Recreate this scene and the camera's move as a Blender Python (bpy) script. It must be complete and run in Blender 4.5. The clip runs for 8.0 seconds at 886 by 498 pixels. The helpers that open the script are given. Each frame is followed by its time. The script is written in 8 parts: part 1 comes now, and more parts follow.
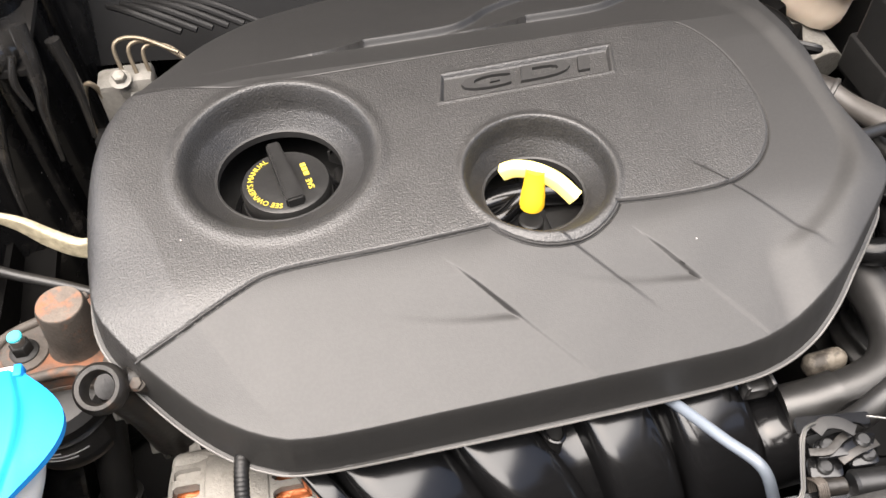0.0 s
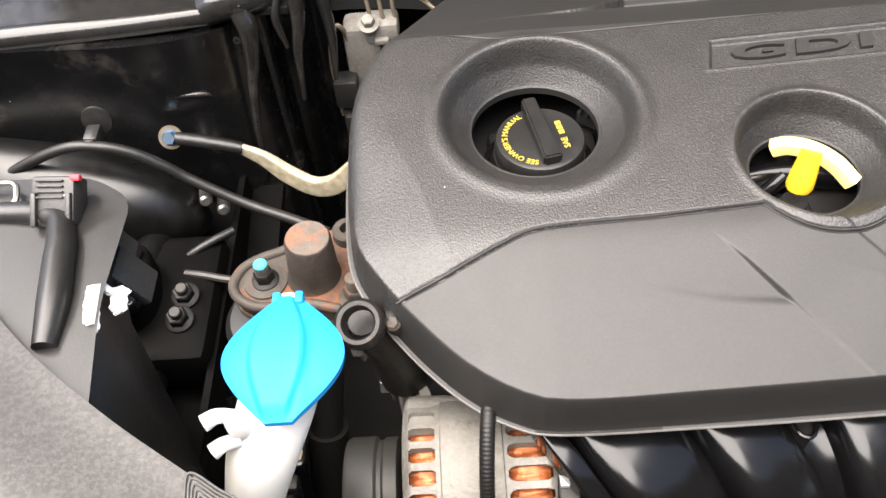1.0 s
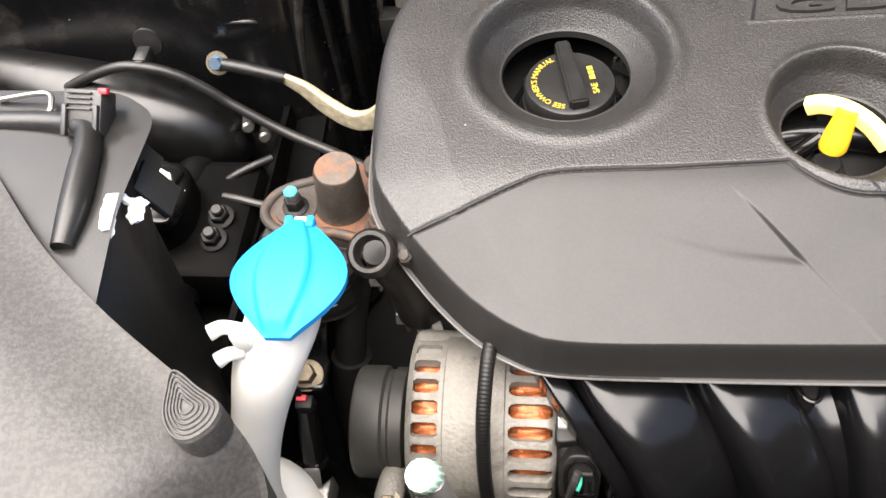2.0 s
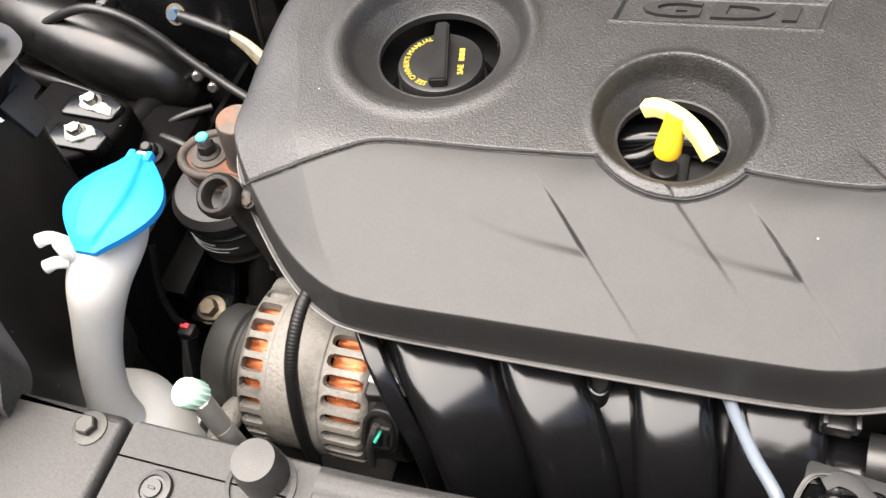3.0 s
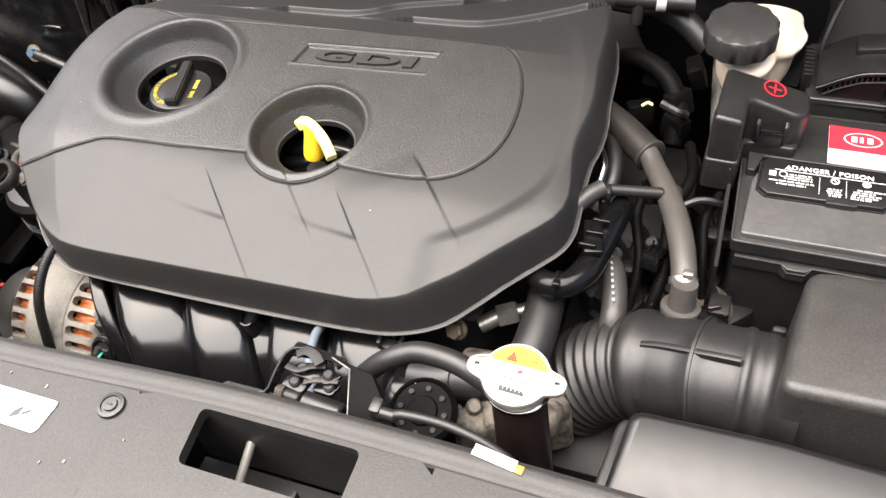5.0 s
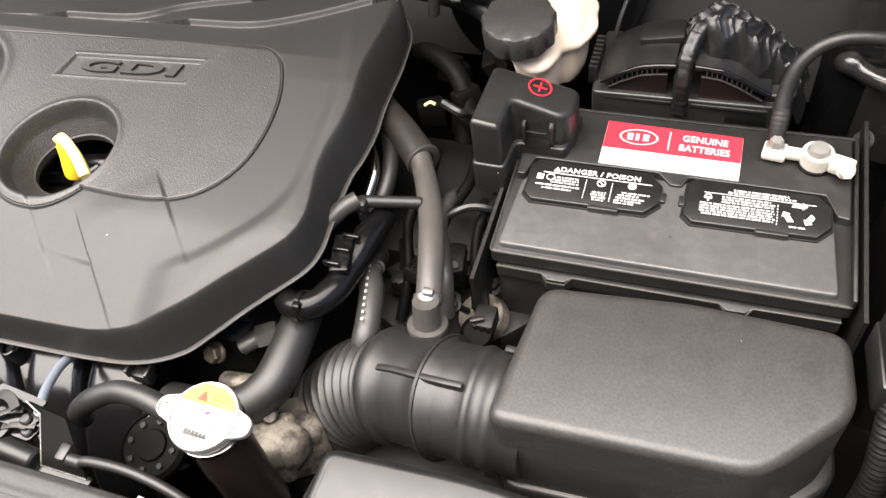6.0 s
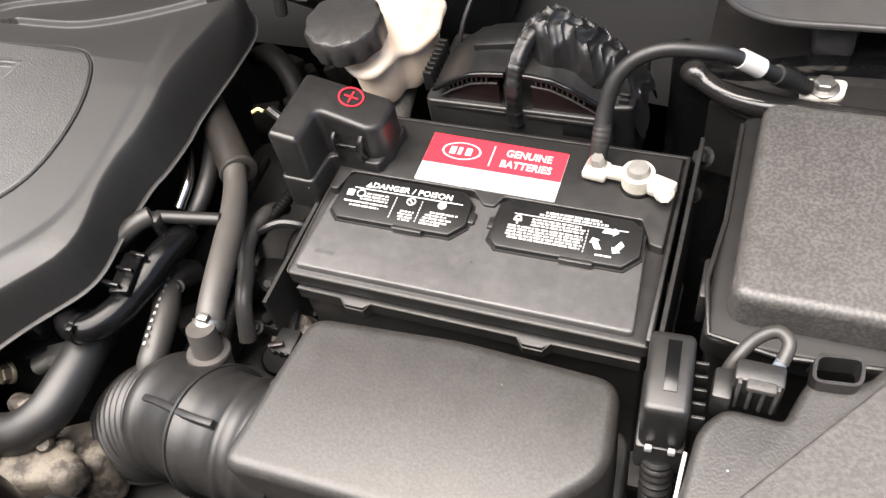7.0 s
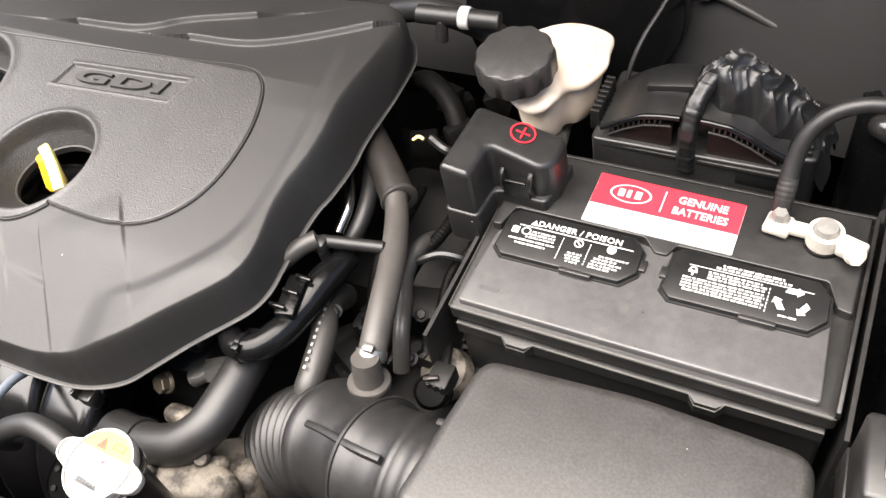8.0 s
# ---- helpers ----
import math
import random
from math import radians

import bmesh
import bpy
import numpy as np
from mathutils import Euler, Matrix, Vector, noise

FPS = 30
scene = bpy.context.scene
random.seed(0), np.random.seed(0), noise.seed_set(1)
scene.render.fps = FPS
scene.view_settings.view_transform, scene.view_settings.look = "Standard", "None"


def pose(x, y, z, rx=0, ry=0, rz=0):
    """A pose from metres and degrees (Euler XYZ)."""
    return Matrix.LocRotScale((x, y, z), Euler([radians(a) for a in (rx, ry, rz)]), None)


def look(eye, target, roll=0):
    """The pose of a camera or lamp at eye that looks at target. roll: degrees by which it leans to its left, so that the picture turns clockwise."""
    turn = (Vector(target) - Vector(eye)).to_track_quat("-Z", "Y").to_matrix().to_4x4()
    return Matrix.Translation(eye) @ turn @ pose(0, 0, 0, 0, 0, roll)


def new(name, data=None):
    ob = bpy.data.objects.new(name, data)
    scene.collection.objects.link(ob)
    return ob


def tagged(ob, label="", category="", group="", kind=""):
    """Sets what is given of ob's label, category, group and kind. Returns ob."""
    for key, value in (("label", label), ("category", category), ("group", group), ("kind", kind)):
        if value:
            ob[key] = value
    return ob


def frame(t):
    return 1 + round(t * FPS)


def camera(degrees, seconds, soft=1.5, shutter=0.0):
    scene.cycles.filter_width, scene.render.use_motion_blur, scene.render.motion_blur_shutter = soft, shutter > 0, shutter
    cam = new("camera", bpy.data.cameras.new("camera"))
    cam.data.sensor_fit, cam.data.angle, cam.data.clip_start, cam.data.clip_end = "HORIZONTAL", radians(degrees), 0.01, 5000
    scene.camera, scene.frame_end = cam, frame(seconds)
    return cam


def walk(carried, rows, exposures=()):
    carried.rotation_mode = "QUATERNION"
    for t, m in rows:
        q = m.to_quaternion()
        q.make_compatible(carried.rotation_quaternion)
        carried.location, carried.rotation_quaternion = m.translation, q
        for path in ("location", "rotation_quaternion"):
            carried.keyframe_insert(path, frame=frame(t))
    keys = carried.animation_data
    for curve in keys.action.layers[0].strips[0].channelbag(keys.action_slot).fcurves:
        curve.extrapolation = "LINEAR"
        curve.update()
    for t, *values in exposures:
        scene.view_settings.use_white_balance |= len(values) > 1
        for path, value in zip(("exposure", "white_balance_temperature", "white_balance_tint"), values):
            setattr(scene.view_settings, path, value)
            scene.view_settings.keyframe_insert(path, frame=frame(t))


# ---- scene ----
cam = camera(57.0, 8.0)
PATH = [
    (0, (0.002, -0.007, 1.334), (0.241, 1.258, -0.197), -1.1),
    (0.2, (-0.023, 0.003, 1.327), (0.122, 1.278, -0.207), -2.6),
    (0.3, (-0.0435, 0.0057, 1.3289), (0.0853, 1.2708, -0.2147), -2.46),
    (0.5, (-0.065, 0.009, 1.326), (-0.002, 1.272, -0.223), -3.3),
    (0.8, (-0.0849, 0.0088, 1.3267), (-0.0932, 1.2588, -0.2345), -4.23),
    (1, (-0.09, 0.005, 1.326), (-0.14, 1.246, -0.242), -5.2),
    (1.2, (-0.09, 0.0, 1.323), (-0.171, 1.228, -0.253), -6.0),
    (2.3, (-0.006, -0.006, 1.327), (-0.32, 1.099, -0.31), -9.3),
    (2.5, (0.036, -0.004, 1.329), (-0.342, 1.083, -0.307), -10.0),
    (2.7, (0.08, -0.0026, 1.3277), (-0.3499, 1.0644, -0.3084), -10.72),
    (3, (0.143, -0.005, 1.324), (-0.358, 1.056, -0.296), -11.6),
    (3.2, (0.1719, -0.0047, 1.325), (-0.3566, 1.0541, -0.2873), -12.19),
    (3.5, (0.216, -0.015, 1.33), (-0.331, 1.062, -0.264), -11.2),
    (3.7, (0.2513, -0.0291, 1.3377), (-0.3048, 1.0494, -0.2522), -10.80),
    (4, (0.303, -0.057, 1.352), (-0.266, 1.044, -0.218), -9.5),
    (4.2, (0.3437, -0.0708, 1.3666), (-0.2401, 1.0449, -0.1872), -9.03),
    (4.5, (0.401, -0.093, 1.396), (-0.192, 1.051, -0.133), -9.1),
    (4.7, (0.434, -0.103, 1.403), (-0.155, 1.073, -0.103), -8.8),
    (5.8, (0.6151, -0.0123, 1.3946), (0.0796, 1.136, -0.1529), -10.90),
    (6, (0.655, 0.015, 1.385), (0.101, 1.131, -0.179), -11.9),
    (6.2, (0.698, 0.0303, 1.3764), (0.1231, 1.1347, -0.1888), -12.57),
    (6.5, (0.75, 0.07, 1.366), (0.155, 1.14, -0.215), -13.5),
    (6.8, (0.7888, 0.098, 1.3481), (0.1781, 1.1666, -0.2284), -13.68),
    (7, (0.802, 0.114, 1.345), (0.19, 1.179, -0.233), -13.7),
    (7.3, (0.8085, 0.1251, 1.3416), (0.1932, 1.2016, -0.2277), -13.30),
    (7.5, (0.801, 0.126, 1.348), (0.16, 1.195, -0.216), -13.7),
    (7.7, (0.7809, 0.1217, 1.3522), (0.0901, 1.1798, -0.1981), -14.43),
    (8, (0.731, 0.11, 1.361), (-0.047, 1.129, -0.174), -15.5),
]
walk(cam, [(t, look(eye, target, roll)) for t, eye, target, roll in PATH], exposures=[(0.0, 2.27, 6780, 13), (2.5, 2.20, 6780, 13), (4.5, 2.18, 6780, 13), (6.0, 2.2, 6780, 13), (7.0, 2.3, 6780, 13), (8.0, 2.38, 6780, 13)])

# ---- world, sun, exposure ----
world = bpy.data.worlds.new("sky")
scene.world = world
world.use_nodes = True
wn, wl = world.node_tree.nodes, world.node_tree.links
sky = wn.new("ShaderNodeTexSky")
sky.sky_type, sky.sun_disc = "NISHITA", False
sky.sun_elevation, sky.sun_rotation = radians(78), radians(263)
sky.air_density, sky.dust_density, sky.ozone_density = 1.0, 4.0, 1.0
wn["Background"].inputs["Strength"].default_value = 0.08
wl.new(sky.outputs["Color"], wn["Background"].inputs["Color"])
sun = new("sun", bpy.data.lights.new("sun", "SUN"))
sun.data.energy, sun.data.angle, sun.data.color = 4.7, radians(85), (1.0, 0.97, 0.92)
sun.matrix_world = look((-0.34, 0.24, 3.2), (0.15, 0.30, 0.9))



# ---- materials ----
def material(name, base, rough=0.5, metal=0.0, var=0.25, blotch=18.0, grain=0.0, grain_scale=900.0, specks=0.0,
             second=None, second_amount=0.5, second_scale=30.0, coat=0.0, trans=0.0, spec=0.5, rough_var=0.08, dots=0.0, dot_scale=420.0, sub=0.0):
    """Procedural surface: base colour with blotches, a second tone in patches, fine grain relief and pale dust specks."""
    m = bpy.data.materials.new(name)
    m.use_nodes = True
    n, l = m.node_tree.nodes, m.node_tree.links
    b = n["Principled BSDF"]
    b.inputs["Metallic"].default_value = metal
    b.inputs["Specular IOR Level"].default_value = spec
    b.inputs["Coat Weight"].default_value = coat
    b.inputs["Coat Roughness"].default_value = 0.08
    b.inputs["Transmission Weight"].default_value = trans
    if sub:
        b.inputs["Subsurface Weight"].default_value, b.inputs["Subsurface Scale"].default_value = sub, 0.03
        b.inputs["Subsurface Radius"].default_value = (1.0, 0.9, 0.75)
    tc = n.new("ShaderNodeTexCoord")
    t1 = n.new("ShaderNodeTexNoise")
    t1.inputs["Scale"].default_value, t1.inputs["Detail"].default_value = blotch, 5.0
    l.new(tc.outputs["Object"], t1.inputs["Vector"])
    t2 = n.new("ShaderNodeTexNoise")
    t2.inputs["Scale"].default_value, t2.inputs["Detail"].default_value = blotch * 9.0, 3.0
    l.new(tc.outputs["Object"], t2.inputs["Vector"])
    mixn = n.new("ShaderNodeMath")
    mixn.operation = "MULTIPLY_ADD"
    l.new(t2.outputs["Fac"], mixn.inputs[0])
    mixn.inputs[1].default_value = 0.4
    half = n.new("ShaderNodeMath")
    half.operation = "MULTIPLY"
    l.new(t1.outputs["Fac"], half.inputs[0])
    half.inputs[1].default_value = 0.8
    l.new(half.outputs[0], mixn.inputs[2])
    ramp = n.new("ShaderNodeMapRange")
    ramp.inputs["From Min"].default_value, ramp.inputs["From Max"].default_value = 0.3, 0.9
    ramp.inputs["To Min"].default_value, ramp.inputs["To Max"].default_value = 1.0 - var, 1.0 + var
    l.new(mixn.outputs[0], ramp.inputs["Value"])
    col = n.new("ShaderNodeVectorMath")
    col.operation = "SCALE"
    col.inputs[0].default_value = base
    l.new(ramp.outputs[0], col.inputs["Scale"])
    out = col.outputs[0]
    if dots:
        t4 = n.new("ShaderNodeTexNoise")
        t4.inputs["Scale"].default_value, t4.inputs["Detail"].default_value = dot_scale, 1.0
        l.new(tc.outputs["Object"], t4.inputs["Vector"])
        r4 = n.new("ShaderNodeMapRange")
        r4.inputs["From Min"].default_value, r4.inputs["From Max"].default_value = 0.38, 0.64
        r4.inputs["To Min"].default_value, r4.inputs["To Max"].default_value = 1.0 - dots, 1.0 + dots
        l.new(t4.outputs["Fac"], r4.inputs["Value"])
        c4 = n.new("ShaderNodeVectorMath")
        c4.operation = "SCALE"
        l.new(out, c4.inputs[0])
        l.new(r4.outputs[0], c4.inputs["Scale"])
        out = c4.outputs[0]
    if second:
        t3 = n.new("ShaderNodeTexNoise")
        t3.inputs["Scale"].default_value, t3.inputs["Detail"].default_value, t3.inputs["Roughness"].default_value = second_scale, 6.0, 0.65
        l.new(tc.outputs["Object"], t3.inputs["Vector"])
        r3 = n.new("ShaderNodeMapRange")
        r3.inputs["From Min"].default_value, r3.inputs["From Max"].default_value = 0.62 - 0.3 * second_amount, 0.74 - 0.3 * second_amount
        l.new(t3.outputs["Fac"], r3.inputs["Value"])
        mx = n.new("ShaderNodeMix")
        mx.data_type = "RGBA"
        l.new(r3.outputs[0], mx.inputs["Factor"])
        l.new(out, mx.inputs[6])
        mx.inputs[7].default_value = (*second, 1.0)
        out = mx.outputs[2]
    if specks:
        v = n.new("ShaderNodeTexVoronoi")
        v.inputs["Scale"].default_value = 70.0
        l.new(tc.outputs["Object"], v.inputs["Vector"])
        lt = n.new("ShaderNodeMath")
        lt.operation = "LESS_THAN"
        l.new(v.outputs["Distance"], lt.inputs[0])
        lt.inputs[1].default_value = 0.036
        sep = n.new("ShaderNodeSeparateColor")
        l.new(v.outputs["Color"], sep.inputs[0])
        pick = n.new("ShaderNodeMath")
        pick.operation = "LESS_THAN"
        l.new(sep.outputs[0], pick.inputs[0])
        pick.inputs[1].default_value = specks * 0.6
        both = n.new("ShaderNodeMath")
        both.operation = "MULTIPLY"
        l.new(lt.outputs[0], both.inputs[0])
        l.new(pick.outputs[0], both.inputs[1])
        mx = n.new("ShaderNodeMix")
        mx.data_type = "RGBA"
        l.new(both.outputs[0], mx.inputs["Factor"])
        l.new(out, mx.inputs[6])
        mx.inputs[7].default_value = (0.45, 0.43, 0.4, 1.0)
        out = mx.outputs[2]
    l.new(out, b.inputs["Base Color"])
    rr = n.new("ShaderNodeMapRange")
    rr.inputs["To Min"].default_value, rr.inputs["To Max"].default_value = max(0.02, rough - rough_var), min(1.0, rough + rough_var)
    l.new(t2.outputs["Fac"], rr.inputs["Value"])
    l.new(rr.outputs[0], b.inputs["Roughness"])
    if grain:
        g = n.new("ShaderNodeTexNoise")
        g.inputs["Scale"].default_value, g.inputs["Detail"].default_value = grain_scale, 2.0
        l.new(tc.outputs["Object"], g.inputs["Vector"])
        bump = n.new("ShaderNodeBump")
        bump.inputs["Strength"].default_value, bump.inputs["Distance"].default_value = grain, 0.0006
        l.new(g.outputs["Fac"], bump.inputs["Height"])
        l.new(bump.outputs[0], b.inputs["Normal"])
    return m


M = {}
M["cover"] = material("moulded cover plastic", (0.0140, 0.0134, 0.0127), 0.58, rough_var=0.03, var=0.10, blotch=9, grain=0.2, grain_scale=1100, specks=0.10, dots=0.1, spec=0.58)
M["cover_rough"] = material("stippled cover plastic", (0.018, 0.0172, 0.0164), 0.50, var=0.3, blotch=40, grain=0.8, grain_scale=760, specks=0.10, dots=0.38, dot_scale=700, spec=0.70)
M["plastic"] = material("black moulded plastic", (0.012, 0.0117, 0.0113), 0.38, var=0.3, blotch=14, grain=0.12, grain_scale=1100, specks=0.12, dots=0.12)
M["plastic_rough"] = material("grained black plastic", (0.026, 0.025, 0.024), 0.42, var=0.3, blotch=25, grain=0.3, grain_scale=700, specks=0.12, dots=0.16, dot_scale=700, spec=0.45)
M["panel"] = material("dusty radiator cover plastic", (0.0185, 0.0177, 0.0169), 0.48, var=0.3, blotch=12, grain=0.25, grain_scale=800, specks=0.25, dots=0.18, dot_scale=600, spec=0.38)
M["gloss"] = material("glossy black plastic", (0.004, 0.004, 0.0042), 0.17, spec=0.38, var=0.3, blotch=8, specks=0.06, rough_var=0.05)
M["paint"] = material("black body paint", (0.004, 0.004, 0.0042), 0.26, var=0.3, blotch=6, specks=0.35, coat=0.15, rough_var=0.08,
                      second=(0.03, 0.027, 0.024), second_amount=0.10, second_scale=14)
M["smooth_black"] = material("smooth black plastic", (0.006, 0.006, 0.006), 0.4, var=0.3, blotch=12, specks=0.12)
M["dusty_paint"] = material("dusty black paint", (0.004, 0.0039, 0.0038), 0.32, var=0.5, blotch=9, specks=0.25, rough_var=0.12)
M["apron"] = material("dull black underbody paint", (0.003, 0.0029, 0.0028), 0.5, var=0.5, blotch=14, specks=0.3, spec=0.05, rough_var=0.15)
M["deck"] = material("blotchy grey battery lid plastic", (0.056, 0.055, 0.0545), 0.36, var=0.3, blotch=16, dots=0.05, dot_scale=700, rough_var=0.16, second=(0.075, 0.07, 0.066), second_amount=0.15, second_scale=22, specks=0.1, spec=0.45)
M["lid"] = material("speckled box lid plastic", (0.024, 0.0228, 0.0215), 0.42, var=0.25, blotch=9, grain=0.14, grain_scale=520, dots=0.2, dot_scale=560, specks=0.12, spec=0.45)
M["cast_dark"] = material("dark oily casting", (0.013, 0.0115, 0.010), 0.46, metal=0.2, var=0.5, blotch=60, grain=0.5, grain_scale=300, second=(0.04, 0.026, 0.018), second_amount=0.15, second_scale=45)
M["alu"] = material("bright aluminium fitting", (0.30, 0.29, 0.27), 0.38, metal=0.6, var=0.2, blotch=60, grain=0.3)
M["flange"] = material("waxed black sheet metal", (0.014, 0.0134, 0.0128), 0.17, var=0.4, blotch=12, specks=0.2, rough_var=0.12, second=(0.03, 0.027, 0.024), second_amount=0.2, second_scale=20)
M["cast_grime"] = material("grimy oxidised casting", (0.12, 0.105, 0.085), 0.6, metal=0.3, var=0.5, blotch=40, grain=1.0, grain_scale=300, second=(0.03, 0.025, 0.02), second_amount=0.5, second_scale=50)
M["lamp_black"] = material("dull black lamp plastic", (0.006, 0.0058, 0.0056), 0.48, var=0.4, blotch=10, specks=0.3, spec=0.32)
M["housing"] = material("satin black lamp plastic", (0.013, 0.0127, 0.0122), 0.36, var=0.4, blotch=12, specks=0.3, grain=0.1)
M["pipe_black"] = material("oily black pipe", (0.004, 0.004, 0.0041), 0.2, var=0.4, blotch=30, spec=0.2, rough_var=0.1, grain=0.25, grain_scale=120)
# cover plastic made paler: the lip's highlight is put into the colour
M["lip"] = material("cover lip with painted highlight", (0.085, 0.082, 0.078), 0.4, var=0.3, blotch=60)
# brighter copy of the lid plastic; the stronger exposure is put into its colour
M["lid_pale"] = material("speckled lid plastic lifted for exposure", (0.048, 0.046, 0.0435), 0.42, var=0.25, blotch=9, grain=0.14, grain_scale=520, dots=0.26, dot_scale=480, specks=0.12, spec=0.45)
M["zinc_blue"] = material("bluish zinc", (0.13, 0.20, 0.28), 0.35, metal=0.7, var=0.3, blotch=120)
M["shell"] = material("matte grey grained plastic", (0.04, 0.038, 0.0362), 0.56, var=0.2, blotch=20, grain=0.3, grain_scale=700, specks=0.15, dots=0.2, spec=0.45)
M["rubber"] = material("black rubber", (0.01, 0.0097, 0.0094), 0.46, var=0.35, blotch=30, grain=0.15, grain_scale=900)
M["rubber_grey"] = material("dusty grey rubber", (0.026, 0.0245, 0.0225), 0.46, var=0.35, blotch=30, grain=0.15, grain_scale=900)
M["sleeve_rubber"] = material("brownish black rubber", (0.017, 0.0145, 0.0125), 0.5, var=0.35, blotch=30, grain=0.15, grain_scale=900)
M["hose_pale"] = material("dusty pale grey hose", (0.045, 0.041, 0.037), 0.5, var=0.3, blotch=35, grain=0.2, grain_scale=900)
# base lowered so that parts deep in the bay carry its shade
M["dark"] = material("grimy metal darkened for deep shade", (0.005, 0.0048, 0.0046), 0.6, metal=0.2, var=0.5, blotch=20, grain=0.3, grain_scale=200)
M["alloy"] = material("dull cast aluminium", (0.19, 0.18, 0.16), 0.62, metal=0.2, var=0.35, blotch=30, grain=1.0, grain_scale=420,
                      second=(0.13, 0.12, 0.10), second_amount=0.3, second_scale=60)
M["steel"] = material("zinc plated steel", (0.26, 0.255, 0.24), 0.4, metal=0.9, var=0.25, blotch=60, grain=0.2)
M["chrome"] = material("bright metal tube", (0.28, 0.274, 0.262), 0.22, metal=1.0, var=0.15, blotch=30)
M["brass"] = material("tarnished bolt", (0.17, 0.14, 0.10), 0.5, metal=0.7, var=0.4, blotch=80, grain=0.5)
M["rust"] = material("rusted steel", (0.145, 0.058, 0.028), 0.8, metal=0.1, var=0.5, blotch=40, grain=1.0, grain_scale=250,
                     second=(0.05, 0.042, 0.036), second_amount=0.55, second_scale=26)
M["rust_dark"] = material("dark rusted steel", (0.052, 0.044, 0.037), 0.66, metal=0.2, var=0.5, blotch=40, grain=1.0, grain_scale=250,
                          second=(0.15, 0.065, 0.033), second_amount=0.22, second_scale=34)
M["rust_face"] = material("rusted steel face", (0.105, 0.085, 0.07), 0.75, metal=0.1, var=0.4, blotch=60, grain=1.0, grain_scale=250,
                          second=(0.20, 0.085, 0.045), second_amount=0.5, second_scale=42)
M["copper"] = material("copper winding", (0.34, 0.10, 0.034), 0.42, metal=0.5, var=0.7, blotch=110, grain=1.0, grain_scale=260)
M["blue"] = material("sky blue plastic", (0.006, 0.25, 0.66), 0.6, var=0.1, blotch=10, grain=0.15, specks=0.06, spec=0.25)
M["white_tank"] = material("milky white plastic", (0.82, 0.81, 0.77), 0.45, var=0.06, blotch=12, sub=0.7)
M["cream_tank"] = material("yellowed white plastic", (0.68, 0.56, 0.44), 0.45, var=0.12, blotch=10, second=(0.72, 0.42, 0.25), second_amount=0.1, second_scale=18, sub=0.5)
M["yellow"] = material("bright yellow plastic", (0.98, 0.82, 0.26), 0.3, var=0.05)
M["amber"] = material("amber plastic", (0.95, 0.56, 0.03), 0.35, var=0.06)
M["yellow_ink"] = material("yellow lettering", (0.42, 0.33, 0.04), 0.5, var=0.15, blotch=200)
M["white_ink"] = material("white lettering", (0.62, 0.62, 0.6), 0.5, var=0.1)
M["red_ink"] = material("red print", (0.6, 0.02, 0.035), 0.45, var=0.08)
M["label_white"] = material("white label", (0.46, 0.452, 0.436), 0.4, var=0.08)
M["label_yellow"] = material("yellow label", (0.90, 0.52, 0.02), 0.4, var=0.05)
M["orange"] = material("orange print", (0.75, 0.22, 0.01), 0.5, var=0.2, blotch=90)
M["brown_ink"] = material("dark orange print", (0.13, 0.03, 0.008), 0.5, var=0.2, blotch=90)
M["ghost"] = material("bleached print", (0.50, 0.42, 0.36), 0.5, var=0.2, blotch=90)
M["black_ink"] = material("black print", (0.02, 0.02, 0.02), 0.5, var=0.1)
M["grey_ink"] = material("grey print", (0.25, 0.25, 0.25), 0.5, var=0.1)
M["white_paint"] = material("chalky white paint mark", (0.82, 0.82, 0.80), 0.7, var=0.12, blotch=60, grain=0.5)
M["terminal"] = material("oxidised lead", (0.50, 0.465, 0.40), 0.6, metal=0.15, var=0.2, blotch=90, grain=0.7, grain_scale=300)
M["braid"] = material("braided tinned strap", (0.42, 0.37, 0.26), 0.6, metal=0.5, var=0.5, blotch=140, grain=1.0, grain_scale=300)
M["knurl"] = material("pale green cap plastic", (0.5, 0.72, 0.58), 0.4, var=0.08)
M["blue_hose"] = material("pale blue hose", (0.12, 0.14, 0.165), 0.4, var=0.1)
M["cyan"] = material("cyan paint mark", (0.05, 0.55, 0.66), 0.4, var=0.15, blotch=90)
M["cowl"] = material("grey cowl plastic", (0.0075, 0.0073, 0.0071), 0.6, var=0.15, blotch=10, grain=0.1, spec=0.2)
M["corner"] = material("satin grey cowl corner", (0.04, 0.0385, 0.0365), 0.34, var=0.15, blotch=10, grain=0.08)
M["asphalt"] = material("asphalt", (0.05, 0.05, 0.05), 0.85, var=0.3, blotch=3, grain=1.0, grain_scale=90)
M["front_blocker"] = material("grey front blocker", (0.07, 0.068, 0.064), 0.9, var=0.15, blotch=2)
M["tape"] = material("black loom tape", (0.006, 0.006, 0.006), 0.42, var=0.3, blotch=60, grain=1.0, grain_scale=120)
M["dark_red"] = material("dark red cap", (0.011, 0.0065, 0.006), 0.35, var=0.3)
M["green"] = material("green wire", (0.02, 0.30, 0.20), 0.4, var=0.1)
M["olive"] = material("olive grey pulley", (0.034, 0.033, 0.029), 0.5, metal=0.2, var=0.25, blotch=40)


# ---- mesh helpers ----
def join(dst, src, m=None):
    """Moves the geometry of src into dst, through the matrix m."""
    if m is not None:
        src.transform(m)
    me = bpy.data.meshes.new("t")
    src.to_mesh(me)
    dst.from_mesh(me)
    bpy.data.meshes.remove(me)
    src.free()
    return dst


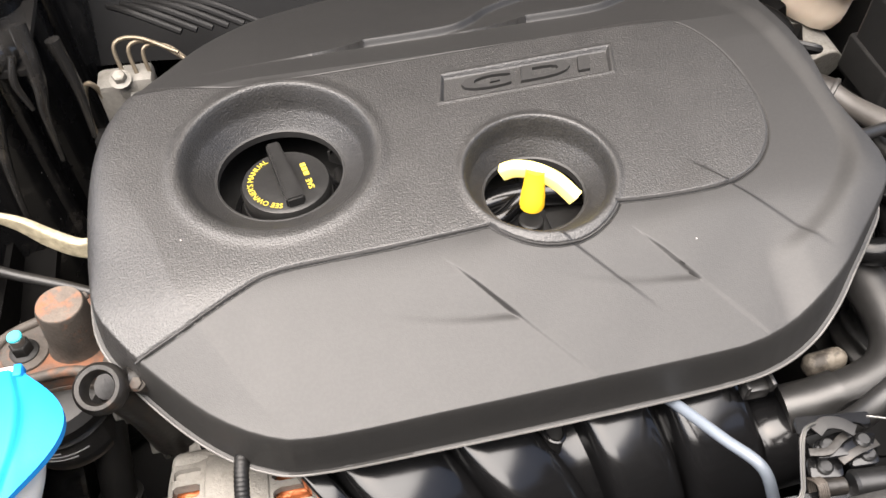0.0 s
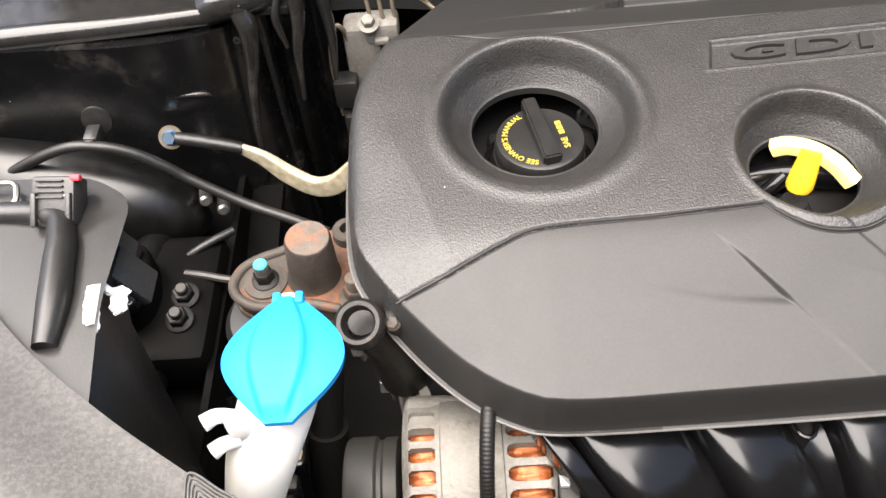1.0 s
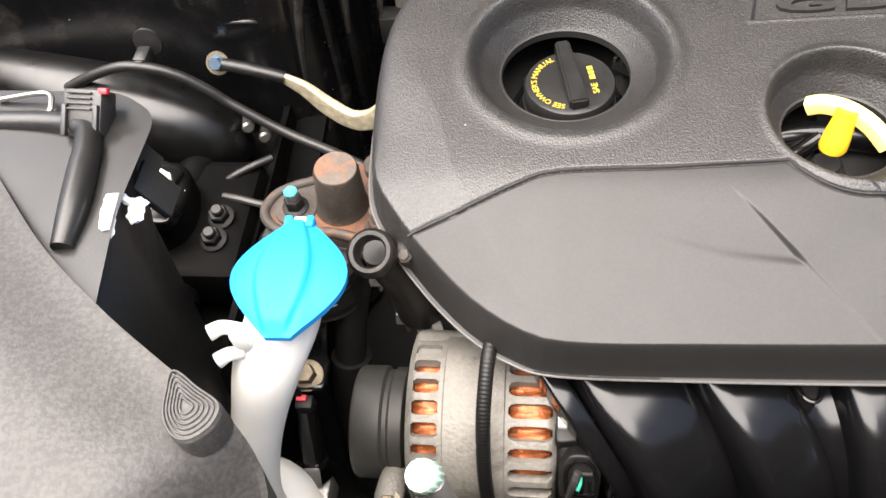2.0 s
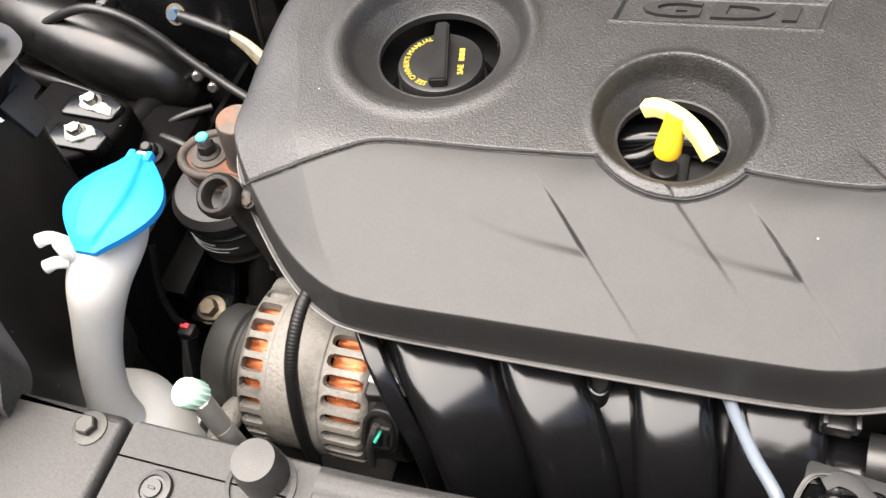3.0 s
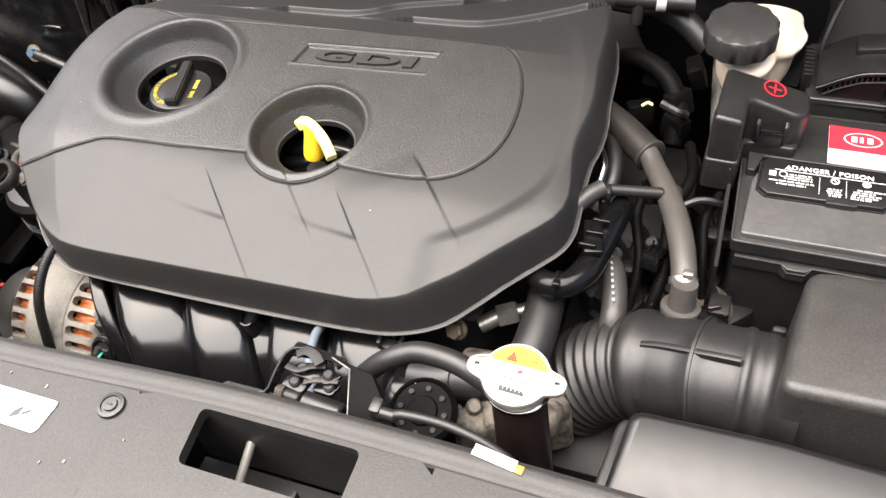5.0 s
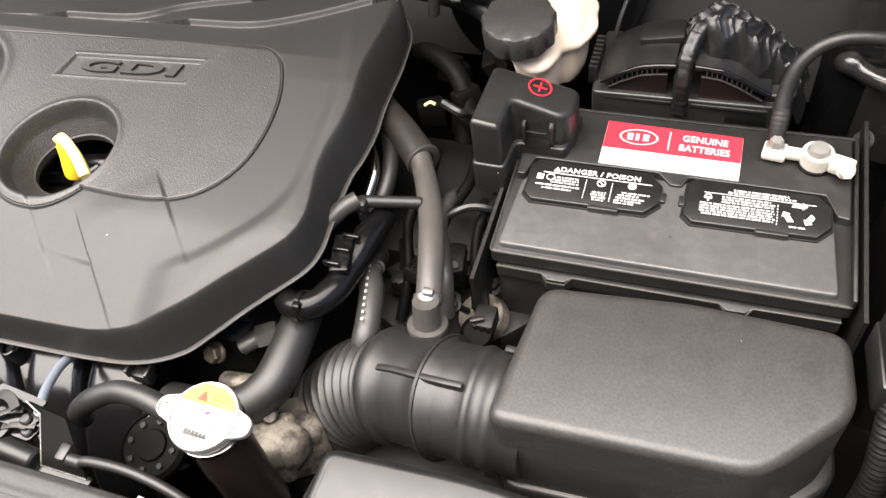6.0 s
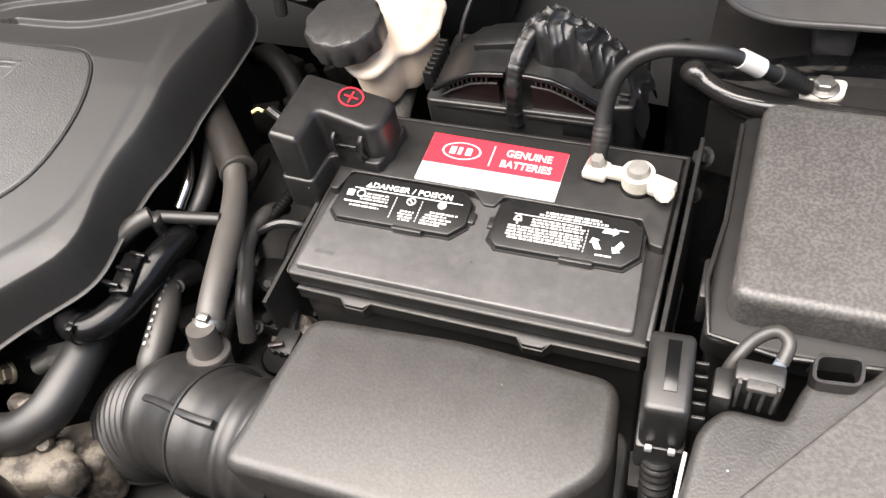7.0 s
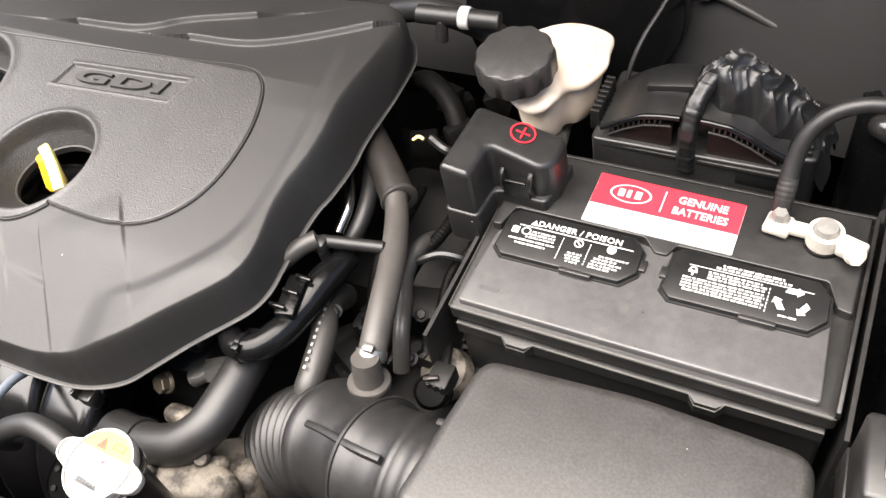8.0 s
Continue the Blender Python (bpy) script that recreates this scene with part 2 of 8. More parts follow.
def finish(bm, name, mats, sharp=40.0):
    me = bpy.data.meshes.new(name)
    bmesh.ops.recalc_face_normals(bm, faces=bm.faces[:])
    for f in bm.faces:
        f.smooth = True
    bm.to_mesh(me)
    bm.free()
    for m in mats if isinstance(mats, (list, tuple)) else [mats]:
        me.materials.append(m)
    me.set_sharp_from_angle(angle=radians(sharp))
    return me


def thing(name, label, category, at=(0, 0, 0), group=""):
    e = new(name)
    e.empty_display_size = 0.02
    e.location = at
    return tagged(e, label, category, group)


def part(name, bm, mat, parent, label="", sharp=40.0):
    """Links a bmesh, in world places, as one mesh object under a thing or a part."""
    ob = new(name, finish(bm, name, mat, sharp))
    base = parent.location if parent.data is None else Vector((0, 0, 0))
    ob.parent = parent
    ob.matrix_parent_inverse = Matrix.Translation(-base)
    if label:
        ob["label"] = label
    return ob


def many(name, bms, mat, parent, label=""):
    """Several alike parts, each a mesh of its own."""
    return [part(name, b, mat, parent, label) for b in bms]


def solo(name, bm, mat, label, category, kind="", group="", sharp=40.0):
    """A thing that is one mesh."""
    return tagged(new(name, finish(bm, name, mat, sharp)), label, category, group, kind)


def box(c, s, bevel=0.003, m=None, seg=2, taper=0.0, bm=None):
    b = bmesh.new()
    bmesh.ops.create_cube(b, size=1.0)
    for v in b.verts:
        k = 1.0 - taper if v.co.z > 0 else 1.0
        v.co = Vector((v.co.x * s[0] * k, v.co.y * s[1] * k, v.co.z * s[2]))
    if bevel:
        bmesh.ops.bevel(b, geom=b.edges[:], offset=min(bevel, min(s) * 0.45), segments=seg, profile=0.5, affect="EDGES")
    b.transform(Matrix.Translation(c) @ (m if m is not None else Matrix()))
    return b if bm is None else join(bm, b)


def rounded(poly, radius, n=5):
    """A polygon with rounded corners; radius: one for all or one a corner."""
    out = []
    k = len(poly)
    for i in range(k):
        r = radius[i] if isinstance(radius, (list, tuple)) else radius
        p, a, b = Vector(poly[i][:2]), Vector(poly[i - 1][:2]), Vector(poly[(i + 1) % k][:2])
        u, v = (a - p), (b - p)
        d = min(r, 0.48 * u.length, 0.48 * v.length)
        if d < 1e-5:
            out.append(tuple(p))
            continue
        s, e = p + u.normalized() * d, p + v.normalized() * d
        for j in range(n + 1):
            t = j / n
            out.append(tuple(s * (1 - t) ** 2 + p * 2 * t * (1 - t) + e * t ** 2))
    return out


def prism(poly, z0, z1, bevel=0.0, seg=3, inset=0.0, bm=None, m=None):
    """An upright prism on the outline poly, its top edge rounded; inset draws the top in."""
    b = bmesh.new()
    k = len(poly)
    c = Vector((sum(p[0] for p in poly) / k, sum(p[1] for p in poly) / k))
    z0s = z0 if callable(z0) else (lambda x, y: z0)
    z1s = z1 if callable(z1) else (lambda x, y: z1)
    rings = [(0.0, None)]
    for j in range(seg + 1):
        a = math.pi / 2 * j / seg
        rings.append((bevel * (1 - math.cos(a)) + inset, bevel * (1 - math.sin(a))))
    loops = []
    pts = [Vector(p) for p in poly]
    nrm = []
    area = sum(pts[i - 1].x * pts[i].y - pts[i].x * pts[i - 1].y for i in range(k))
    sgn = 1.0 if area > 0 else -1.0
    for i in range(k):
        e = (pts[(i + 1) % k] - pts[i - 1])
        e = e.normalized() if e.length > 0 else Vector((1, 0))
        nrm.append(Vector((-e.y, e.x)) * sgn)
    for off, drop in rings:
        loop = []
        for p, q in zip(pts, nrm):
            w = p + q * off
            z = z0s(p.x, p.y) if drop is None else z1s(w.x, w.y) - drop
            loop.append(b.verts.new((w.x, w.y, z)))
        loops.append(loop)
    for l0, l1 in zip(loops, loops[1:]):
        for i in range(k):
            b.faces.new((l0[i - 1], l0[i], l1[i], l1[i - 1]))
    b.faces.new(loops[-1])
    b.faces.new(list(reversed(loops[0])))
    if m is not None:
        b.transform(m)
    return b if bm is None else join(bm, b)


def axis_matrix(p, d):
    """A matrix that lays z along d, from p."""
    return Matrix.Translation(p) @ Vector(d).to_track_quat("Z", "Y").to_matrix().to_4x4()


def lathe(profile, p=(0, 0, 0), d=(0, 0, 1), n=32, bm=None, wave=None, ring=False):
    """Turns (radius, height) rows round the axis d at p; wave(angle, i) scales the radius; ring closes the profile on itself."""
    b = bmesh.new()
    loops = []
    for i, (r, h) in enumerate(profile):
        loops.append([b.verts.new((max(r, 1e-5) * (wave(2 * math.pi * j / n, i) if wave else 1.0) * math.cos(2 * math.pi * j / n),
                                   max(r, 1e-5) * (wave(2 * math.pi * j / n, i) if wave else 1.0) * math.sin(2 * math.pi * j / n), h)) for j in range(n)])
    for l0, l1 in zip(loops, loops[1:] + (loops[:1] if ring else [])):
        for j in range(n):
            b.faces.new((l0[j - 1], l0[j], l1[j], l1[j - 1]))
    if not ring:
        b.faces.new(loops[-1])
        b.faces.new(list(reversed(loops[0])))
    b.transform(axis_matrix(p, d))
    return b if bm is None else join(bm, b)


def rod(p0, p1, r0, r1=None, n=20, bevel=0.001, bm=None):
    p0, p1 = Vector(p0), Vector(p1)
    h = (p1 - p0).length
    r1 = r0 if r1 is None else r1
    e = min(bevel, r0 * 0.4, r1 * 0.4, h * 0.4)
    return lathe([(r0 - e, 0), (r0, e), (r1, h - e), (r1 - e, h)], p0, p1 - p0, n, bm)


def spline(pts, steps=8, closed=False):
    """Catmull-Rom through rows of any length."""
    a = [np.array(p, float) for p in pts]
    out = []
    k = len(a)
    for i in range(k if closed else k - 1):
        p1, p2 = a[i], a[(i + 1) % k]
        p0 = a[i - 1] if closed or i > 0 else 2 * p1 - p2
        p3 = a[(i + 2) % k] if closed or i + 2 < k else 2 * p2 - p1
        for j in range(steps):
            t = j / steps
            out.append(0.5 * (2 * p1 + (p2 - p0) * t + (2 * p0 - 5 * p1 + 4 * p2 - p3) * t * t + (3 * p1 - p0 - 3 * p2 + p3) * t ** 3))
    if not closed:
        out.append(a[-1])
    return out


def tube(pts, r, n=14, steps=8, bm=None, shape=None, ribs=None):
    """A swept tube. r: one radius, or one a point. shape: cross-section as (x, y) rows at radius 1. ribs: (pitch, depth)."""
    rs = r if isinstance(r, (list, tuple)) else [r] * len(pts)
    path = spline([(*p, q) for p, q in zip(pts, rs)], steps)
    if ribs:
        fine, acc = [], 0.0
        for a, c in zip(path, path[1:]):
            seg = float(np.linalg.norm(c[:3] - a[:3]))
            k = max(1, int(seg / (ribs[0] / 4)))
            for j in range(k):
                q = a + (c - a) * j / k
                ph = (acc + seg * j / k) / ribs[0]
                q = q.copy()
                q[3] *= 1.0 - ribs[1] * (0.5 + 0.5 * math.cos(2 * math.pi * ph))
                fine.append(q)
            acc += seg
        path = fine + [path[-1]]
    sec = shape or [(math.cos(2 * math.pi * j / n), math.sin(2 * math.pi * j / n)) for j in range(n)]
    n = len(sec)
    b = bmesh.new()
    loops = []
    up = None
    for i, q in enumerate(path):
        p = Vector(q[:3])
        d = Vector(path[min(i + 1, len(path) - 1)][:3]) - Vector(path[max(i - 1, 0)][:3])
        d.normalize()
        if up is None:
            up = Vector((0, 0, 1)) if abs(d.z) < 0.9 else Vector((0, 1, 0))
        up = (up - d * up.dot(d)).normalized()
        side = d.cross(up)
        loops.append([b.verts.new(p + (side * x + up * y) * q[3]) for x, y in sec])
    for l0, l1 in zip(loops, loops[1:]):
        for j in range(n):
            b.faces.new((l0[j - 1], l0[j], l1[j], l1[j - 1]))
    b.faces.new(loops[-1])
    b.faces.new(list(reversed(loops[0])))
    return b if bm is None else join(bm, b)


def sheet(fn, nu, nv, bm=None, thick=0.0):
    """A surface fn(u, v), with u and v from 0 to 1; thick drops a second skin below it."""
    b = bmesh.new()
    g = [[b.verts.new(fn(i / nu, j / nv)) for j in range(nv + 1)] for i in range(nu + 1)]
    for i in range(nu):
        for j in range(nv):
            b.faces.new((g[i][j], g[i + 1][j], g[i + 1][j + 1], g[i][j + 1]))
    if thick:
        bmesh.ops.recalc_face_normals(b, faces=b.faces[:])
        bmesh.ops.solidify(b, geom=b.faces[:], thickness=thick)
    return b if bm is None else join(bm, b)


def skinned(fn, nu, nv, drop, bm=None, keep=None):
    """A surface fn(u, v) with a lower skin drop metres below it and closed edges; keep(u, v) leaves cells out."""
    b = bmesh.new()
    up = {}
    lo = {}
    edges = {}

    def vert(store, i, j, dz):
        if (i, j) not in store:
            x, y, z = fn(i / nu, j / nv)
            store[i, j] = b.verts.new((x, y, z - dz))
        return store[i, j]
    for i in range(nu):
        for j in range(nv):
            if keep and not keep((i + 0.5) / nu, (j + 0.5) / nv):
                continue
            c = [(i, j), (i + 1, j), (i + 1, j + 1), (i, j + 1)]
            b.faces.new([vert(up, *k, 0.0) for k in c])
            b.faces.new([vert(lo, *k, drop) for k in reversed(c)])
            for k0, k1 in zip(c, c[1:] + c[:1]):
                if (k1, k0) in edges:
                    del edges[k1, k0]
                else:
                    edges[k0, k1] = 1
    for k0, k1 in edges:
        b.faces.new((vert(up, *k1, 0.0), vert(up, *k0, 0.0), vert(lo, *k0, drop), vert(lo, *k1, drop)))
    return b if bm is None else join(bm, b)


def hex_bolt(p, d=(0, 0, 1), r=0.006, h=0.006, flange=1.55, bm=None):
    """A hexagon head on its flange."""
    b = lathe([(r * flange, 0), (r * flange, r * 0.18), (r * 1.05, r * 0.36)], p, d, 24)
    hx = lathe([(r, 0), (r, h * 0.85), (r * 0.86, h)], Vector(p) + Vector(d).normalized() * r * 0.3, d, 6)
    join(b, hx)
    return b if bm is None else join(bm, b)


def letters(text, size, extrude=0.0004, spacing=1.0, bold=0.0):
    """A bmesh of text in the built-in font, centred on the origin, facing +z."""
    cu = bpy.data.curves.new("letters", "FONT")
    cu.body, cu.size, cu.extrude, cu.space_character, cu.offset = text, size, extrude, spacing, bold
    cu.align_x, cu.align_y, cu.resolution_u = "CENTER", "CENTER", 3
    ob = bpy.data.objects.new("letters", cu)
    scene.collection.objects.link(ob)
    me = bpy.data.meshes.new_from_object(ob.evaluated_get(bpy.context.evaluated_depsgraph_get()))
    b = bmesh.new()
    b.from_mesh(me)
    bpy.data.objects.remove(ob)
    bpy.data.curves.remove(cu)
    bpy.data.meshes.remove(me)
    return b


def bars(rows, h, extrude=0.0003, bm=None):
    """Plain print bars: rows of (x, y, length), each h high."""
    b = bmesh.new() if bm is None else bm
    for x, y, w in rows:
        box((x + w / 2, y, extrude / 2), (w, h, extrude), 0, bm=b)
    return b


def fine_print(bm_, lines, h, seed):
    """Unreadable small print: lines of (from x, to x, y), each a run of short plain bars with word gaps."""
    rng_ = random.Random(seed)
    for x0_, x1_, y_ in lines:
        x_ = x0_
        while x_ < x1_ - 0.0004:
            for _ in range(rng_.randint(2, 7)):
                if x_ > x1_ - 0.0004:
                    break
                w_ = rng_.uniform(0.0005, 0.0010)
                bars([(x_, y_ + rng_.uniform(-0.00005, 0.00005), w_)], h * rng_.uniform(0.85, 1.1), 0.0002, bm_)
                x_ += w_ + 0.00025
            x_ += 0.0009
    return bm_


def smooth(e0, e1, x):
    t = np.clip((x - e0) / (e1 - e0), 0.0, 1.0)
    return t * t * (3 - 2 * t)


# ---- ground and the car body round the engine bay ----
def flat(x0, x1, y0, y1, z, thick=0.01):
    return box(((x0 + x1) / 2, (y0 + y1) / 2, z - thick / 2), (x1 - x0, y1 - y0, thick), 0)


solo("ground", flat(-150, 150, -150, 150, 0.0, 0.2), M["asphalt"], "grey asphalt ground under the parked car", "ground", "structure")
solo("bay_floor", flat(-0.62, 1.12, -0.12, 0.98, 0.40), M["dark"], "grimy undertray below the engine, colour darkened for shade", "undertray", "structure")


def wall_run(pts, z0, z1, thick=0.012, lean=0.0, steps=6, nv=4):
    """An upright sheet-metal wall along plan points; lean: metres it leans along +y per metre of height."""
    run = spline([(p[0], p[1]) for p in pts], steps)

    def f(u, v):
        q = u * (len(run) - 1)
        i = min(int(q), len(run) - 2)
        p = run[i] + (run[i + 1] - run[i]) * (q - i)
        z = z0 + (z1 - z0) * v
        return (p[0], p[1] + lean * (z - z0), z)
    return sheet(f, len(run) - 1, nv, thick=thick)


# strut tower and inner fender on the mount's side
bm = wall_run([(-0.66, 0.50), (-0.56, 0.515), (-0.46, 0.525), (-0.36, 0.522), (-0.30, 0.53), (-0.272, 0.55), (-0.262, 0.58)], 0.42, 0.925, lean=0.075)
join(bm, wall_run([(-0.262, 0.615), (-0.258, 0.64), (-0.242, 0.655), (-0.236, 0.70), (-0.225, 0.76), (-0.222, 0.86), (-0.215, 0.97)], 0.42, 1.0, lean=0.0))
tube([(-0.262, 0.60, 0.45), (-0.262, 0.602, 0.7), (-0.262, 0.608, 0.93)], 0.016, 12, bm=bm)
tube([(-0.228, 0.70, 0.45), (-0.228, 0.70, 0.7), (-0.226, 0.70, 0.97)], 0.013, 12, bm=bm)
solo("wall_inner_fender_mount_side", bm, M["paint"], "glossy black inner fender and strut tower", "inner fender", "structure")
# rolled flange along the tower's top
bm = tube([(-0.66, 0.556, 0.922), (-0.46, 0.564, 0.929), (-0.36, 0.567, 0.932), (-0.285, 0.570, 0.936)], [0.0105, 0.0103, 0.0098, 0.0095], 24)
tube([(-0.288, 0.570, 0.9385), (-0.272, 0.573, 0.944), (-0.252, 0.578, 0.946), (-0.238, 0.586, 0.944), (-0.232, 0.60, 0.94)], [0.0120, 0.0150, 0.0165, 0.0165, 0.015], 20, bm=bm)
tube([(-0.258, 0.566, 0.940), (-0.254, 0.560, 0.926), (-0.256, 0.557, 0.900), (-0.262, 0.555, 0.870), (-0.268, 0.553, 0.83), (-0.272, 0.55, 0.78)], [0.0090, 0.0085, 0.0065, 0.0045, 0.0032, 0.002], 14, bm=bm)
tube([(-0.213, 0.575, 0.975), (-0.2115, 0.567, 0.950), (-0.213, 0.562, 0.925), (-0.218, 0.560, 0.90), (-0.222, 0.56, 0.85)], [0.0070, 0.0065, 0.0055, 0.0040, 0.002], 14, bm=bm)
tube([(-0.226, 0.572, 0.950), (-0.231, 0.565, 0.930), (-0.226, 0.562, 0.905)], [0.0030, 0.0034, 0.002], 10, bm=bm)
tube([(-0.195, 0.580, 0.955), (-0.190, 0.575, 0.91), (-0.193, 0.572, 0.86)], [0.0060, 0.0045, 0.002], 12, bm=bm)
tube([(-0.66, 0.553, 0.902), (-0.46, 0.5595, 0.9125), (-0.38, 0.5635, 0.9165), (-0.330, 0.5650, 0.9195), (-0.285, 0.5665, 0.927)], 0.0017, 8, bm=bm)
join(bm, sheet(lambda u, v: (-0.66 + 0.44 * u, 0.568 + 0.36 * v, 0.938 + 0.03 * v - 0.014 * (1 - u) * (1 - v) + 0.006 * math.sin(3 * u)), 10, 8, thick=0.006))
tube([(-0.385, 0.5475, 0.868), (-0.345, 0.5475, 0.8715), (-0.305, 0.549, 0.8715), (-0.298, 0.550, 0.868)], [0.0006, 0.0016, 0.0022, 0.0008], 8, bm=bm)
solo("trim_tower_flange", bm, M["flange"], "black rolled sheet-metal flange above the inner fender", "flange", "structure")
bm = lathe([(0.0018, 0), (0.0048, 0.0), (0.0048, 0.0015), (0.0018, 0.001)], (-0.2960, 0.5585, 0.9185), (0, -1, 0.1), 20, ring=True)
lathe([(0.0010, 0), (0.0032, 0.0), (0.0032, 0.001), (0.0010, 0.001)], (-0.2650, 0.5585, 0.9175), (0, -1, 0.1), 16, bm=bm, ring=True)
solo("trim_tower_holes", bm, M["dark"], "small punched holes in the tower wall", "hole rim", "structure")
# apron steps below the tower
bm = sheet(lambda u, v: (-0.66 + 0.40 * u, 0.29 + 0.26 * v, 0.745 + 0.015 * math.sin(5 * u + 2 * v) + 0.03 * (1 - u) * v), 14, 10, thick=0.008)
box((-0.345, 0.40, 0.765), (0.10, 0.13, 0.05), 0.012, bm=bm)
tube([(-0.358, 0.485, 0.775), (-0.360, 0.455, 0.778), (-0.364, 0.42, 0.776), (-0.358, 0.37, 0.772), (-0.345, 0.32, 0.765)], 0.017, 16, bm=bm)
box((-0.318, 0.385, 0.778), (0.036, 0.085, 0.022), 0.005, bm=bm)
prism(rounded([(-0.45, 0.345), (-0.372, 0.348), (-0.341, 0.372), (-0.338, 0.400), (-0.348, 0.432), (-0.45, 0.452)], 0.012, 4), 0.74, lambda x, y: 0.8215 + 0.08 * (0.40 - y), 0.006, bm=bm)
join(bm, sheet(lambda u, v: (-0.298 + 0.008 * math.sin(4 * v), 0.24 + 0.32 * u, 0.772 - 0.34 * v), 8, 8, thick=0.006))
solo("trim_apron", bm, M["apron"], "black stepped apron with brackets beside the engine mount", "apron", "structure")
# swelling of the frame rail
bm = tube([(-0.56, 0.525, 0.835), (-0.47, 0.508, 0.822), (-0.42, 0.50, 0.812), (-0.375, 0.496, 0.796), (-0.343, 0.496, 0.776), (-0.325, 0.50, 0.762)],
          [0.028, 0.036, 0.039, 0.037, 0.030, 0.012], 20)
tube([(-0.56, 0.49, 0.785), (-0.44, 0.475, 0.775), (-0.36, 0.472, 0.752), (-0.29, 0.48, 0.735)], 0.009, 10, bm=bm)
solo("trim_frame_rail", bm, M["dusty_paint"], "dusty black swelling of the frame rail", "frame rail", "structure")

# battery-side inner fender, rail and strut tower
bm = wall_run([(0.757, 0.645), (0.761, 0.638), (0.768, 0.632), (0.80, 0.625), (0.86, 0.64), (0.95, 0.645), (1.1, 0.65)], 0.45, 0.905, lean=0.02)
solo("wall_inner_fender_battery_side", bm, M["paint"], "glossy black inner fender behind the battery", "inner fender", "structure")
bm = tube([(0.764, 0.640, 0.880), (0.766, 0.628, 0.893), (0.776, 0.6205, 0.8915), (0.792, 0.6105, 0.890), (0.812, 0.604, 0.8895), (0.84, 0.602, 0.889), (0.90, 0.600, 0.888), (1.1, 0.598, 0.885)], [0.008, 0.0105, 0.0085, 0.0085, 0.0092, 0.0098, 0.0098, 0.0098], 20)
tube([(0.779, 0.6165, 0.8825), (0.792, 0.6085, 0.8805), (0.810, 0.6005, 0.8785), (0.842, 0.5935, 0.8780), (0.886, 0.5900, 0.8775), (1.1, 0.587, 0.876)], 0.0014, 8, bm=bm)
join(bm, sheet(lambda u, v: (0.772 + 0.33 * u, 0.606 + 0.020 * (1 - u) ** 6 + 0.13 * v, 0.8945 - 0.004 * u + 0.003 * math.sin(math.pi * v)), 12, 6, thick=0.004))
join(bm, sheet(lambda u, v: (0.782 + 0.32 * u, 0.598 + 0.016 * (1 - u) ** 6 + 0.004 * v, 0.880 - 0.08 * v), 8, 4, thick=0.004))
solo("trim_fender_rail", bm, M["flange"], "black painted fender rail beside the lidded box", "fender rail", "structure")
bm = wall_run([(1.12, -0.12), (1.13, 0.3), (1.12, 0.98)], 0.40, 0.98)
join(bm, wall_run([(-0.63, -0.12), (-0.64, 0.3), (-0.63, 0.98)], 0.40, 0.98))
solo("wall_fender_skins", bm, M["paint"], "black fender skins closing the bay's sides", "fender", "structure")
solo("wall_front_bumper", box((0.25, -0.16, 0.52), (1.8, 0.06, 0.8), 0.02), M["paint"], "black bumper closing the bay's front", "bumper", "structure")

# firewall and cowl
solo("wall_firewall", box((0.25, 0.985, 0.62), (1.8, 0.02, 0.8), 0), M["dark"], "firewall behind the engine, colour darkened for shade", "firewall", "structure")


def cowl(u, v):
    x = -0.64 + 1.77 * u
    y0 = 0.745 - 0.035 * smooth(0.45, 0.9, x)
    rise = 0.27 * v
    return (x, y0 + 0.16 * v + 0.05 * v * v, 0.765 + rise + 0.045 * smooth(0.15, -0.2, x))


bm = sheet(cowl, 60, 10, thick=0.008)
solo("trim_cowl", bm, M["cowl"], "smooth dark grey cowl panel under the windscreen", "cowl", "structure")
# rounded corner cover of the cowl
ring = [(0.775, 0.60, 0.985), (0.79, 0.595, 0.968), (0.82, 0.60, 0.955), (0.87, 0.61, 0.948), (0.95, 0.62, 0.942), (1.1, 0.63, 0.938)]
path = spline(ring, 8)


def corner(u, v):
    q = path[min(int(u * (len(path) - 1)), len(path) - 1)]
    return (q[0] + 0.05 * v * (1 - u), q[1] + 0.02 + 0.26 * v, q[2] + 0.03 * v + 0.01 * math.sin(math.pi * v))


bm = sheet(corner, 40, 10, thick=0.004)
tube([(p[0], p[1] + 0.02, p[2] - 0.001) for p in ring], 0.0028, 10, bm=bm)
box((0.862, 0.665, 0.915), (0.03, 0.03, 0.03), 0.005, bm=bm)
solo("trim_cowl_corner", bm, M["corner"], "grey rounded cowl corner cover with a rolled rim", "cowl cover", "structure")


# open hood, hinged at the windscreen
def hood(u, v):
    x = -0.66 + 1.82 * u
    return (x, 1.08 - 0.47 * v + 0.03 * math.sin(math.pi * v), 1.02 + 0.98 * v - 0.04 * (2 * u - 1) ** 2)


solo("hood", sheet(hood, 12, 10, thick=0.03), M["paint"], "black car hood propped open above the bay", "car hood", "structure")

# unseen wall, added to hold back the light from the front
solo("wall_front_blocker", box((0.2, -3.2, 1.9), (14.0, 0.2, 3.8), 0), M["front_blocker"], "unseen plain wall added to weaken light from the front", "wall", "structure")

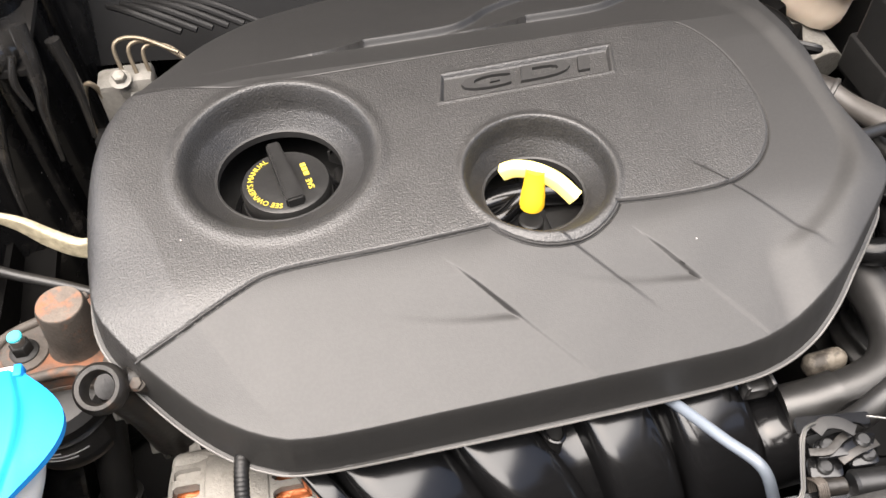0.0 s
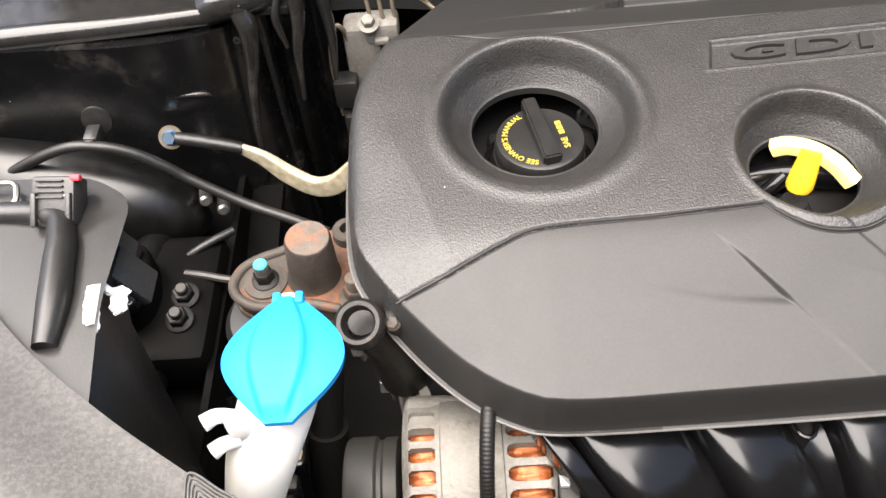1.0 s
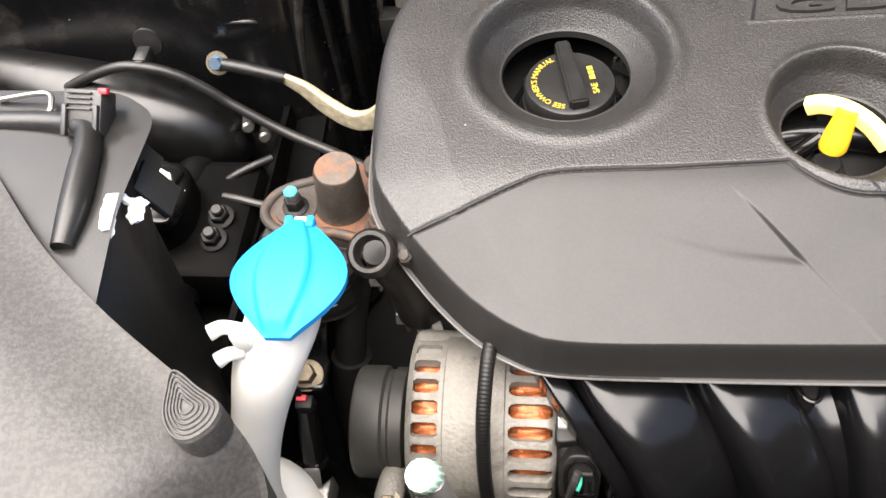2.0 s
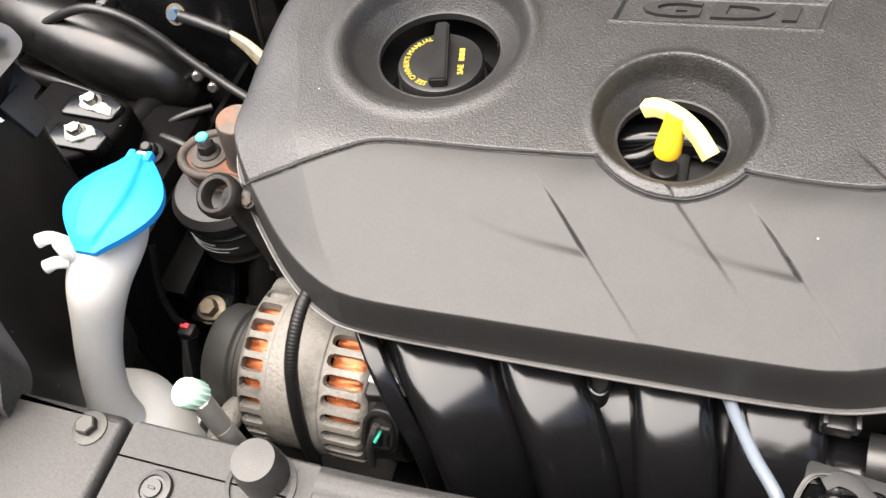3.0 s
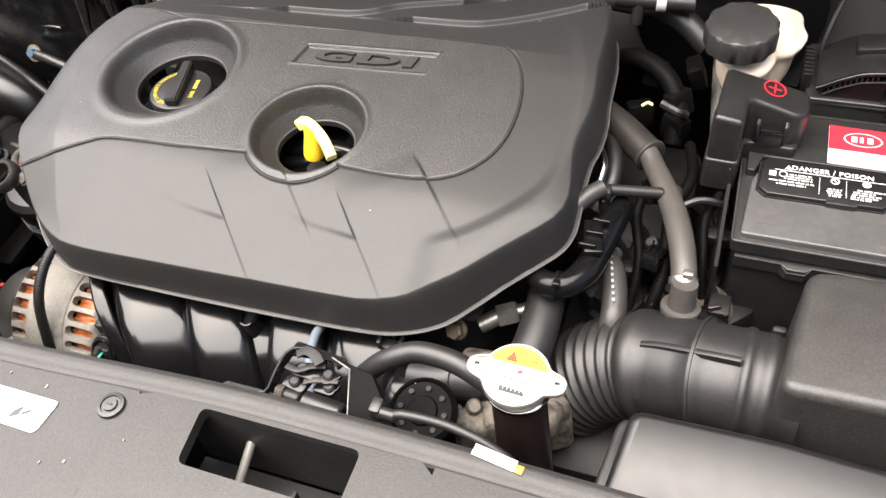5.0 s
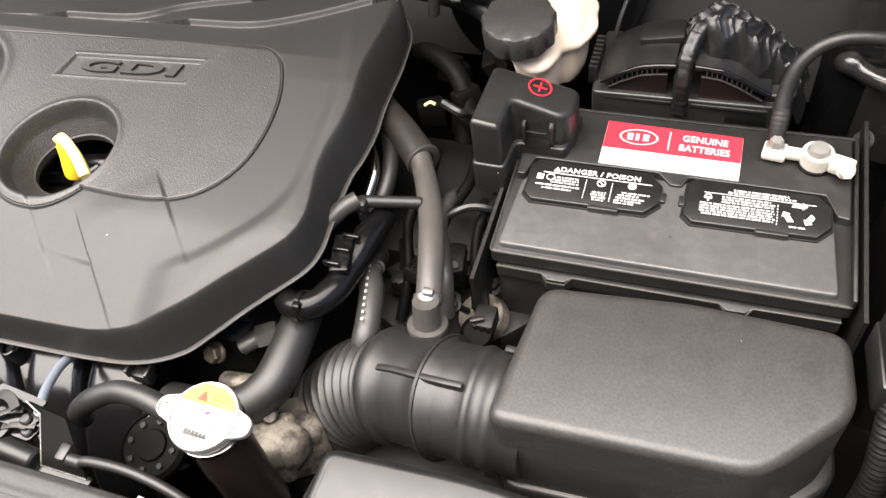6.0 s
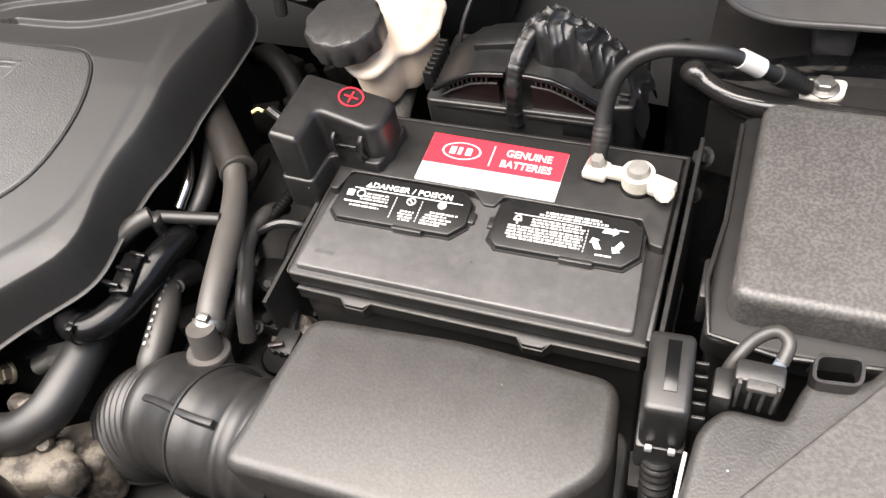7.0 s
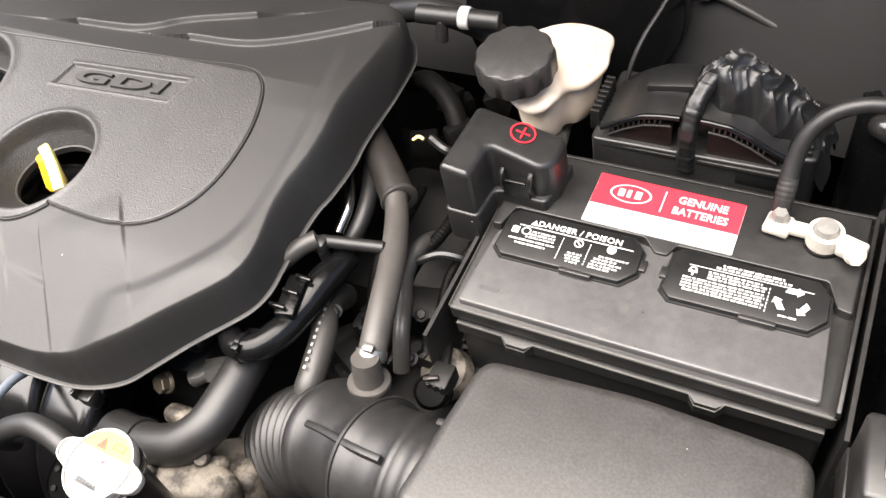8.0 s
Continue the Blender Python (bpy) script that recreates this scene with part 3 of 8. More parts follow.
# ---- engine cover ----
# lip of the cover: x, y, height of the lip, width of the rounded edge
LIP = [(-0.035, 0.2235, 0.864, 0.016), (0.05, 0.2245, 0.863, 0.015), (0.15, 0.227, 0.863, 0.015), (0.235, 0.2295, 0.864, 0.016),
       (0.272, 0.2345, 0.866, 0.021), (0.302, 0.247, 0.870, 0.024), (0.324, 0.263, 0.880, 0.026), (0.345, 0.284, 0.888, 0.027),
       (0.364, 0.303, 0.893, 0.028), (0.381, 0.322, 0.897, 0.028), (0.387, 0.340, 0.899, 0.028), (0.387, 0.362, 0.902, 0.028), (0.385, 0.388, 0.903, 0.028), (0.385, 0.416, 0.904, 0.028),
       (0.388, 0.436, 0.904, 0.028), (0.388, 0.468, 0.903, 0.028), (0.384, 0.50, 0.902, 0.028), (0.378, 0.57, 0.895, 0.028), (0.362, 0.63, 0.885, 0.028), (0.32, 0.668, 0.878, 0.028),
       (0.20, 0.682, 0.875, 0.026), (0.06, 0.680, 0.878, 0.026), (-0.03, 0.650, 0.885, 0.026), (-0.085, 0.605, 0.895, 0.024),
       (-0.118, 0.552, 0.908, 0.024), (-0.140, 0.515, 0.912, 0.028), (-0.158, 0.482, 0.908, 0.034), (-0.166, 0.445, 0.902, 0.040),
       (-0.167, 0.39, 0.899, 0.042), (-0.163, 0.335, 0.893, 0.040), (-0.147, 0.304, 0.884, 0.034), (-0.122, 0.275, 0.872, 0.027),
       (-0.094, 0.249, 0.866, 0.022), (-0.066, 0.2315, 0.864, 0.020)]
SEAM = [(-0.20, 0.268), (-0.148, 0.286), (-0.125, 0.295), (-0.098, 0.304), (-0.068, 0.318), (-0.040, 0.3275), (0.03, 0.331), (0.100, 0.3355)]
SEAM_R = [(0.186, 0.3385), (0.235, 0.336), (0.262, 0.338), (0.290, 0.350), (0.310, 0.374), (0.3185, 0.405), (0.3175, 0.445),
          (0.308, 0.480), (0.292, 0.504), (0.265, 0.5145), (0.20, 0.508), (0.10, 0.503), (0.0, 0.4985), (-0.048, 0.4965),
          (-0.080, 0.503), (-0.112, 0.512), (-0.20, 0.535)]
SHOULDER = [tuple(p) for p in spline([(0.25, 0.280), (0.294, 0.290), (0.324, 0.307), (0.350, 0.333), (0.365, 0.362), (0.3675, 0.40), (0.364, 0.45), (0.354, 0.51), (0.333, 0.57), (0.30, 0.63)], 5)]
FOLD = [tuple(p) for p in spline([(-0.143, 0.47), (-0.138, 0.414), (-0.120, 0.368), (-0.106, 0.323), (-0.087, 0.288), (-0.069, 0.257), (-0.048, 0.228), (-0.03, 0.19)], 5)]
# funnels: middle and radius of the rim, middle and radius of the opening below it
OIL, OIL_R, OIL_MID, OIL_HOLE = (-0.033, 0.4235), 0.0705, (-0.034, 0.4325), 0.0468
STICK, STICK_R, STICK_MID, STICK_HOLE = (0.142, 0.3725), 0.0530, (0.1415, 0.3775), 0.0370


def funnel(x, y, mid, hole, centre, rim):
    """0 on the opening's edge, 1 on the funnel's rim, for two circles with middles of their own."""
    ex, ey, dr = centre[0] - mid[0], centre[1] - mid[1], rim - hole
    a = ex * ex + ey * ey - dr * dr
    h = (x - mid[0]) * ex + (y - mid[1]) * ey + hole * dr
    c = (x - mid[0]) ** 2 + (y - mid[1]) ** 2 - hole * hole
    return (h - np.sqrt(np.maximum(h * h - a * c, 0.0))) / a


def seg_dist(x, y, pts):
    """Distance from points to a polyline, and the side of its nearest segment (left is positive)."""
    best, side = np.full(x.shape, 1e9), np.zeros(x.shape)
    for (x0, y0), (x1, y1) in zip(pts, pts[1:]):
        dx, dy = x1 - x0, y1 - y0
        t = np.clip(((x - x0) * dx + (y - y0) * dy) / (dx * dx + dy * dy + 1e-12), 0, 1)
        d = np.hypot(x - x0 - t * dx, y - y0 - t * dy)
        s = dx * (y - y0) - dy * (x - x0)
        near = d < best
        best, side = np.where(near, d, best), np.where(near, s, side)
    return best, np.sign(side)


def inside(x, y, pts):
    hit = np.zeros(x.shape, bool)
    for (x0, y0), (x1, y1) in zip(pts, pts[1:] + pts[:1]):
        cross = (y0 > y) != (y1 > y)
        with np.errstate(divide="ignore", invalid="ignore"):
            hit ^= cross & (x < (x1 - x0) * (y - y0) / (y1 - y0 + 1e-15) + x0)
    return hit


ring_arc = [(STICK[0] + (STICK_R + 0.0015) * math.cos(a), STICK[1] - 0.0045 + (STICK_R + 0.002) * math.sin(a))
            for a in np.linspace(math.radians(216), math.radians(325), 14)]
left_line = [tuple(p) for p in spline(SEAM[:-1], 5)] + ring_arc
plateau = left_line + [tuple(p) for p in spline(SEAM_R, 6)]


def crest(x, y):
    """Height of the cover's top before its edges roll off, with all its forms."""
    z = 0.9355 + 0.075 * (y - 0.33) - 0.31 * (np.sqrt((0.322 - y) ** 2 + 0.00012) + 0.322 - y) / 2 * (1 - 0.45 * smooth(0.27, 0.35, x))
    z = z - 0.035 * np.clip(-0.04 - x, 0, 1)
    # left end falls off beyond a soft fold
    dl, side = seg_dist(x, y, FOLD)
    z = z - 0.24 * np.clip(np.where(side < 0, dl, -dl) + 0.003, 0, 1) ** 1.06 * smooth(0.46, 0.36, y) * smooth(0.22, 0.26, y)
    rear = y - (0.5065 + 0.03 * np.clip(x - 0.27, 0, 1))
    z = z - 0.34 * np.clip(rear, 0, 1) * smooth(0.40, 0.24, x) - 0.30 * np.clip(rear + 0.03, 0, 1) ** 1.25 * smooth(0.24, 0.40, x)
    # raised stippled plateau with a fine joint round it
    d, _ = seg_dist(x, y, plateau)
    sd = np.where(inside(x, y, plateau), d, -d)
    z = z + 0.0018 * smooth(-0.0008, 0.0008, sd) - 0.0014 * np.exp(-((sd + 0.0006) / 0.0009) ** 2)
    # soft shoulder inside the right end
    dr, side = seg_dist(x, y, SHOULDER)
    on = smooth(0.270, 0.300, x) * smooth(0.60, 0.50, y)
    z = z + on * 0.0036 * smooth(-0.008, 0.007, np.where(side < 0, dr, -dr))
    # two raised blades on the front slope, each with a sharp flank and a hollow beside it
    for ax, ay, bx, by, yb, wide in ((0.063, 0.3185, 0.146, 0.227, 0.2765, 0.0585), (0.1895, 0.3190, 0.2605, 0.235, 0.2810, 0.070)):
        dx, dy = bx - ax, by - ay
        n = math.hypot(dx, dy)
        u = ((x - ax) * dx + (y - ay) * dy) / n / n
        s = ((x - ax) * dy - (y - ay) * dx) / n
        rise = smooth(-0.02, 0.25, u) * (0.50 + 0.50 * smooth(0.62, 0.36, u)) * smooth(1.10, 0.80, u)
        z = z + 0.0018 * rise * smooth(0.0005, -0.0005, s) * smooth(-wide - 0.003, -wide + 0.0005, s)
        edge = yb + 0.10 * s + 7.0 * np.clip(s - 0.02, 0, 1) ** 2
        hollow = smooth(-0.0055, 0.0035, y - edge) * np.clip(1 - (y - edge) / 0.030, 0, 1) ** 1.2
        z = z - 0.0026 * hollow * smooth(-0.0006, 0.0006, s) * np.clip(1 - s / 0.060, 0, 1) ** 1.5
    # two sweeping blades on the rear slope
    for pts in ([(0.045, 0.537), (0.11, 0.5415), (0.135, 0.553), (0.155, 0.572), (0.21, 0.604)], [(0.18, 0.544), (0.235, 0.548), (0.268, 0.562), (0.34, 0.608)]):
        d, side = seg_dist(x, y, [tuple(p) for p in spline(pts, 14)])
        sd2 = np.where(side > 0, d, -d)
        z = z + 0.007 * smooth(-0.0015, 0.0035, sd2) * np.exp(-np.clip(sd2, 0, 1) / 0.03)
    # recess of the lettered plaque
    px, py = x - 0.159 - 0.22 * (y - 0.469), y - 0.469 - 0.055 * (x - 0.159)
    q = np.maximum(np.abs(px) - 0.064, np.abs(py) - 0.0115)
    z = z - 0.0030 * smooth(0.0020, 0.0000, q) + 0.0005 * np.exp(-((q - 0.0032) / 0.0012) ** 2)
    # funnels
    ro = np.hypot(x - OIL[0], y - OIL[1])
    z = z + 0.0014 * np.exp(-((ro - OIL_R - 0.002) / 0.005) ** 2)
    fo = np.clip(funnel(x, y, OIL_MID, OIL_HOLE, OIL, OIL_R), 0, 1)
    k = smooth(1.0, 0.55, fo)
    z = np.where(fo < 1, z * (1 - k) + k * (0.9174 + 0.024 * fo ** 1.1), z)
    rs = np.hypot(x - STICK[0], y - STICK[1])
    z = z + 0.0010 * np.exp(-((rs - STICK_R - 0.001) / 0.003) ** 2)
    fs = np.clip(funnel(x, y, STICK_MID, STICK_HOLE, STICK, STICK_R), 0, 1)
    k = smooth(1.0, 0.62, fs)
    z = np.where(fs < 1, z * (1 - k) + k * (0.9140 + 0.021 * fs), z)
    return z


def engine_cover():
    """The cover's skin on a polar grid that ends on its lip, as a mesh with two surface finishes."""
    n, centre = 1300, np.array([0.142, 0.371])
    line = np.array(spline(LIP, 40, closed=True))
    seg = np.r_[0, np.cumsum(np.hypot(*np.diff(np.vstack([line, line[:1]])[:, :2], axis=0).T))]
    line = np.array([[np.interp(s, seg, np.r_[line[:, c], line[0, c]]) for c in range(4)] for s in np.linspace(0, seg[-1], n, endpoint=False)])
    rad = np.r_[np.linspace(0.004, 0.90, 330), 1 - 0.10 * np.linspace(1, 0, 46)[1:] ** 1.6]
    pts = centre + rad[:, None, None] * (line[None, :, :2] - centre)
    x, y = pts[..., 0].copy(), pts[..., 1].copy()
    d, w, zl = np.full(x.shape, 1e9), np.zeros(x.shape), np.zeros(x.shape)
    step = 10
    for k in range(0, n, step):
        p, q = line[k], line[(k + step) % n]
        ex, ey = q[0] - p[0], q[1] - p[1]
        t = np.clip(((x - p[0]) * ex + (y - p[1]) * ey) / (ex * ex + ey * ey), 0, 1)
        e = np.hypot(x - p[0] - t * ex, y - p[1] - t * ey)
        near = e < d
        d, w, zl = np.where(near, e, d), np.where(near, p[3] + t * (q[3] - p[3]), w), np.where(near, p[2] + t * (q[2] - p[2]), zl)
    far = np.hypot(*(line[:, :2] - centre).T)[None, :] * (1 - rad[:, None])
    d = np.minimum(d, far)
    # upright front wall under a tight crease, rolled edges elsewhere
    k = np.maximum(smooth(0.38, 0.32, y), smooth(0.30, 0.34, x) * smooth(0.62, 0.54, y))
    top = crest(x, y) - 0.0060 * np.clip(1 - d / 0.022, 0, 1) ** 1.6 * smooth(0.285, 0.345, x) * smooth(0.58, 0.46, y)
    lean = np.interp(x, [-0.13, -0.05, 0.0, 0.24, 0.275, 0.305, 0.325, 0.345, 0.362, 0.39], [0.0040, 0.0030, 0.0027, 0.0028, 0.0048, 0.0048, 0.0044, 0.0040, 0.0036, 0.0034])
    lean = lean + 0.003 * smooth(0.34, 0.40, y)
    wall = zl + 0.040 * d / lean
    gap = np.clip(1 - np.abs(wall - top) / 0.024, 0, 1)
    folded = np.minimum(wall, top) - 0.0060 * gap * gap
    f = np.clip(d / w, 0, 1)
    rolled = zl + (top - zl) * (1 - (1 - f) ** 4.8) ** (1 / 4.8)
    z = k * np.maximum(folded, zl) + (1 - k) * rolled
    rough = inside(x, y, plateau)
    ro, rs = np.hypot(x - OIL_MID[0], y - OIL_MID[1]), np.hypot(x - STICK_MID[0], y - STICK_MID[1])
    gone = (ro < OIL_HOLE) | (rs < STICK_HOLE)
    nxt = np.roll(gone, -1, 1)
    quad = ~(gone[:-1] & gone[1:] & nxt[:-1] & nxt[1:])
    # points just inside an opening move out onto its rim
    for r, c, h, zh in ((ro, OIL_MID, OIL_HOLE, 0.9174), (rs, STICK_MID, STICK_HOLE, 0.9140)):
        k = h / np.maximum(r, 1e-6)
        x, y, z = np.where(r < h, c[0] + (x - c[0]) * k, x), np.where(r < h, c[1] + (y - c[1]) * k, y), np.where(r < h, zh, z)
    nr = len(rad)
    ring_x, ring_y, ring_z = [x], [y], [z]
    out = (line[:, :2] - centre) / np.hypot(*(line[:, :2] - centre).T)[:, None]
    for off, dz in ((0.0020, 0.0003), (0.0030, -0.0006), (0.0026, -0.0020), (0.0010, -0.0026), (-0.006, -0.0022), (-0.008, 0.012)):
        ring_x.append((line[:, 0] + out[:, 0] * off)[None])
        ring_y.append((line[:, 1] + out[:, 1] * off)[None])
        ring_z.append((line[:, 2] + dz)[None])
    co = np.stack([np.vstack(ring_x), np.vstack(ring_y), np.vstack(ring_z)], -1).reshape(-1, 3)
    full = np.vstack([quad, np.ones((6, n), bool)])
    mats = np.vstack([rough[:-1], np.zeros((6, n), bool)])
    i, j = np.nonzero(full)
    j1 = (j + 1) % n
    quads = np.stack([i * n + j, (i + 1) * n + j, (i + 1) * n + j1, i * n + j1], -1)
    used = np.unique(quads)
    index = np.full(len(co), -1)
    index[used] = np.arange(len(used))
    me = bpy.data.meshes.new("shell")
    me.from_pydata(co[used].tolist(), [], index[quads].tolist())
    me.materials.append(M["cover"])
    me.materials.append(M["cover_rough"])
    me.polygons.foreach_set("material_index", mats[i, j].astype(np.int32))
    me.polygons.foreach_set("use_smooth", np.ones(len(quads), bool))
    me.update()
    me.set_sharp_from_angle(angle=radians(60))
    return me


cover = thing("engine_cover", "matte black moulded plastic engine cover with two round openings", "engine cover", (0.11, 0.41, 0.86))
skin = new("shell", engine_cover())
skin.parent = cover
skin.matrix_parent_inverse = Matrix.Translation(-cover.location)
# raised letters on the plaque
word = letters("GDI", 0.0200, 0.0017, 1.10, 0.0006)
floor_z = float(crest(np.array([0.159]), np.array([0.4590]))[0]) + 0.075 * 0.010
for v in word.verts:
    gx, gy, gz = v.co.x * 2.85, v.co.y, v.co.z
    v.co = (0.159 + gx + 0.22 * gy, 0.469 + gy + 0.055 * gx, floor_z + 0.075 * (gy + 0.055 * gx) + gz + 0.0010)
part("lettering", word, M["cover"], cover, "raised moulded letters")
# fine bead along the joint round the stippled field
for run in (left_line, [tuple(p) for p in spline(SEAM_R, 6)]):
    keep = [p for p in run if -0.136 < p[0]]
    px_, py_ = np.array([p[0] for p in keep]), np.array([p[1] for p in keep])
    pz_ = crest(px_, py_)
    part("joint_bead", tube([(a, e, h + 0.0002) for a, e, h in zip(px_, py_, pz_)], 0.00075, 6, 2), M["cover"], cover)
# thin pale bead that paints the bright line along the lip
edge_run = spline(LIP, 6, closed=True)
mid_ = Vector((0.142, 0.371))
edge_pts = []
for q in edge_run:
    o_ = (Vector(q[:2]) - mid_).normalized() * 0.0030
    edge_pts.append((q[0] + o_.x, q[1] + o_.y, q[2] - 0.0006))
part("lip_edge", tube(edge_pts + edge_pts[:1], 0.0008, 6, 1), M["lip"], cover, "thin cover edge with its highlight in the colour")
# collars inside the two openings
for c, r, z in ((OIL_MID, OIL_HOLE, 0.9174), (STICK_MID, STICK_HOLE, 0.9140)):
    part("collar", lathe([(r - 0.0015, -0.006), (r - 0.0015, -0.0004), (r, 0.0003), (r + 0.0012, -0.0005), (r + 0.0012, -0.006)], (*c, z), n=96, ring=True), M["cover"], cover)


# ---- oil filler cap and what lies in its opening ----
cap = thing("oil_filler_cap", "black oil filler cap with raised grip and yellow print", "oil cap", (-0.031, 0.424, 0.885))
part("cap_body", lathe([(0.030, 0.0), (0.032, 0.003), (0.0325, 0.016), (0.031, 0.0195), (0.028, 0.0205), (0.0, 0.0206)], (-0.031, 0.424, 0.897), n=56), M["plastic"], cap)
grip_m = Matrix.Translation((-0.031, 0.4265, 0.9172)) @ Matrix.Rotation(radians(12), 4, "Z")
b = bmesh.new()
g = bmesh.new()
bmesh.ops.create_cube(g, size=1.0)
for v in g.verts:
    end = v.co.y > 0
    v.co = Vector((v.co.x * (0.0100 if end else 0.0135), v.co.y * 0.060, (v.co.z + 0.5) * (0.0105 if v.co.y > 0 else 0.0085)))
bmesh.ops.bevel(g, geom=g.edges[:], offset=0.0014, segments=2, affect="EDGES")
join(b, g, grip_m)
part("grip", b, M["plastic"], cap, "raised wedge grip")


def bent(text, size, radius, mid, z, ctr, extra=1.0):
    """Lettering bent round a circle, read from inside; mid: the angle of its middle, in degrees."""
    b = letters(text, size, 0.0003, extra)
    for v in b.verts:
        a = radians(mid) - v.co.x / radius
        r = radius + v.co.y
        v.co = Vector((ctr[0] + r * math.cos(a), ctr[1] + r * math.sin(a), z + v.co.z))
    return b


part("lettering", bent("SEE OWNER'S MANUAL", 0.0060, 0.0250, 190, 0.9179, (-0.031, 0.424), 1.0), M["yellow_ink"], cap, "yellow words round the rim")
b = letters("SAE", 0.0062, 0.0003, 1.0, 0.0001)
bars([(0.009, 0.0, 0.004), (0.014, 0.0, 0.0035), (0.0185, 0.0, 0.0035)], 0.004, 0.0006, b)
part("grade_print", join(bmesh.new(), b, Matrix.Translation((-0.0135, 0.417, 0.9179)) @ Matrix.Rotation(radians(101), 4, "Z")), M["yellow_ink"], cap, "yellow grade print")
neck = thing("filler_neck", "black plastic filler neck under the oil cap", "filler neck", (-0.031, 0.424, 0.85))
part("neck_tube", lathe([(0.030, 0.0), (0.036, 0.004), (0.037, 0.040), (0.033, 0.048), (0.033, 0.052)], (-0.031, 0.424, 0.85), n=40), M["plastic"], neck)
part("collar", lathe([(0.037, 0.0), (0.041, 0.0), (0.0415, 0.006), (0.037, 0.007)], (-0.031, 0.424, 0.884), n=48, ring=True), M["gloss"], neck)
b = box((0.012, 0.462, 0.896), (0.022, 0.006, 0.012), 0.0015, Matrix.Rotation(radians(-35), 4, "Z"))
for i in range(3):
    box((0.006 + i * 0.005, 0.466 - i * 0.0032, 0.903), (0.0022, 0.012, 0.004), 0.0006, Matrix.Rotation(radians(-35), 4, "Z"), bm=b)
part("latch_tab", b, M["plastic"], neck)

# ---- dipstick ----
stick = thing("dipstick", "bright yellow plastic dipstick handle in its tube", "dipstick", (0.140, 0.374, 0.86))
bar = [(0.1215, 0.3925, 0.9245), (0.130, 0.3890, 0.9295), (0.1425, 0.3815, 0.9315), (0.1555, 0.3720, 0.9280), (0.1665, 0.3610, 0.9200)]
part("handle_bar", tube(bar, 0.0047, steps=6, shape=rounded([(-1.0, -1.15), (1.0, -1.15), (1.0, 1.15), (-1.0, 1.15)], 0.5, 3)), M["yellow"], stick)
part("stem", lathe([(0.0082, 0.0), (0.0092, 0.003), (0.0086, 0.012), (0.0072, 0.024), (0.0072, 0.032)], (0.1392, 0.3735, 0.904), (0.07, 0.16, 0.9), 24), M["amber"], stick)
part("guide_tube", rod((0.138, 0.369, 0.80), (0.1395, 0.372, 0.893), 0.0095, bevel=0.001), M["plastic"], stick, "black guide tube")

# ---- cylinder head below the cover ----
head = thing("cylinder_head", "grimy cylinder head and valve cover, block colour darkened for shade", "cylinder head", (0.11, 0.44, 0.42))
b = box((0.11, 0.445, 0.855), (0.44, 0.30, 0.035), 0.010)
part("valve_cover", b, M["plastic"], head)
many("rib", [box((-0.06 + i * 0.07, 0.39, 0.876), (0.012, 0.16, 0.012), 0.004) for i in range(6)], M["plastic"], head)
part("breather_pipe", tube([(0.09, 0.40, 0.878), (0.14, 0.405, 0.884), (0.20, 0.40, 0.88)], 0.010, 12), M["gloss"], head)
part("fuel_line", tube([(0.09, 0.385, 0.876), (0.12, 0.388, 0.880), (0.14, 0.40, 0.886)], 0.007, 12), M["gloss"], head)
# block takes the metal whose colour holds the deep shade
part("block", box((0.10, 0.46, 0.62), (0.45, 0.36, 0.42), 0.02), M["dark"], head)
part("ledge", box((0.155, 0.334, 0.885), (0.05, 0.012, 0.02), 0.002), M["plastic"], head)
many("rib", [box((0.112 + 0.008 * i, 0.345, 0.885), (0.0018, 0.012, 0.022), 0.0004) for i in range(2)], M["plastic"], head)
part("timing_case", box((-0.125, 0.44, 0.64), (0.05, 0.26, 0.36), 0.015), M["alloy"], head, "dull cast aluminium case")
many("bolt", [hex_bolt(p, (-1, -0.4, 0.4), 0.006) for p in ((-0.166, 0.315, 0.825), (-0.164, 0.37, 0.815), (-0.162, 0.46, 0.83))], M["steel"], head)

# ---- intake manifold ----
mani = thing("intake_manifold", "glossy black plastic intake manifold with four curved runners", "intake manifold", (0.12, 0.2, 0.42))
sec = rounded([(-0.0315, -0.026), (0.0315, -0.026), (0.0315, 0.026), (-0.0315, 0.026)], 0.016, 5)
for cx, lean, half in ((-0.006, 0.056, 0.0335), (0.069, 0.046, 0.0275), (0.162, 0.018, 0.0265), (0.229, 0.010, 0.0300)):
    k = half / 0.0315
    pts = [(cx - 0.3 * lean, 0.31, 0.812), (cx + 0.02 * lean, 0.262, 0.817), (cx + 0.32 * lean, 0.236, 0.812), (cx + 0.68 * lean, 0.212, 0.797), (cx + 1.0 * lean, 0.190, 0.768),
           (cx + 1.2 * lean, 0.176, 0.725), (cx + 1.25 * lean, 0.170, 0.66), (cx + 1.25 * lean, 0.175, 0.56)]
    shape_ = [(p[0] * k, p[1] * 0.94) for p in sec]
    part("runner", tube(pts, 1.0, shape=shape_, steps=8), M["gloss"], mani, sharp=50)
part("plenum", tube([(-0.04, 0.20, 0.60), (0.1, 0.195, 0.60), (0.26, 0.20, 0.60)], [0.06, 0.066, 0.062], 24), M["gloss"], mani)
webs = []
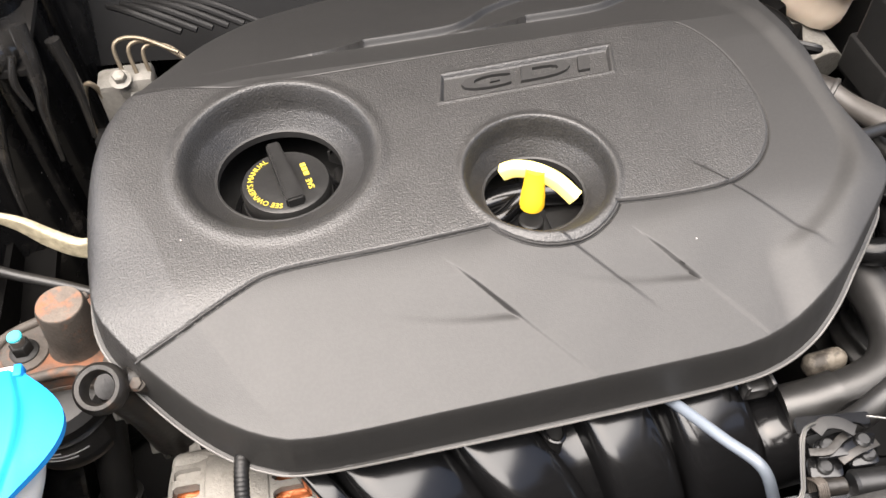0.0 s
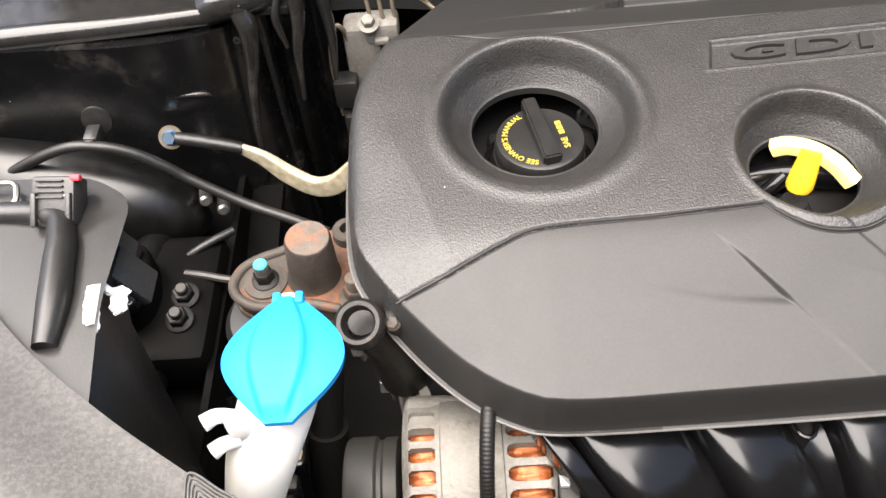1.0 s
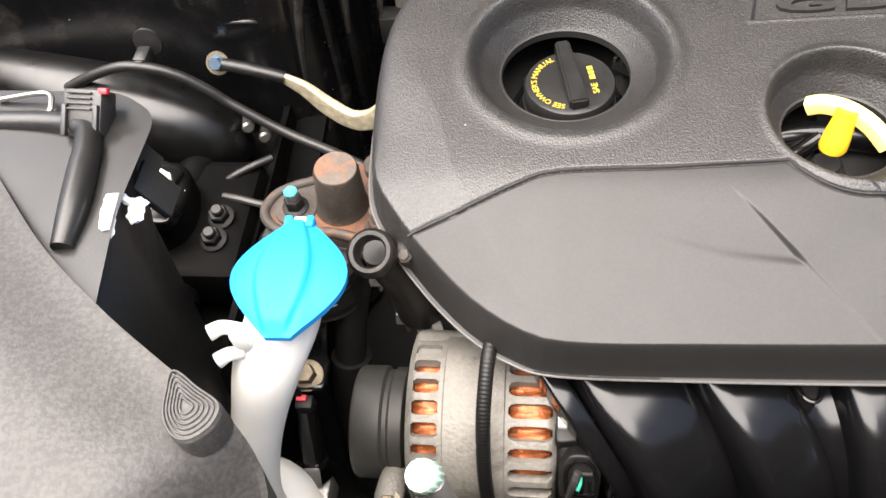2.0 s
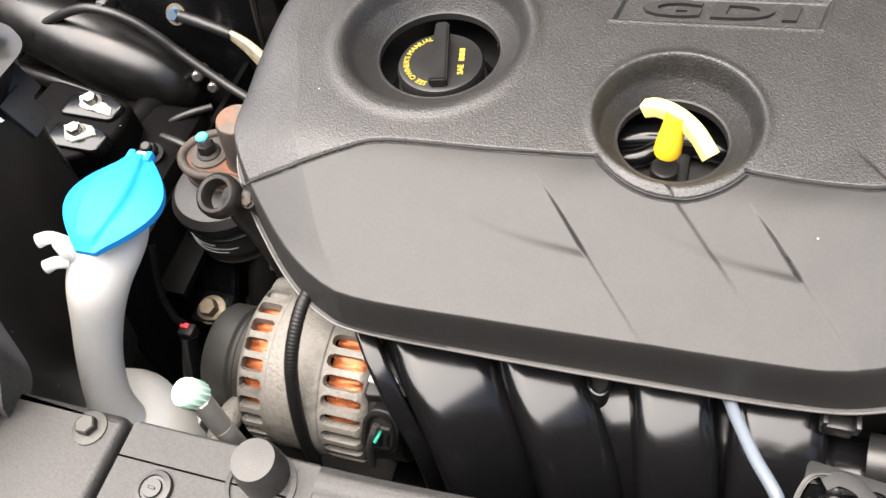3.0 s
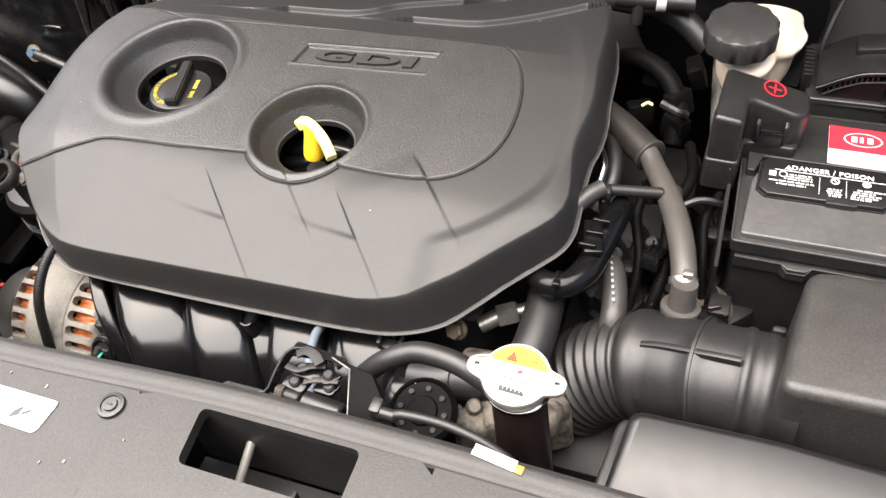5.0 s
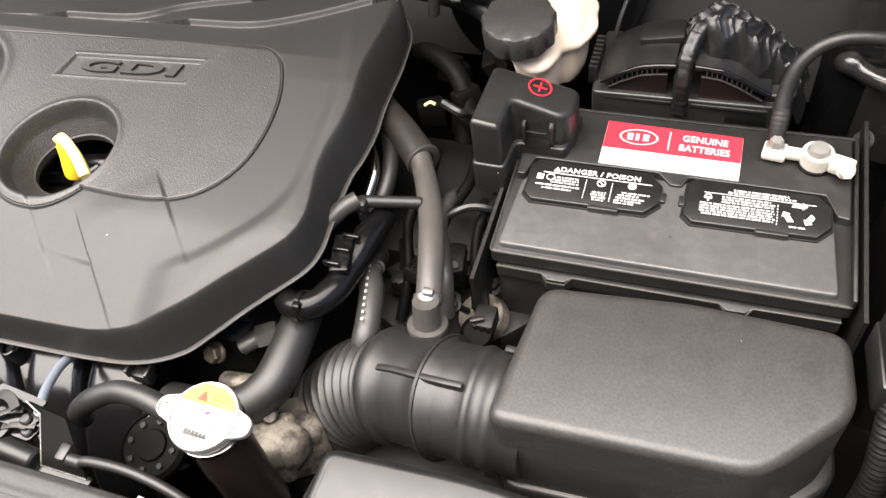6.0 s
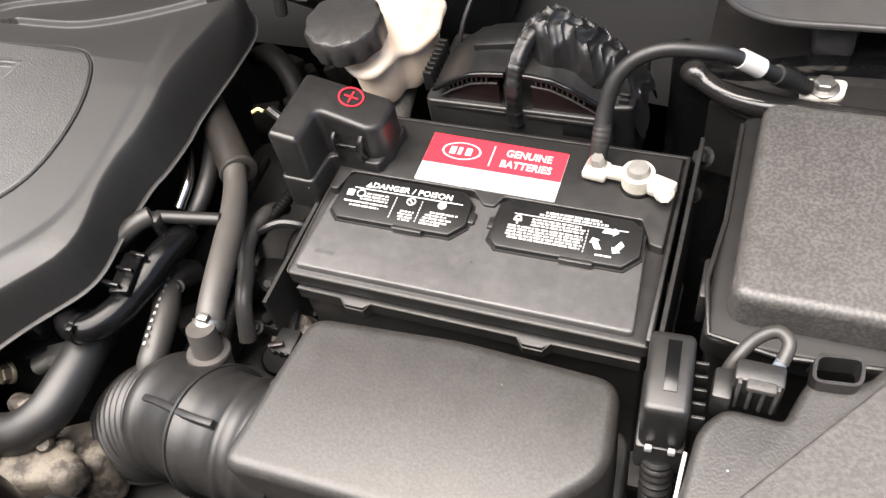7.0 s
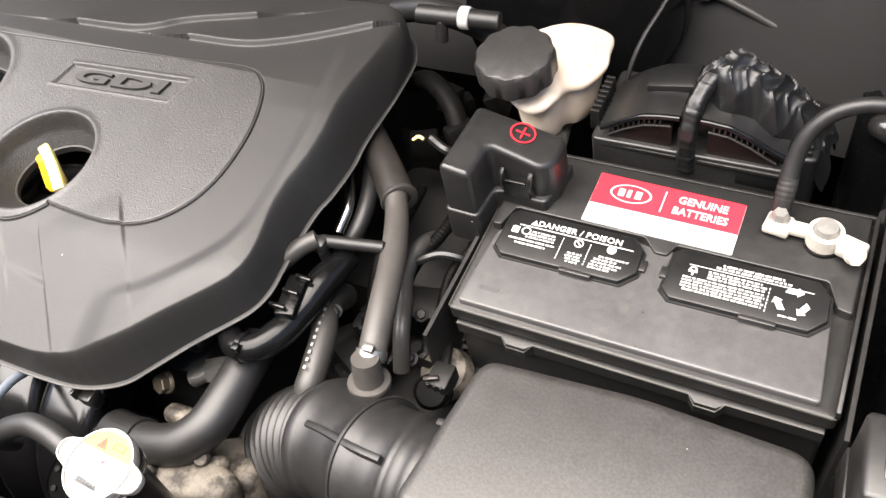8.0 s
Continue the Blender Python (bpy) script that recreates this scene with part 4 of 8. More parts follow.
for xa, xb, xc, xd in ((0.026, 0.044, 0.078, 0.088), (0.094, 0.142, 0.136, 0.156), (0.187, 0.203, 0.202, 0.214)):
    webs.append(sheet(lambda u, v: (xa + (xb - xa) * u + ((xc - xa) + (xd - xc - xb + xa) * u) * v ** 0.9, 0.285 - 0.10 * v - 0.006 * v ** 6, 0.826 - 0.030 * v ** 2 - 0.035 * v ** 6 - 0.003 * math.sin(math.pi * u)), 6, 18, thick=0.004))
many("web", webs, M["gloss"], mani)
part("flange", tube([(-0.052, 0.285, 0.832), (-0.049, 0.250, 0.834), (-0.032, 0.222, 0.826), (-0.012, 0.200, 0.804), (0.006, 0.184, 0.775), (0.014, 0.174, 0.73)],
                    0.007, shape=rounded([(-1, -1.6), (1, -1.6), (1, 1.6), (-1, 1.6)], 0.4, 3)), M["gloss"], mani)
pocket = rounded([(0.112, 0.243), (0.129, 0.241), (0.1275, 0.229), (0.123, 0.2245), (0.117, 0.2265), (0.1145, 0.232)], 0.003, 3)
part("pocket_rim", tube([(x, y, 0.8345 + 0.10 * (y - 0.235)) for x, y in pocket + pocket[:1]], 0.0016, 8, 2), M["gloss"], mani)
# solid dark plug; the shade inside the hollow is its colour
part("pocket", prism(pocket, 0.80, 0.8318), M["dark"], mani, "dark plug painted as the hollow's shade")
b = box((0.262, 0.232, 0.842), (0.018, 0.010, 0.012), 0.002)
box((0.253, 0.232, 0.850), (0.003, 0.012, 0.010), 0.0006, bm=b)
box((0.271, 0.232, 0.850), (0.003, 0.012, 0.010), 0.0006, bm=b)
part("clip", b, M["plastic"], mani)
part("end_boss", lathe([(0.030, 0), (0.034, 0.006), (0.034, 0.03), (0.028, 0.036)], (0.262, 0.215, 0.79), (1, 0.05, 0), 28), M["gloss"], mani)
b = tube([(0.285, 0.215, 0.805), (0.315, 0.21, 0.805), (0.345, 0.215, 0.800)], 0.014, 14)
lathe([(0.017, 0), (0.017, 0.008)], (0.322, 0.2105, 0.805), (1, 0, 0), 20, bm=b)
part("vacuum_port", b, M["plastic"], mani)
solo("vacuum_hose", tube([(0.195, 0.245, 0.840), (0.199, 0.230, 0.852), (0.203, 0.214, 0.862), (0.213, 0.188, 0.872), (0.226, 0.165, 0.875), (0.235, 0.15, 0.85)], 0.0038, 12),
     M["blue_hose"], "pale blue rubber vacuum hose beside the latch", "hose")

# ---- alternator ----
alt = thing("alternator", "weathered aluminium alternator with copper windings showing", "alternator", (-0.09, 0.25, 0.42))
AY, AZ, AR = 0.240, 0.755, 0.066
X = (1, 0, 0)


def slotted_drum(x0, x1, cols, count, share, nx=104, na=12):
    """A cast drum lying along x, its ends rounded, with rounded slots in columns (from, to) round it."""
    b_ = bmesh.new()
    n = count * na * 2

    def at(i, j, deep):
        x = x0 + (x1 - x0) * i / nx
        e = min(x - x0, x1 - x)
        r = AR + 0.0015 - 0.0085 * max(0.0, 1 - e / 0.007) ** 2 - (0.0012 if any(c0 - 0.003 < x < c1 + 0.003 for c0, c1 in cols) else 0.0)
        a = 2 * math.pi * j / n
        r -= deep
        return (x, AY + r * math.cos(a), AZ + r * math.sin(a))
    up, lo, edges = {}, {}, {}
    for i in range(nx):
        for j in range(n):
            x, f = x0 + (x1 - x0) * (i + 0.5) / nx, ((j + 0.5) / (2 * na)) % 1.0
            if any((abs(x - (c0 + c1) / 2) / ((c1 - c0) / 2)) ** 4 + (abs(f - 0.5) / (share / 2)) ** 4 < 1 for c0, c1 in cols):
                continue
            c = [(i, j), (i + 1, j), (i + 1, (j + 1) % n), (i, (j + 1) % n)]
            for k in c:
                if k not in up:
                    up[k], lo[k] = b_.verts.new(at(*k, 0.0)), b_.verts.new(at(*k, 0.0075))
            b_.faces.new([up[k] for k in c])
            b_.faces.new([lo[k] for k in reversed(c)])
            for k0, k1 in zip(c, c[1:] + c[:1]):
                if (k1, k0) in edges:
                    del edges[k1, k0]
                else:
                    edges[k0, k1] = 1
    for k0, k1 in edges:
        b_.faces.new((up[k1], up[k0], lo[k0], lo[k1]))
    return b_


part("drum", slotted_drum(-0.1395, -0.0365, ((-0.1350, -0.1165), (-0.0690, -0.0395)), 28, 0.68), M["alloy"], alt, sharp=50)
part("end_plate", lathe([(0.030, 0), (0.057, 0.0), (0.0605, 0.002), (0.0605, 0.004), (0.030, 0.004)], (-0.139, AY, AZ), X, 56, ring=True), M["alloy"], alt)
for x0, long in ((-0.136, 0.026), (-0.0700, 0.031)):
    prof = [(0.036, 0), (0.052, 0.0), (0.0570, 0.08 * long), (0.0582, 0.35 * long), (0.0575, 0.7 * long), (0.0555, 0.92 * long), (0.048, long), (0.036, long)]
    part("winding", lathe(prof, (x0, AY, AZ), X, 220, ring=True, wave=lambda a, i: 1.0 + 0.022 * math.sin(60 * a + 1.6 * i) + 0.014 * math.sin(97 * a - 1.1 * i)), M["copper"], alt, "copper wire coils", sharp=80)
part("core", lathe([(0.0385, 0), (0.0385, 0.10)], (-0.139, AY, AZ), X, 32), M["dark"], alt)
part("rear_cap", lathe([(0.056, 0), (0.060, 0.003), (0.058, 0.026), (0.045, 0.032)], (-0.0365, AY, AZ), X, 40), M["plastic"], alt, "black plastic end cap")
b = lathe([(0.024, 0), (0.040, 0.001), (0.042, 0.004), (0.042, 0.022), (0.039, 0.024), (0.039, 0.027), (0.041, 0.029), (0.041, 0.038), (0.036, 0.040)], (-0.184, AY - 0.004, AZ - 0.006), X, 56)
part("pulley", b, M["olive"], alt, "olive grey belt pulley")
b = bmesh.new()
prism(rounded([(-0.140, 0.250), (-0.050, 0.250), (-0.055, 0.283), (-0.138, 0.283)], 0.008, 4), 0.77, 0.8125, 0.006, bm=b)
rod((-0.128, 0.292, 0.792), (-0.05, 0.292, 0.792), 0.012, bm=b)
box((-0.09, 0.325, 0.79), (0.11, 0.03, 0.05), 0.006, bm=b)
part("mount_ear", b, M["alloy"], alt)
part("bolt", hex_bolt((-0.147, 0.305, 0.790), (-1, 0, 0), 0.008, 0.008), M["steel"], alt)
pm = Matrix.Translation((-0.021, 0.187, 0.792)) @ Matrix.Rotation(radians(52), 4, "X")
plug = part("plug", join(bmesh.new(), prism(rounded([(-0.014, -0.016), (0.012, -0.016), (0.0135, 0.006), (0.006, 0.017), (-0.007, 0.017), (-0.014, 0.006)], 0.004, 3), -0.016, 0.006, 0.0015), pm), M["lamp_black"], alt, "black wiring plug")
part("socket_rim", join(bmesh.new(), tube([(*p, 0.0065) for p in [(-0.009, -0.011), (0.009, -0.011), (0.0095, 0.005), (0.004, 0.0125), (-0.004, 0.0125), (-0.0095, 0.005), (-0.009, -0.011)]], 0.0014, 8, 4), pm), M["gloss"], plug)
many("rib", [join(bmesh.new(), box((x, y, 0.007), (0.0022, 0.009, 0.003), 0.0005), pm) for x, y in ((-0.0045, -0.004), (0.001, -0.005), (0.006, -0.004))], M["gloss"], plug)
part("key", join(bmesh.new(), box((0.004, 0.0045, 0.008), (0.007, 0.0022, 0.002), 0.0005), pm), M["olive"], plug)
part("green_wire", join(bmesh.new(), tube([(0.0, 0.001, 0.006), (-0.0005, -0.002, 0.010), (-0.002, -0.006, 0.011)], 0.0013, 8), pm), M["green"], plug, "green wire end")
part("label", prism([(-0.0365, 0.2285), (-0.0335, 0.2290), (-0.0150, 0.2145), (-0.0145, 0.2090), (-0.0360, 0.2100)], 0.810, 0.8135), M["label_white"], alt, "silvery white sticker")
part("label_print", join(bmesh.new(), bars([(-0.033, 0.2125, 0.015)], 0.0016), Matrix.Translation((0, 0, 0.8136))), M["grey_ink"], alt)
part("regulator", prism(rounded([(-0.038, 0.245), (-0.008, 0.238), (-0.006, 0.205), (-0.038, 0.200)], 0.005, 3), 0.77, 0.8095, 0.002), M["lamp_black"], alt, "black regulator housing")
solo("alternator_loom", tube([(-0.075, 0.285, 0.852), (-0.079, 0.25, 0.865), (-0.082, 0.227, 0.862), (-0.084, 0.201, 0.840), (-0.084, 0.183, 0.802), (-0.082, 0.172, 0.765), (-0.080, 0.166, 0.72)],
                             0.0050, 12, ribs=(0.0026, 0.07)), M["lamp_black"], "black corrugated wiring loom over the alternator", "wiring loom")
solo("plug_wire", tube([(-0.0230, 0.184, 0.803), (-0.0255, 0.178, 0.796), (-0.029, 0.174, 0.78), (-0.031, 0.171, 0.755)], 0.0030, 8, ribs=(0.004, 0.10)), M["rubber_grey"], "short grey taped wire below the alternator plug", "wire")
solo("coolant_pipe", join(tube([(-0.190, 0.385, 0.80), (-0.208, 0.365, 0.74), (-0.218, 0.345, 0.685), (-0.222, 0.335, 0.655)], 0.0145, 16),
                          tube([(-0.221, 0.337, 0.66), (-0.226, 0.318, 0.60), (-0.226, 0.30, 0.54), (-0.226, 0.29, 0.46)], 0.019, 16)), M["rubber"], "thick black hose sleeve going down beside the alternator", "hose")

# ---- washer filler ----
wash = thing("washer_filler_cap", "sky blue snap cap on the washer filler neck", "washer cap", (-0.188, 0.225, 0.95))


def cap_shape():
    """A leaf-shaped snap lid: narrow ends fore and aft, a broad raised middle and drooping wings."""
    b_ = bmesh.new()
    ns, nc = 60, 60
    half = lambda s: 0.0072 + 0.0265 * math.sin(math.pi * s) ** 1.05
    top, low = [], []
    for i in range(ns + 1):
        s = i / ns
        w = half(s)
        ridge = 0.0052 + 0.0098 * math.sin(math.pi * s) ** 1.2
        rt, rl = [], []
        for j in range(nc + 1):
            c = 2 * j / nc - 1
            x = w * c
            z = 0.0075 * math.sin(math.pi * s) ** 0.8 * (1 - 0.75 * abs(c) ** 2.2)
            z += 0.0030 * smooth(ridge + 0.0020, ridge - 0.0014, abs(x + 0.002)) * smooth(0.0, 0.12, s)
            z += 0.0012 * math.exp(-((x - 0.011) / 0.004) ** 2) * math.sin(math.pi * s)
            rt.append(b_.verts.new((x, -0.040 + 0.078 * s, z)))
            rl.append(b_.verts.new((x * 0.985, -0.040 + 0.078 * s, min(z - 0.002, -0.0035))))
        top.append(rt)
        low.append(rl)
    for i in range(ns):
        for j in range(nc):
            b_.faces.new((top[i][j], top[i + 1][j], top[i + 1][j + 1], top[i][j + 1]))
            b_.faces.new((low[i][j], low[i][j + 1], low[i + 1][j + 1], low[i + 1][j]))
        for j in (0, nc):
            b_.faces.new((top[i][j], low[i][j], low[i + 1][j], top[i + 1][j]))
    for i in (0, ns):
        for j in range(nc):
            b_.faces.new((top[i][j], top[i][j + 1], low[i][j + 1], low[i][j]))
    return b_


wm = Matrix.Translation((-0.1915, 0.2385, 0.9455)) @ Matrix.Rotation(radians(1), 4, "Z")
part("cap_shell", join(bmesh.new(), cap_shape(), wm), M["blue"], wash, sharp=50)
many("hinge_tab", [join(bmesh.new(), box((x, 0.0365, 0.0005), (0.0048, 0.008, 0.0075), 0.0012), wm) for x in (-0.0062, 0.0068)], M["blue"], wash)
part("hinge_pin", join(bmesh.new(), box((0.0003, 0.0385, 0.0), (0.0075, 0.004, 0.006), 0.001), wm), M["white_tank"], wash, "white hinge pin")
tank = thing("washer_tank_neck", "milky white washer tank with a tall filler neck", "washer tank", (-0.24, 0.15, 0.62))
part("neck", tube([(-0.1925, 0.2360, 0.9365), (-0.198, 0.226, 0.922), (-0.210, 0.206, 0.898), (-0.222, 0.191, 0.862), (-0.233, 0.176, 0.820), (-0.240, 0.164, 0.775), (-0.242, 0.160, 0.72)],
                  [0.0195, 0.0215, 0.0205, 0.0172, 0.0160, 0.0168, 0.020], 28), M["white_tank"], tank)
part("tank", lathe([(0.05, 0), (0.062, 0.01), (0.062, 0.09), (0.05, 0.115), (0.025, 0.13)], (-0.265, 0.155, 0.63), n=32), M["white_tank"], tank)
b = tube([(-0.216, 0.209, 0.934), (-0.226, 0.208, 0.938), (-0.233, 0.204, 0.938)], [0.004, 0.0042, 0.0048], 12)
tube([(-0.217, 0.202, 0.921), (-0.225, 0.199, 0.923), (-0.231, 0.195, 0.922)], [0.004, 0.0042, 0.0048], 12, bm=b)
box((-0.216, 0.205, 0.928), (0.012, 0.008, 0.024), 0.003, bm=b)
part("hose_clip", b, M["white_tank"], tank)

# ---- engine mount ----
mount = thing("engine_mount", "rust-stained engine mount bracket with a round post", "engine mount", (-0.22, 0.39, 0.70))
plate = rounded([(-0.2745, 0.386), (-0.268, 0.403), (-0.254, 0.413), (-0.234, 0.421), (-0.207, 0.438), (-0.185, 0.441), (-0.150, 0.436), (-0.145, 0.38), (-0.160, 0.350), (-0.185, 0.356), (-0.215, 0.3635), (-0.248, 0.362), (-0.267, 0.371)], 0.010, 4)
part("bracket", prism(plate, 0.797, 0.8135, 0.003), M["rust"], mount)
rim_run = [(x, y, 0.8135) for x, y in ((-0.205, 0.436), (-0.234, 0.4195), (-0.254, 0.4115), (-0.2670, 0.4020), (-0.2725, 0.386), (-0.2655, 0.3725), (-0.248, 0.3638), (-0.215, 0.3653), (-0.186, 0.3580))]
part("bracket_lip", tube(rim_run, 0.0042, 12, 6), M["rust_dark"], mount, "dark raised rim")
part("skirt", prism([tuple(Vector((-0.215, 0.395)) + (Vector(p) - Vector((-0.215, 0.395))) * 1.03) for p in plate], 0.789, 0.7985, 0.002), M["rust_dark"], mount)
part("post", lathe([(0.0222, 0), (0.0205, 0.004), (0.0196, 0.012), (0.0178, 0.045), (0.0166, 0.0485), (0.0, 0.0487)], (-0.2085, 0.3925, 0.8125), (0.06, -0.03, 1), n=40), M["rust_dark"], mount)
part("post_face", lathe([(0.0164, 0), (0.0160, 0.0007), (0.0, 0.0008)], (-0.2056, 0.3910, 0.8610), (0.06, -0.03, 1), n=36), M["rust_face"], mount, "flat rusty face")
part("washer", lathe([(0.0060, 0), (0.0175, 0), (0.0170, 0.0022), (0.0110, 0.003), (0.0060, 0.003)], (-0.2465, 0.3880, 0.8132), n=36, ring=True), M["rust_dark"], mount)
part("nut", hex_bolt((-0.2465, 0.3880, 0.816), (0, 0, 1), 0.0080, 0.009, 1.35), M["dark"], mount)
part("stud", rod((-0.2465, 0.388, 0.82), (-0.2468, 0.389, 0.8340), 0.0052), M["steel"], mount)
part("paint_dab", rod((-0.2468, 0.389, 0.8330), (-0.2468, 0.389, 0.8365), 0.0054), M["cyan"], mount, "cyan paint on the stud")
part("rear_lobe", lathe([(0.006, 0), (0.0130, 0), (0.0125, 0.012), (0.0105, 0.014), (0.006, 0.014)], (-0.1830, 0.4300, 0.810), n=28, ring=True), M["rust_dark"], mount)
part("rubber_body", lathe([(0.036, 0), (0.0415, 0.003), (0.0415, 0.031), (0.037, 0.034), (0.037, 0.040), (0.0455, 0.043), (0.0465, 0.053), (0.041, 0.060), (0.030, 0.062)], (-0.2375, 0.372, 0.732), n=48), M["rubber"], mount)
b = bmesh.new()
k = 24
for i in range(k):
    a0, a1 = radians(222 + 100 * i / k), radians(222 + 100 * (i + 1) / k)
    b.faces.new([b.verts.new((-0.2375 + 0.0419 * math.cos(a), 0.372 + 0.0419 * math.sin(a), z)) for a, z in ((a0, 0.741), (a1, 0.741), (a1, 0.761), (a0, 0.761))])
bmesh.ops.remove_doubles(b, verts=b.verts[:], dist=1e-5)
stk = part("sticker", b, M["plastic_rough"], mount, "dirty dark printed sticker")
for j, (za, share) in enumerate(((0.757, 0.5), (0.752, 0.8), (0.747, 0.65))):
    part("print", tube([(-0.2375 + 0.0421 * math.cos(a), 0.372 + 0.0421 * math.sin(a), za) for a in [radians(226 + 92 * share * q / 12) for q in range(13)]], 0.0007, 6, 1), M["grey_ink"], stk)
part("lower_ring", lathe([(0.036, 0), (0.0405, 0.001), (0.0400, 0.006), (0.036, 0.007)], (-0.2375, 0.372, 0.727), n=48, ring=True), M["rust_dark"], mount, "rust-edged steel ring")
b = sheet(lambda u, v: (-0.283 + 0.052 * u + 0.006 * (1 - 2 * u) * v, 0.356 - 0.052 * v + (0.010 if 0.12 < u < 0.88 else 0.0) * smooth(0.0, 0.25, v), 0.738 - 0.052 * v - 0.02 * v * v), 24, 14, thick=0.004)
join(b, sheet(lambda u, v: (-0.277 + 0.040 * u, 0.304 - 0.022 * v, 0.668 - 0.13 * v), 8, 6, thick=0.004))
part("leg", b, M["gloss"], mount, "glossy black bracket leg")
part("leg_pad", prism(rounded([(-0.266, 0.283), (-0.231, 0.285), (-0.231, 0.318), (-0.265, 0.318)], 0.006, 3), 0.688, 0.6955, 0.002), M["gloss"], mount)
part("leg_bolt", hex_bolt((-0.2475, 0.297, 0.6955), (0.02, -0.25, 1), 0.0088, 0.0095, 1.6), M["brass"], mount, "tarnished bolt")
for p in ((-0.1735, 0.366, 0.815), (-0.166, 0.415, 0.817)):
    part("bracket_bolt", hex_bolt(p, (0, 0, 1), 0.0095, 0.012, 1.5), M["rust_dark"], mount)
part("bolt_tip", rod((-0.1735, 0.366, 0.826), (-0.1735, 0.367, 0.842), 0.0062), M["rust_face"], mount, "pale rusty bolt end")

# lifting eye beside the cover
eye = thing("lifting_eye", "dark oily cast lifting eye beside the engine cover", "lifting eye", (-0.15, 0.30, 0.80))
part("ring", lathe([(0.0098, -0.005), (0.0098, 0.004), (0.0112, 0.0062), (0.0138, 0.0066), (0.0160, 0.0045), (0.0166, 0.0), (0.0158, -0.005)], (-0.1575, 0.2875, 0.898), (-0.10, -0.40, 0.9), 40, ring=True), M["cast_dark"], eye)
b = tube([(-0.1455, 0.2945, 0.894), (-0.135, 0.297, 0.886), (-0.130, 0.302, 0.866)], [0.0075, 0.0095, 0.010], 14)
tube([(-0.158, 0.300, 0.884), (-0.153, 0.304, 0.866), (-0.142, 0.306, 0.84), (-0.136, 0.31, 0.80)], [0.0105, 0.0155, 0.019, 0.022], 18, bm=b)
part("arm", b, M["cast_dark"], eye)
part("flange_bolt", hex_bolt((-0.1375, 0.2905, 0.893), (-0.1, -0.5, 0.85), 0.0042, 0.003, 1.3), M["rust_dark"], eye)
part("pad", box((-0.152, 0.312, 0.845), (0.022, 0.02, 0.03), 0.004), M["alloy"], eye)


def blot(pts, c, u, v, nrm, amp, seed):
    """A ragged splash of paint lying on a plane: c its middle, u and v the plane's axes."""
    rng = random.Random(seed)
    bm_ = bmesh.new()
    out = []
    for i in range(len(pts)):
        a, e = Vector(pts[i]), Vector(pts[(i + 1) % len(pts)])
        for j in range(5):
            w = a + (e - a) * j / 5
            out.append(w + Vector((rng.uniform(-amp, amp), rng.uniform(-amp, amp))))
    top = [bm_.verts.new(Vector(c) + Vector(u) * w.x + Vector(v) * w.y + Vector(nrm) * 0.0012) for w in out]
    bot = [bm_.verts.new(Vector(c) + Vector(u) * w.x * 1.05 + Vector(v) * w.y * 1.05 - Vector(nrm) * 0.002) for w in out]
    bm_.faces.new(top)
    for i in range(len(out)):
        bm_.faces.new((top[i - 1], top[i], bot[i], bot[i - 1]))
    return bm_


# ---- radiator cover panel at the front ----
panel = thing("radiator_cover_panel", "dusty grey-black plastic radiator cover panel", "radiator cover", (0.2, 0.0, 0.90))


def panel_z(x, y):
    return 0.949 - 0.003 * max(0.0, (0.02 - y) / 0.1)


HOLE = (0.198, 0.3125, 0.054, 0.0935)


def fall(x, y):
    z = panel_z(x, y)
    if y < 0.0:
        z -= 0.9 * y * y + 0.12 * max(0.0, -y - 0.02)
    return z


def rear_edge(x):
    return 0.0865 + 0.010 * smooth(0.0, 0.25, x) - 0.004 * smooth(0.28, 0.6, x)


def face_piece(xa, xb, nu):
    def f(u, v):
        x = xa + (xb - xa) * u
        y = -0.13 + (rear_edge(x) + 0.13) * v
        return (x, y, fall(x, y))
    return skinned(f, nu, 40, 0.010)


def pierced(xa, xb, ya, outline, rings=10):
    """A plate round an opening: loops run from the opening's outline to the plate's border."""
    cx_, cy_ = (HOLE[0] + HOLE[1]) / 2, (HOLE[2] + HOLE[3]) / 2
    bm_ = bmesh.new()
    loops_ = []
    for k in range(rings + 2):
        row = []
        for x, y in outline:
            dx, dy = x - cx_, y - cy_
            yb = rear_edge(x) + 0.0005
            s = min(((xb if dx > 0 else xa) - cx_) / dx if abs(dx) > 1e-9 else 1e9, ((yb if dy > 0 else ya) - cy_) / dy if abs(dy) > 1e-9 else 1e9)
            w = max(0.0, (k - 1) / rings)
            px_, py_ = x + (cx_ + dx * s - x) * w, y + (cy_ + dy * s - y) * w
            row.append(bm_.verts.new((px_, py_, fall(px_, py_) - (0.010 if k == 0 else 0.0))))
        loops_.append(row)
    for l0, l1 in zip(loops_, loops_[1:]):
        for q in range(len(l0)):
            bm_.faces.new((l0[q - 1], l0[q], l1[q], l1[q - 1]))
    return bm_


edge = rounded([(HOLE[0] + 0.004, HOLE[2]), (HOLE[1], HOLE[2]), (HOLE[1], HOLE[3]), (HOLE[0], HOLE[3])], 0.006, 6)
edge = [tuple(Vector(edge[i - 1]) * (1 - k / 6) + Vector(edge[i]) * k / 6) for i in range(len(edge)) for k in range(6)]
b = face_piece(-0.101, 0.150, 50)
join(b, face_piece(0.360, 0.62, 40))
join(b, pierced(0.150, 0.360, -0.13, edge))
part("face", b, M["panel"], panel)


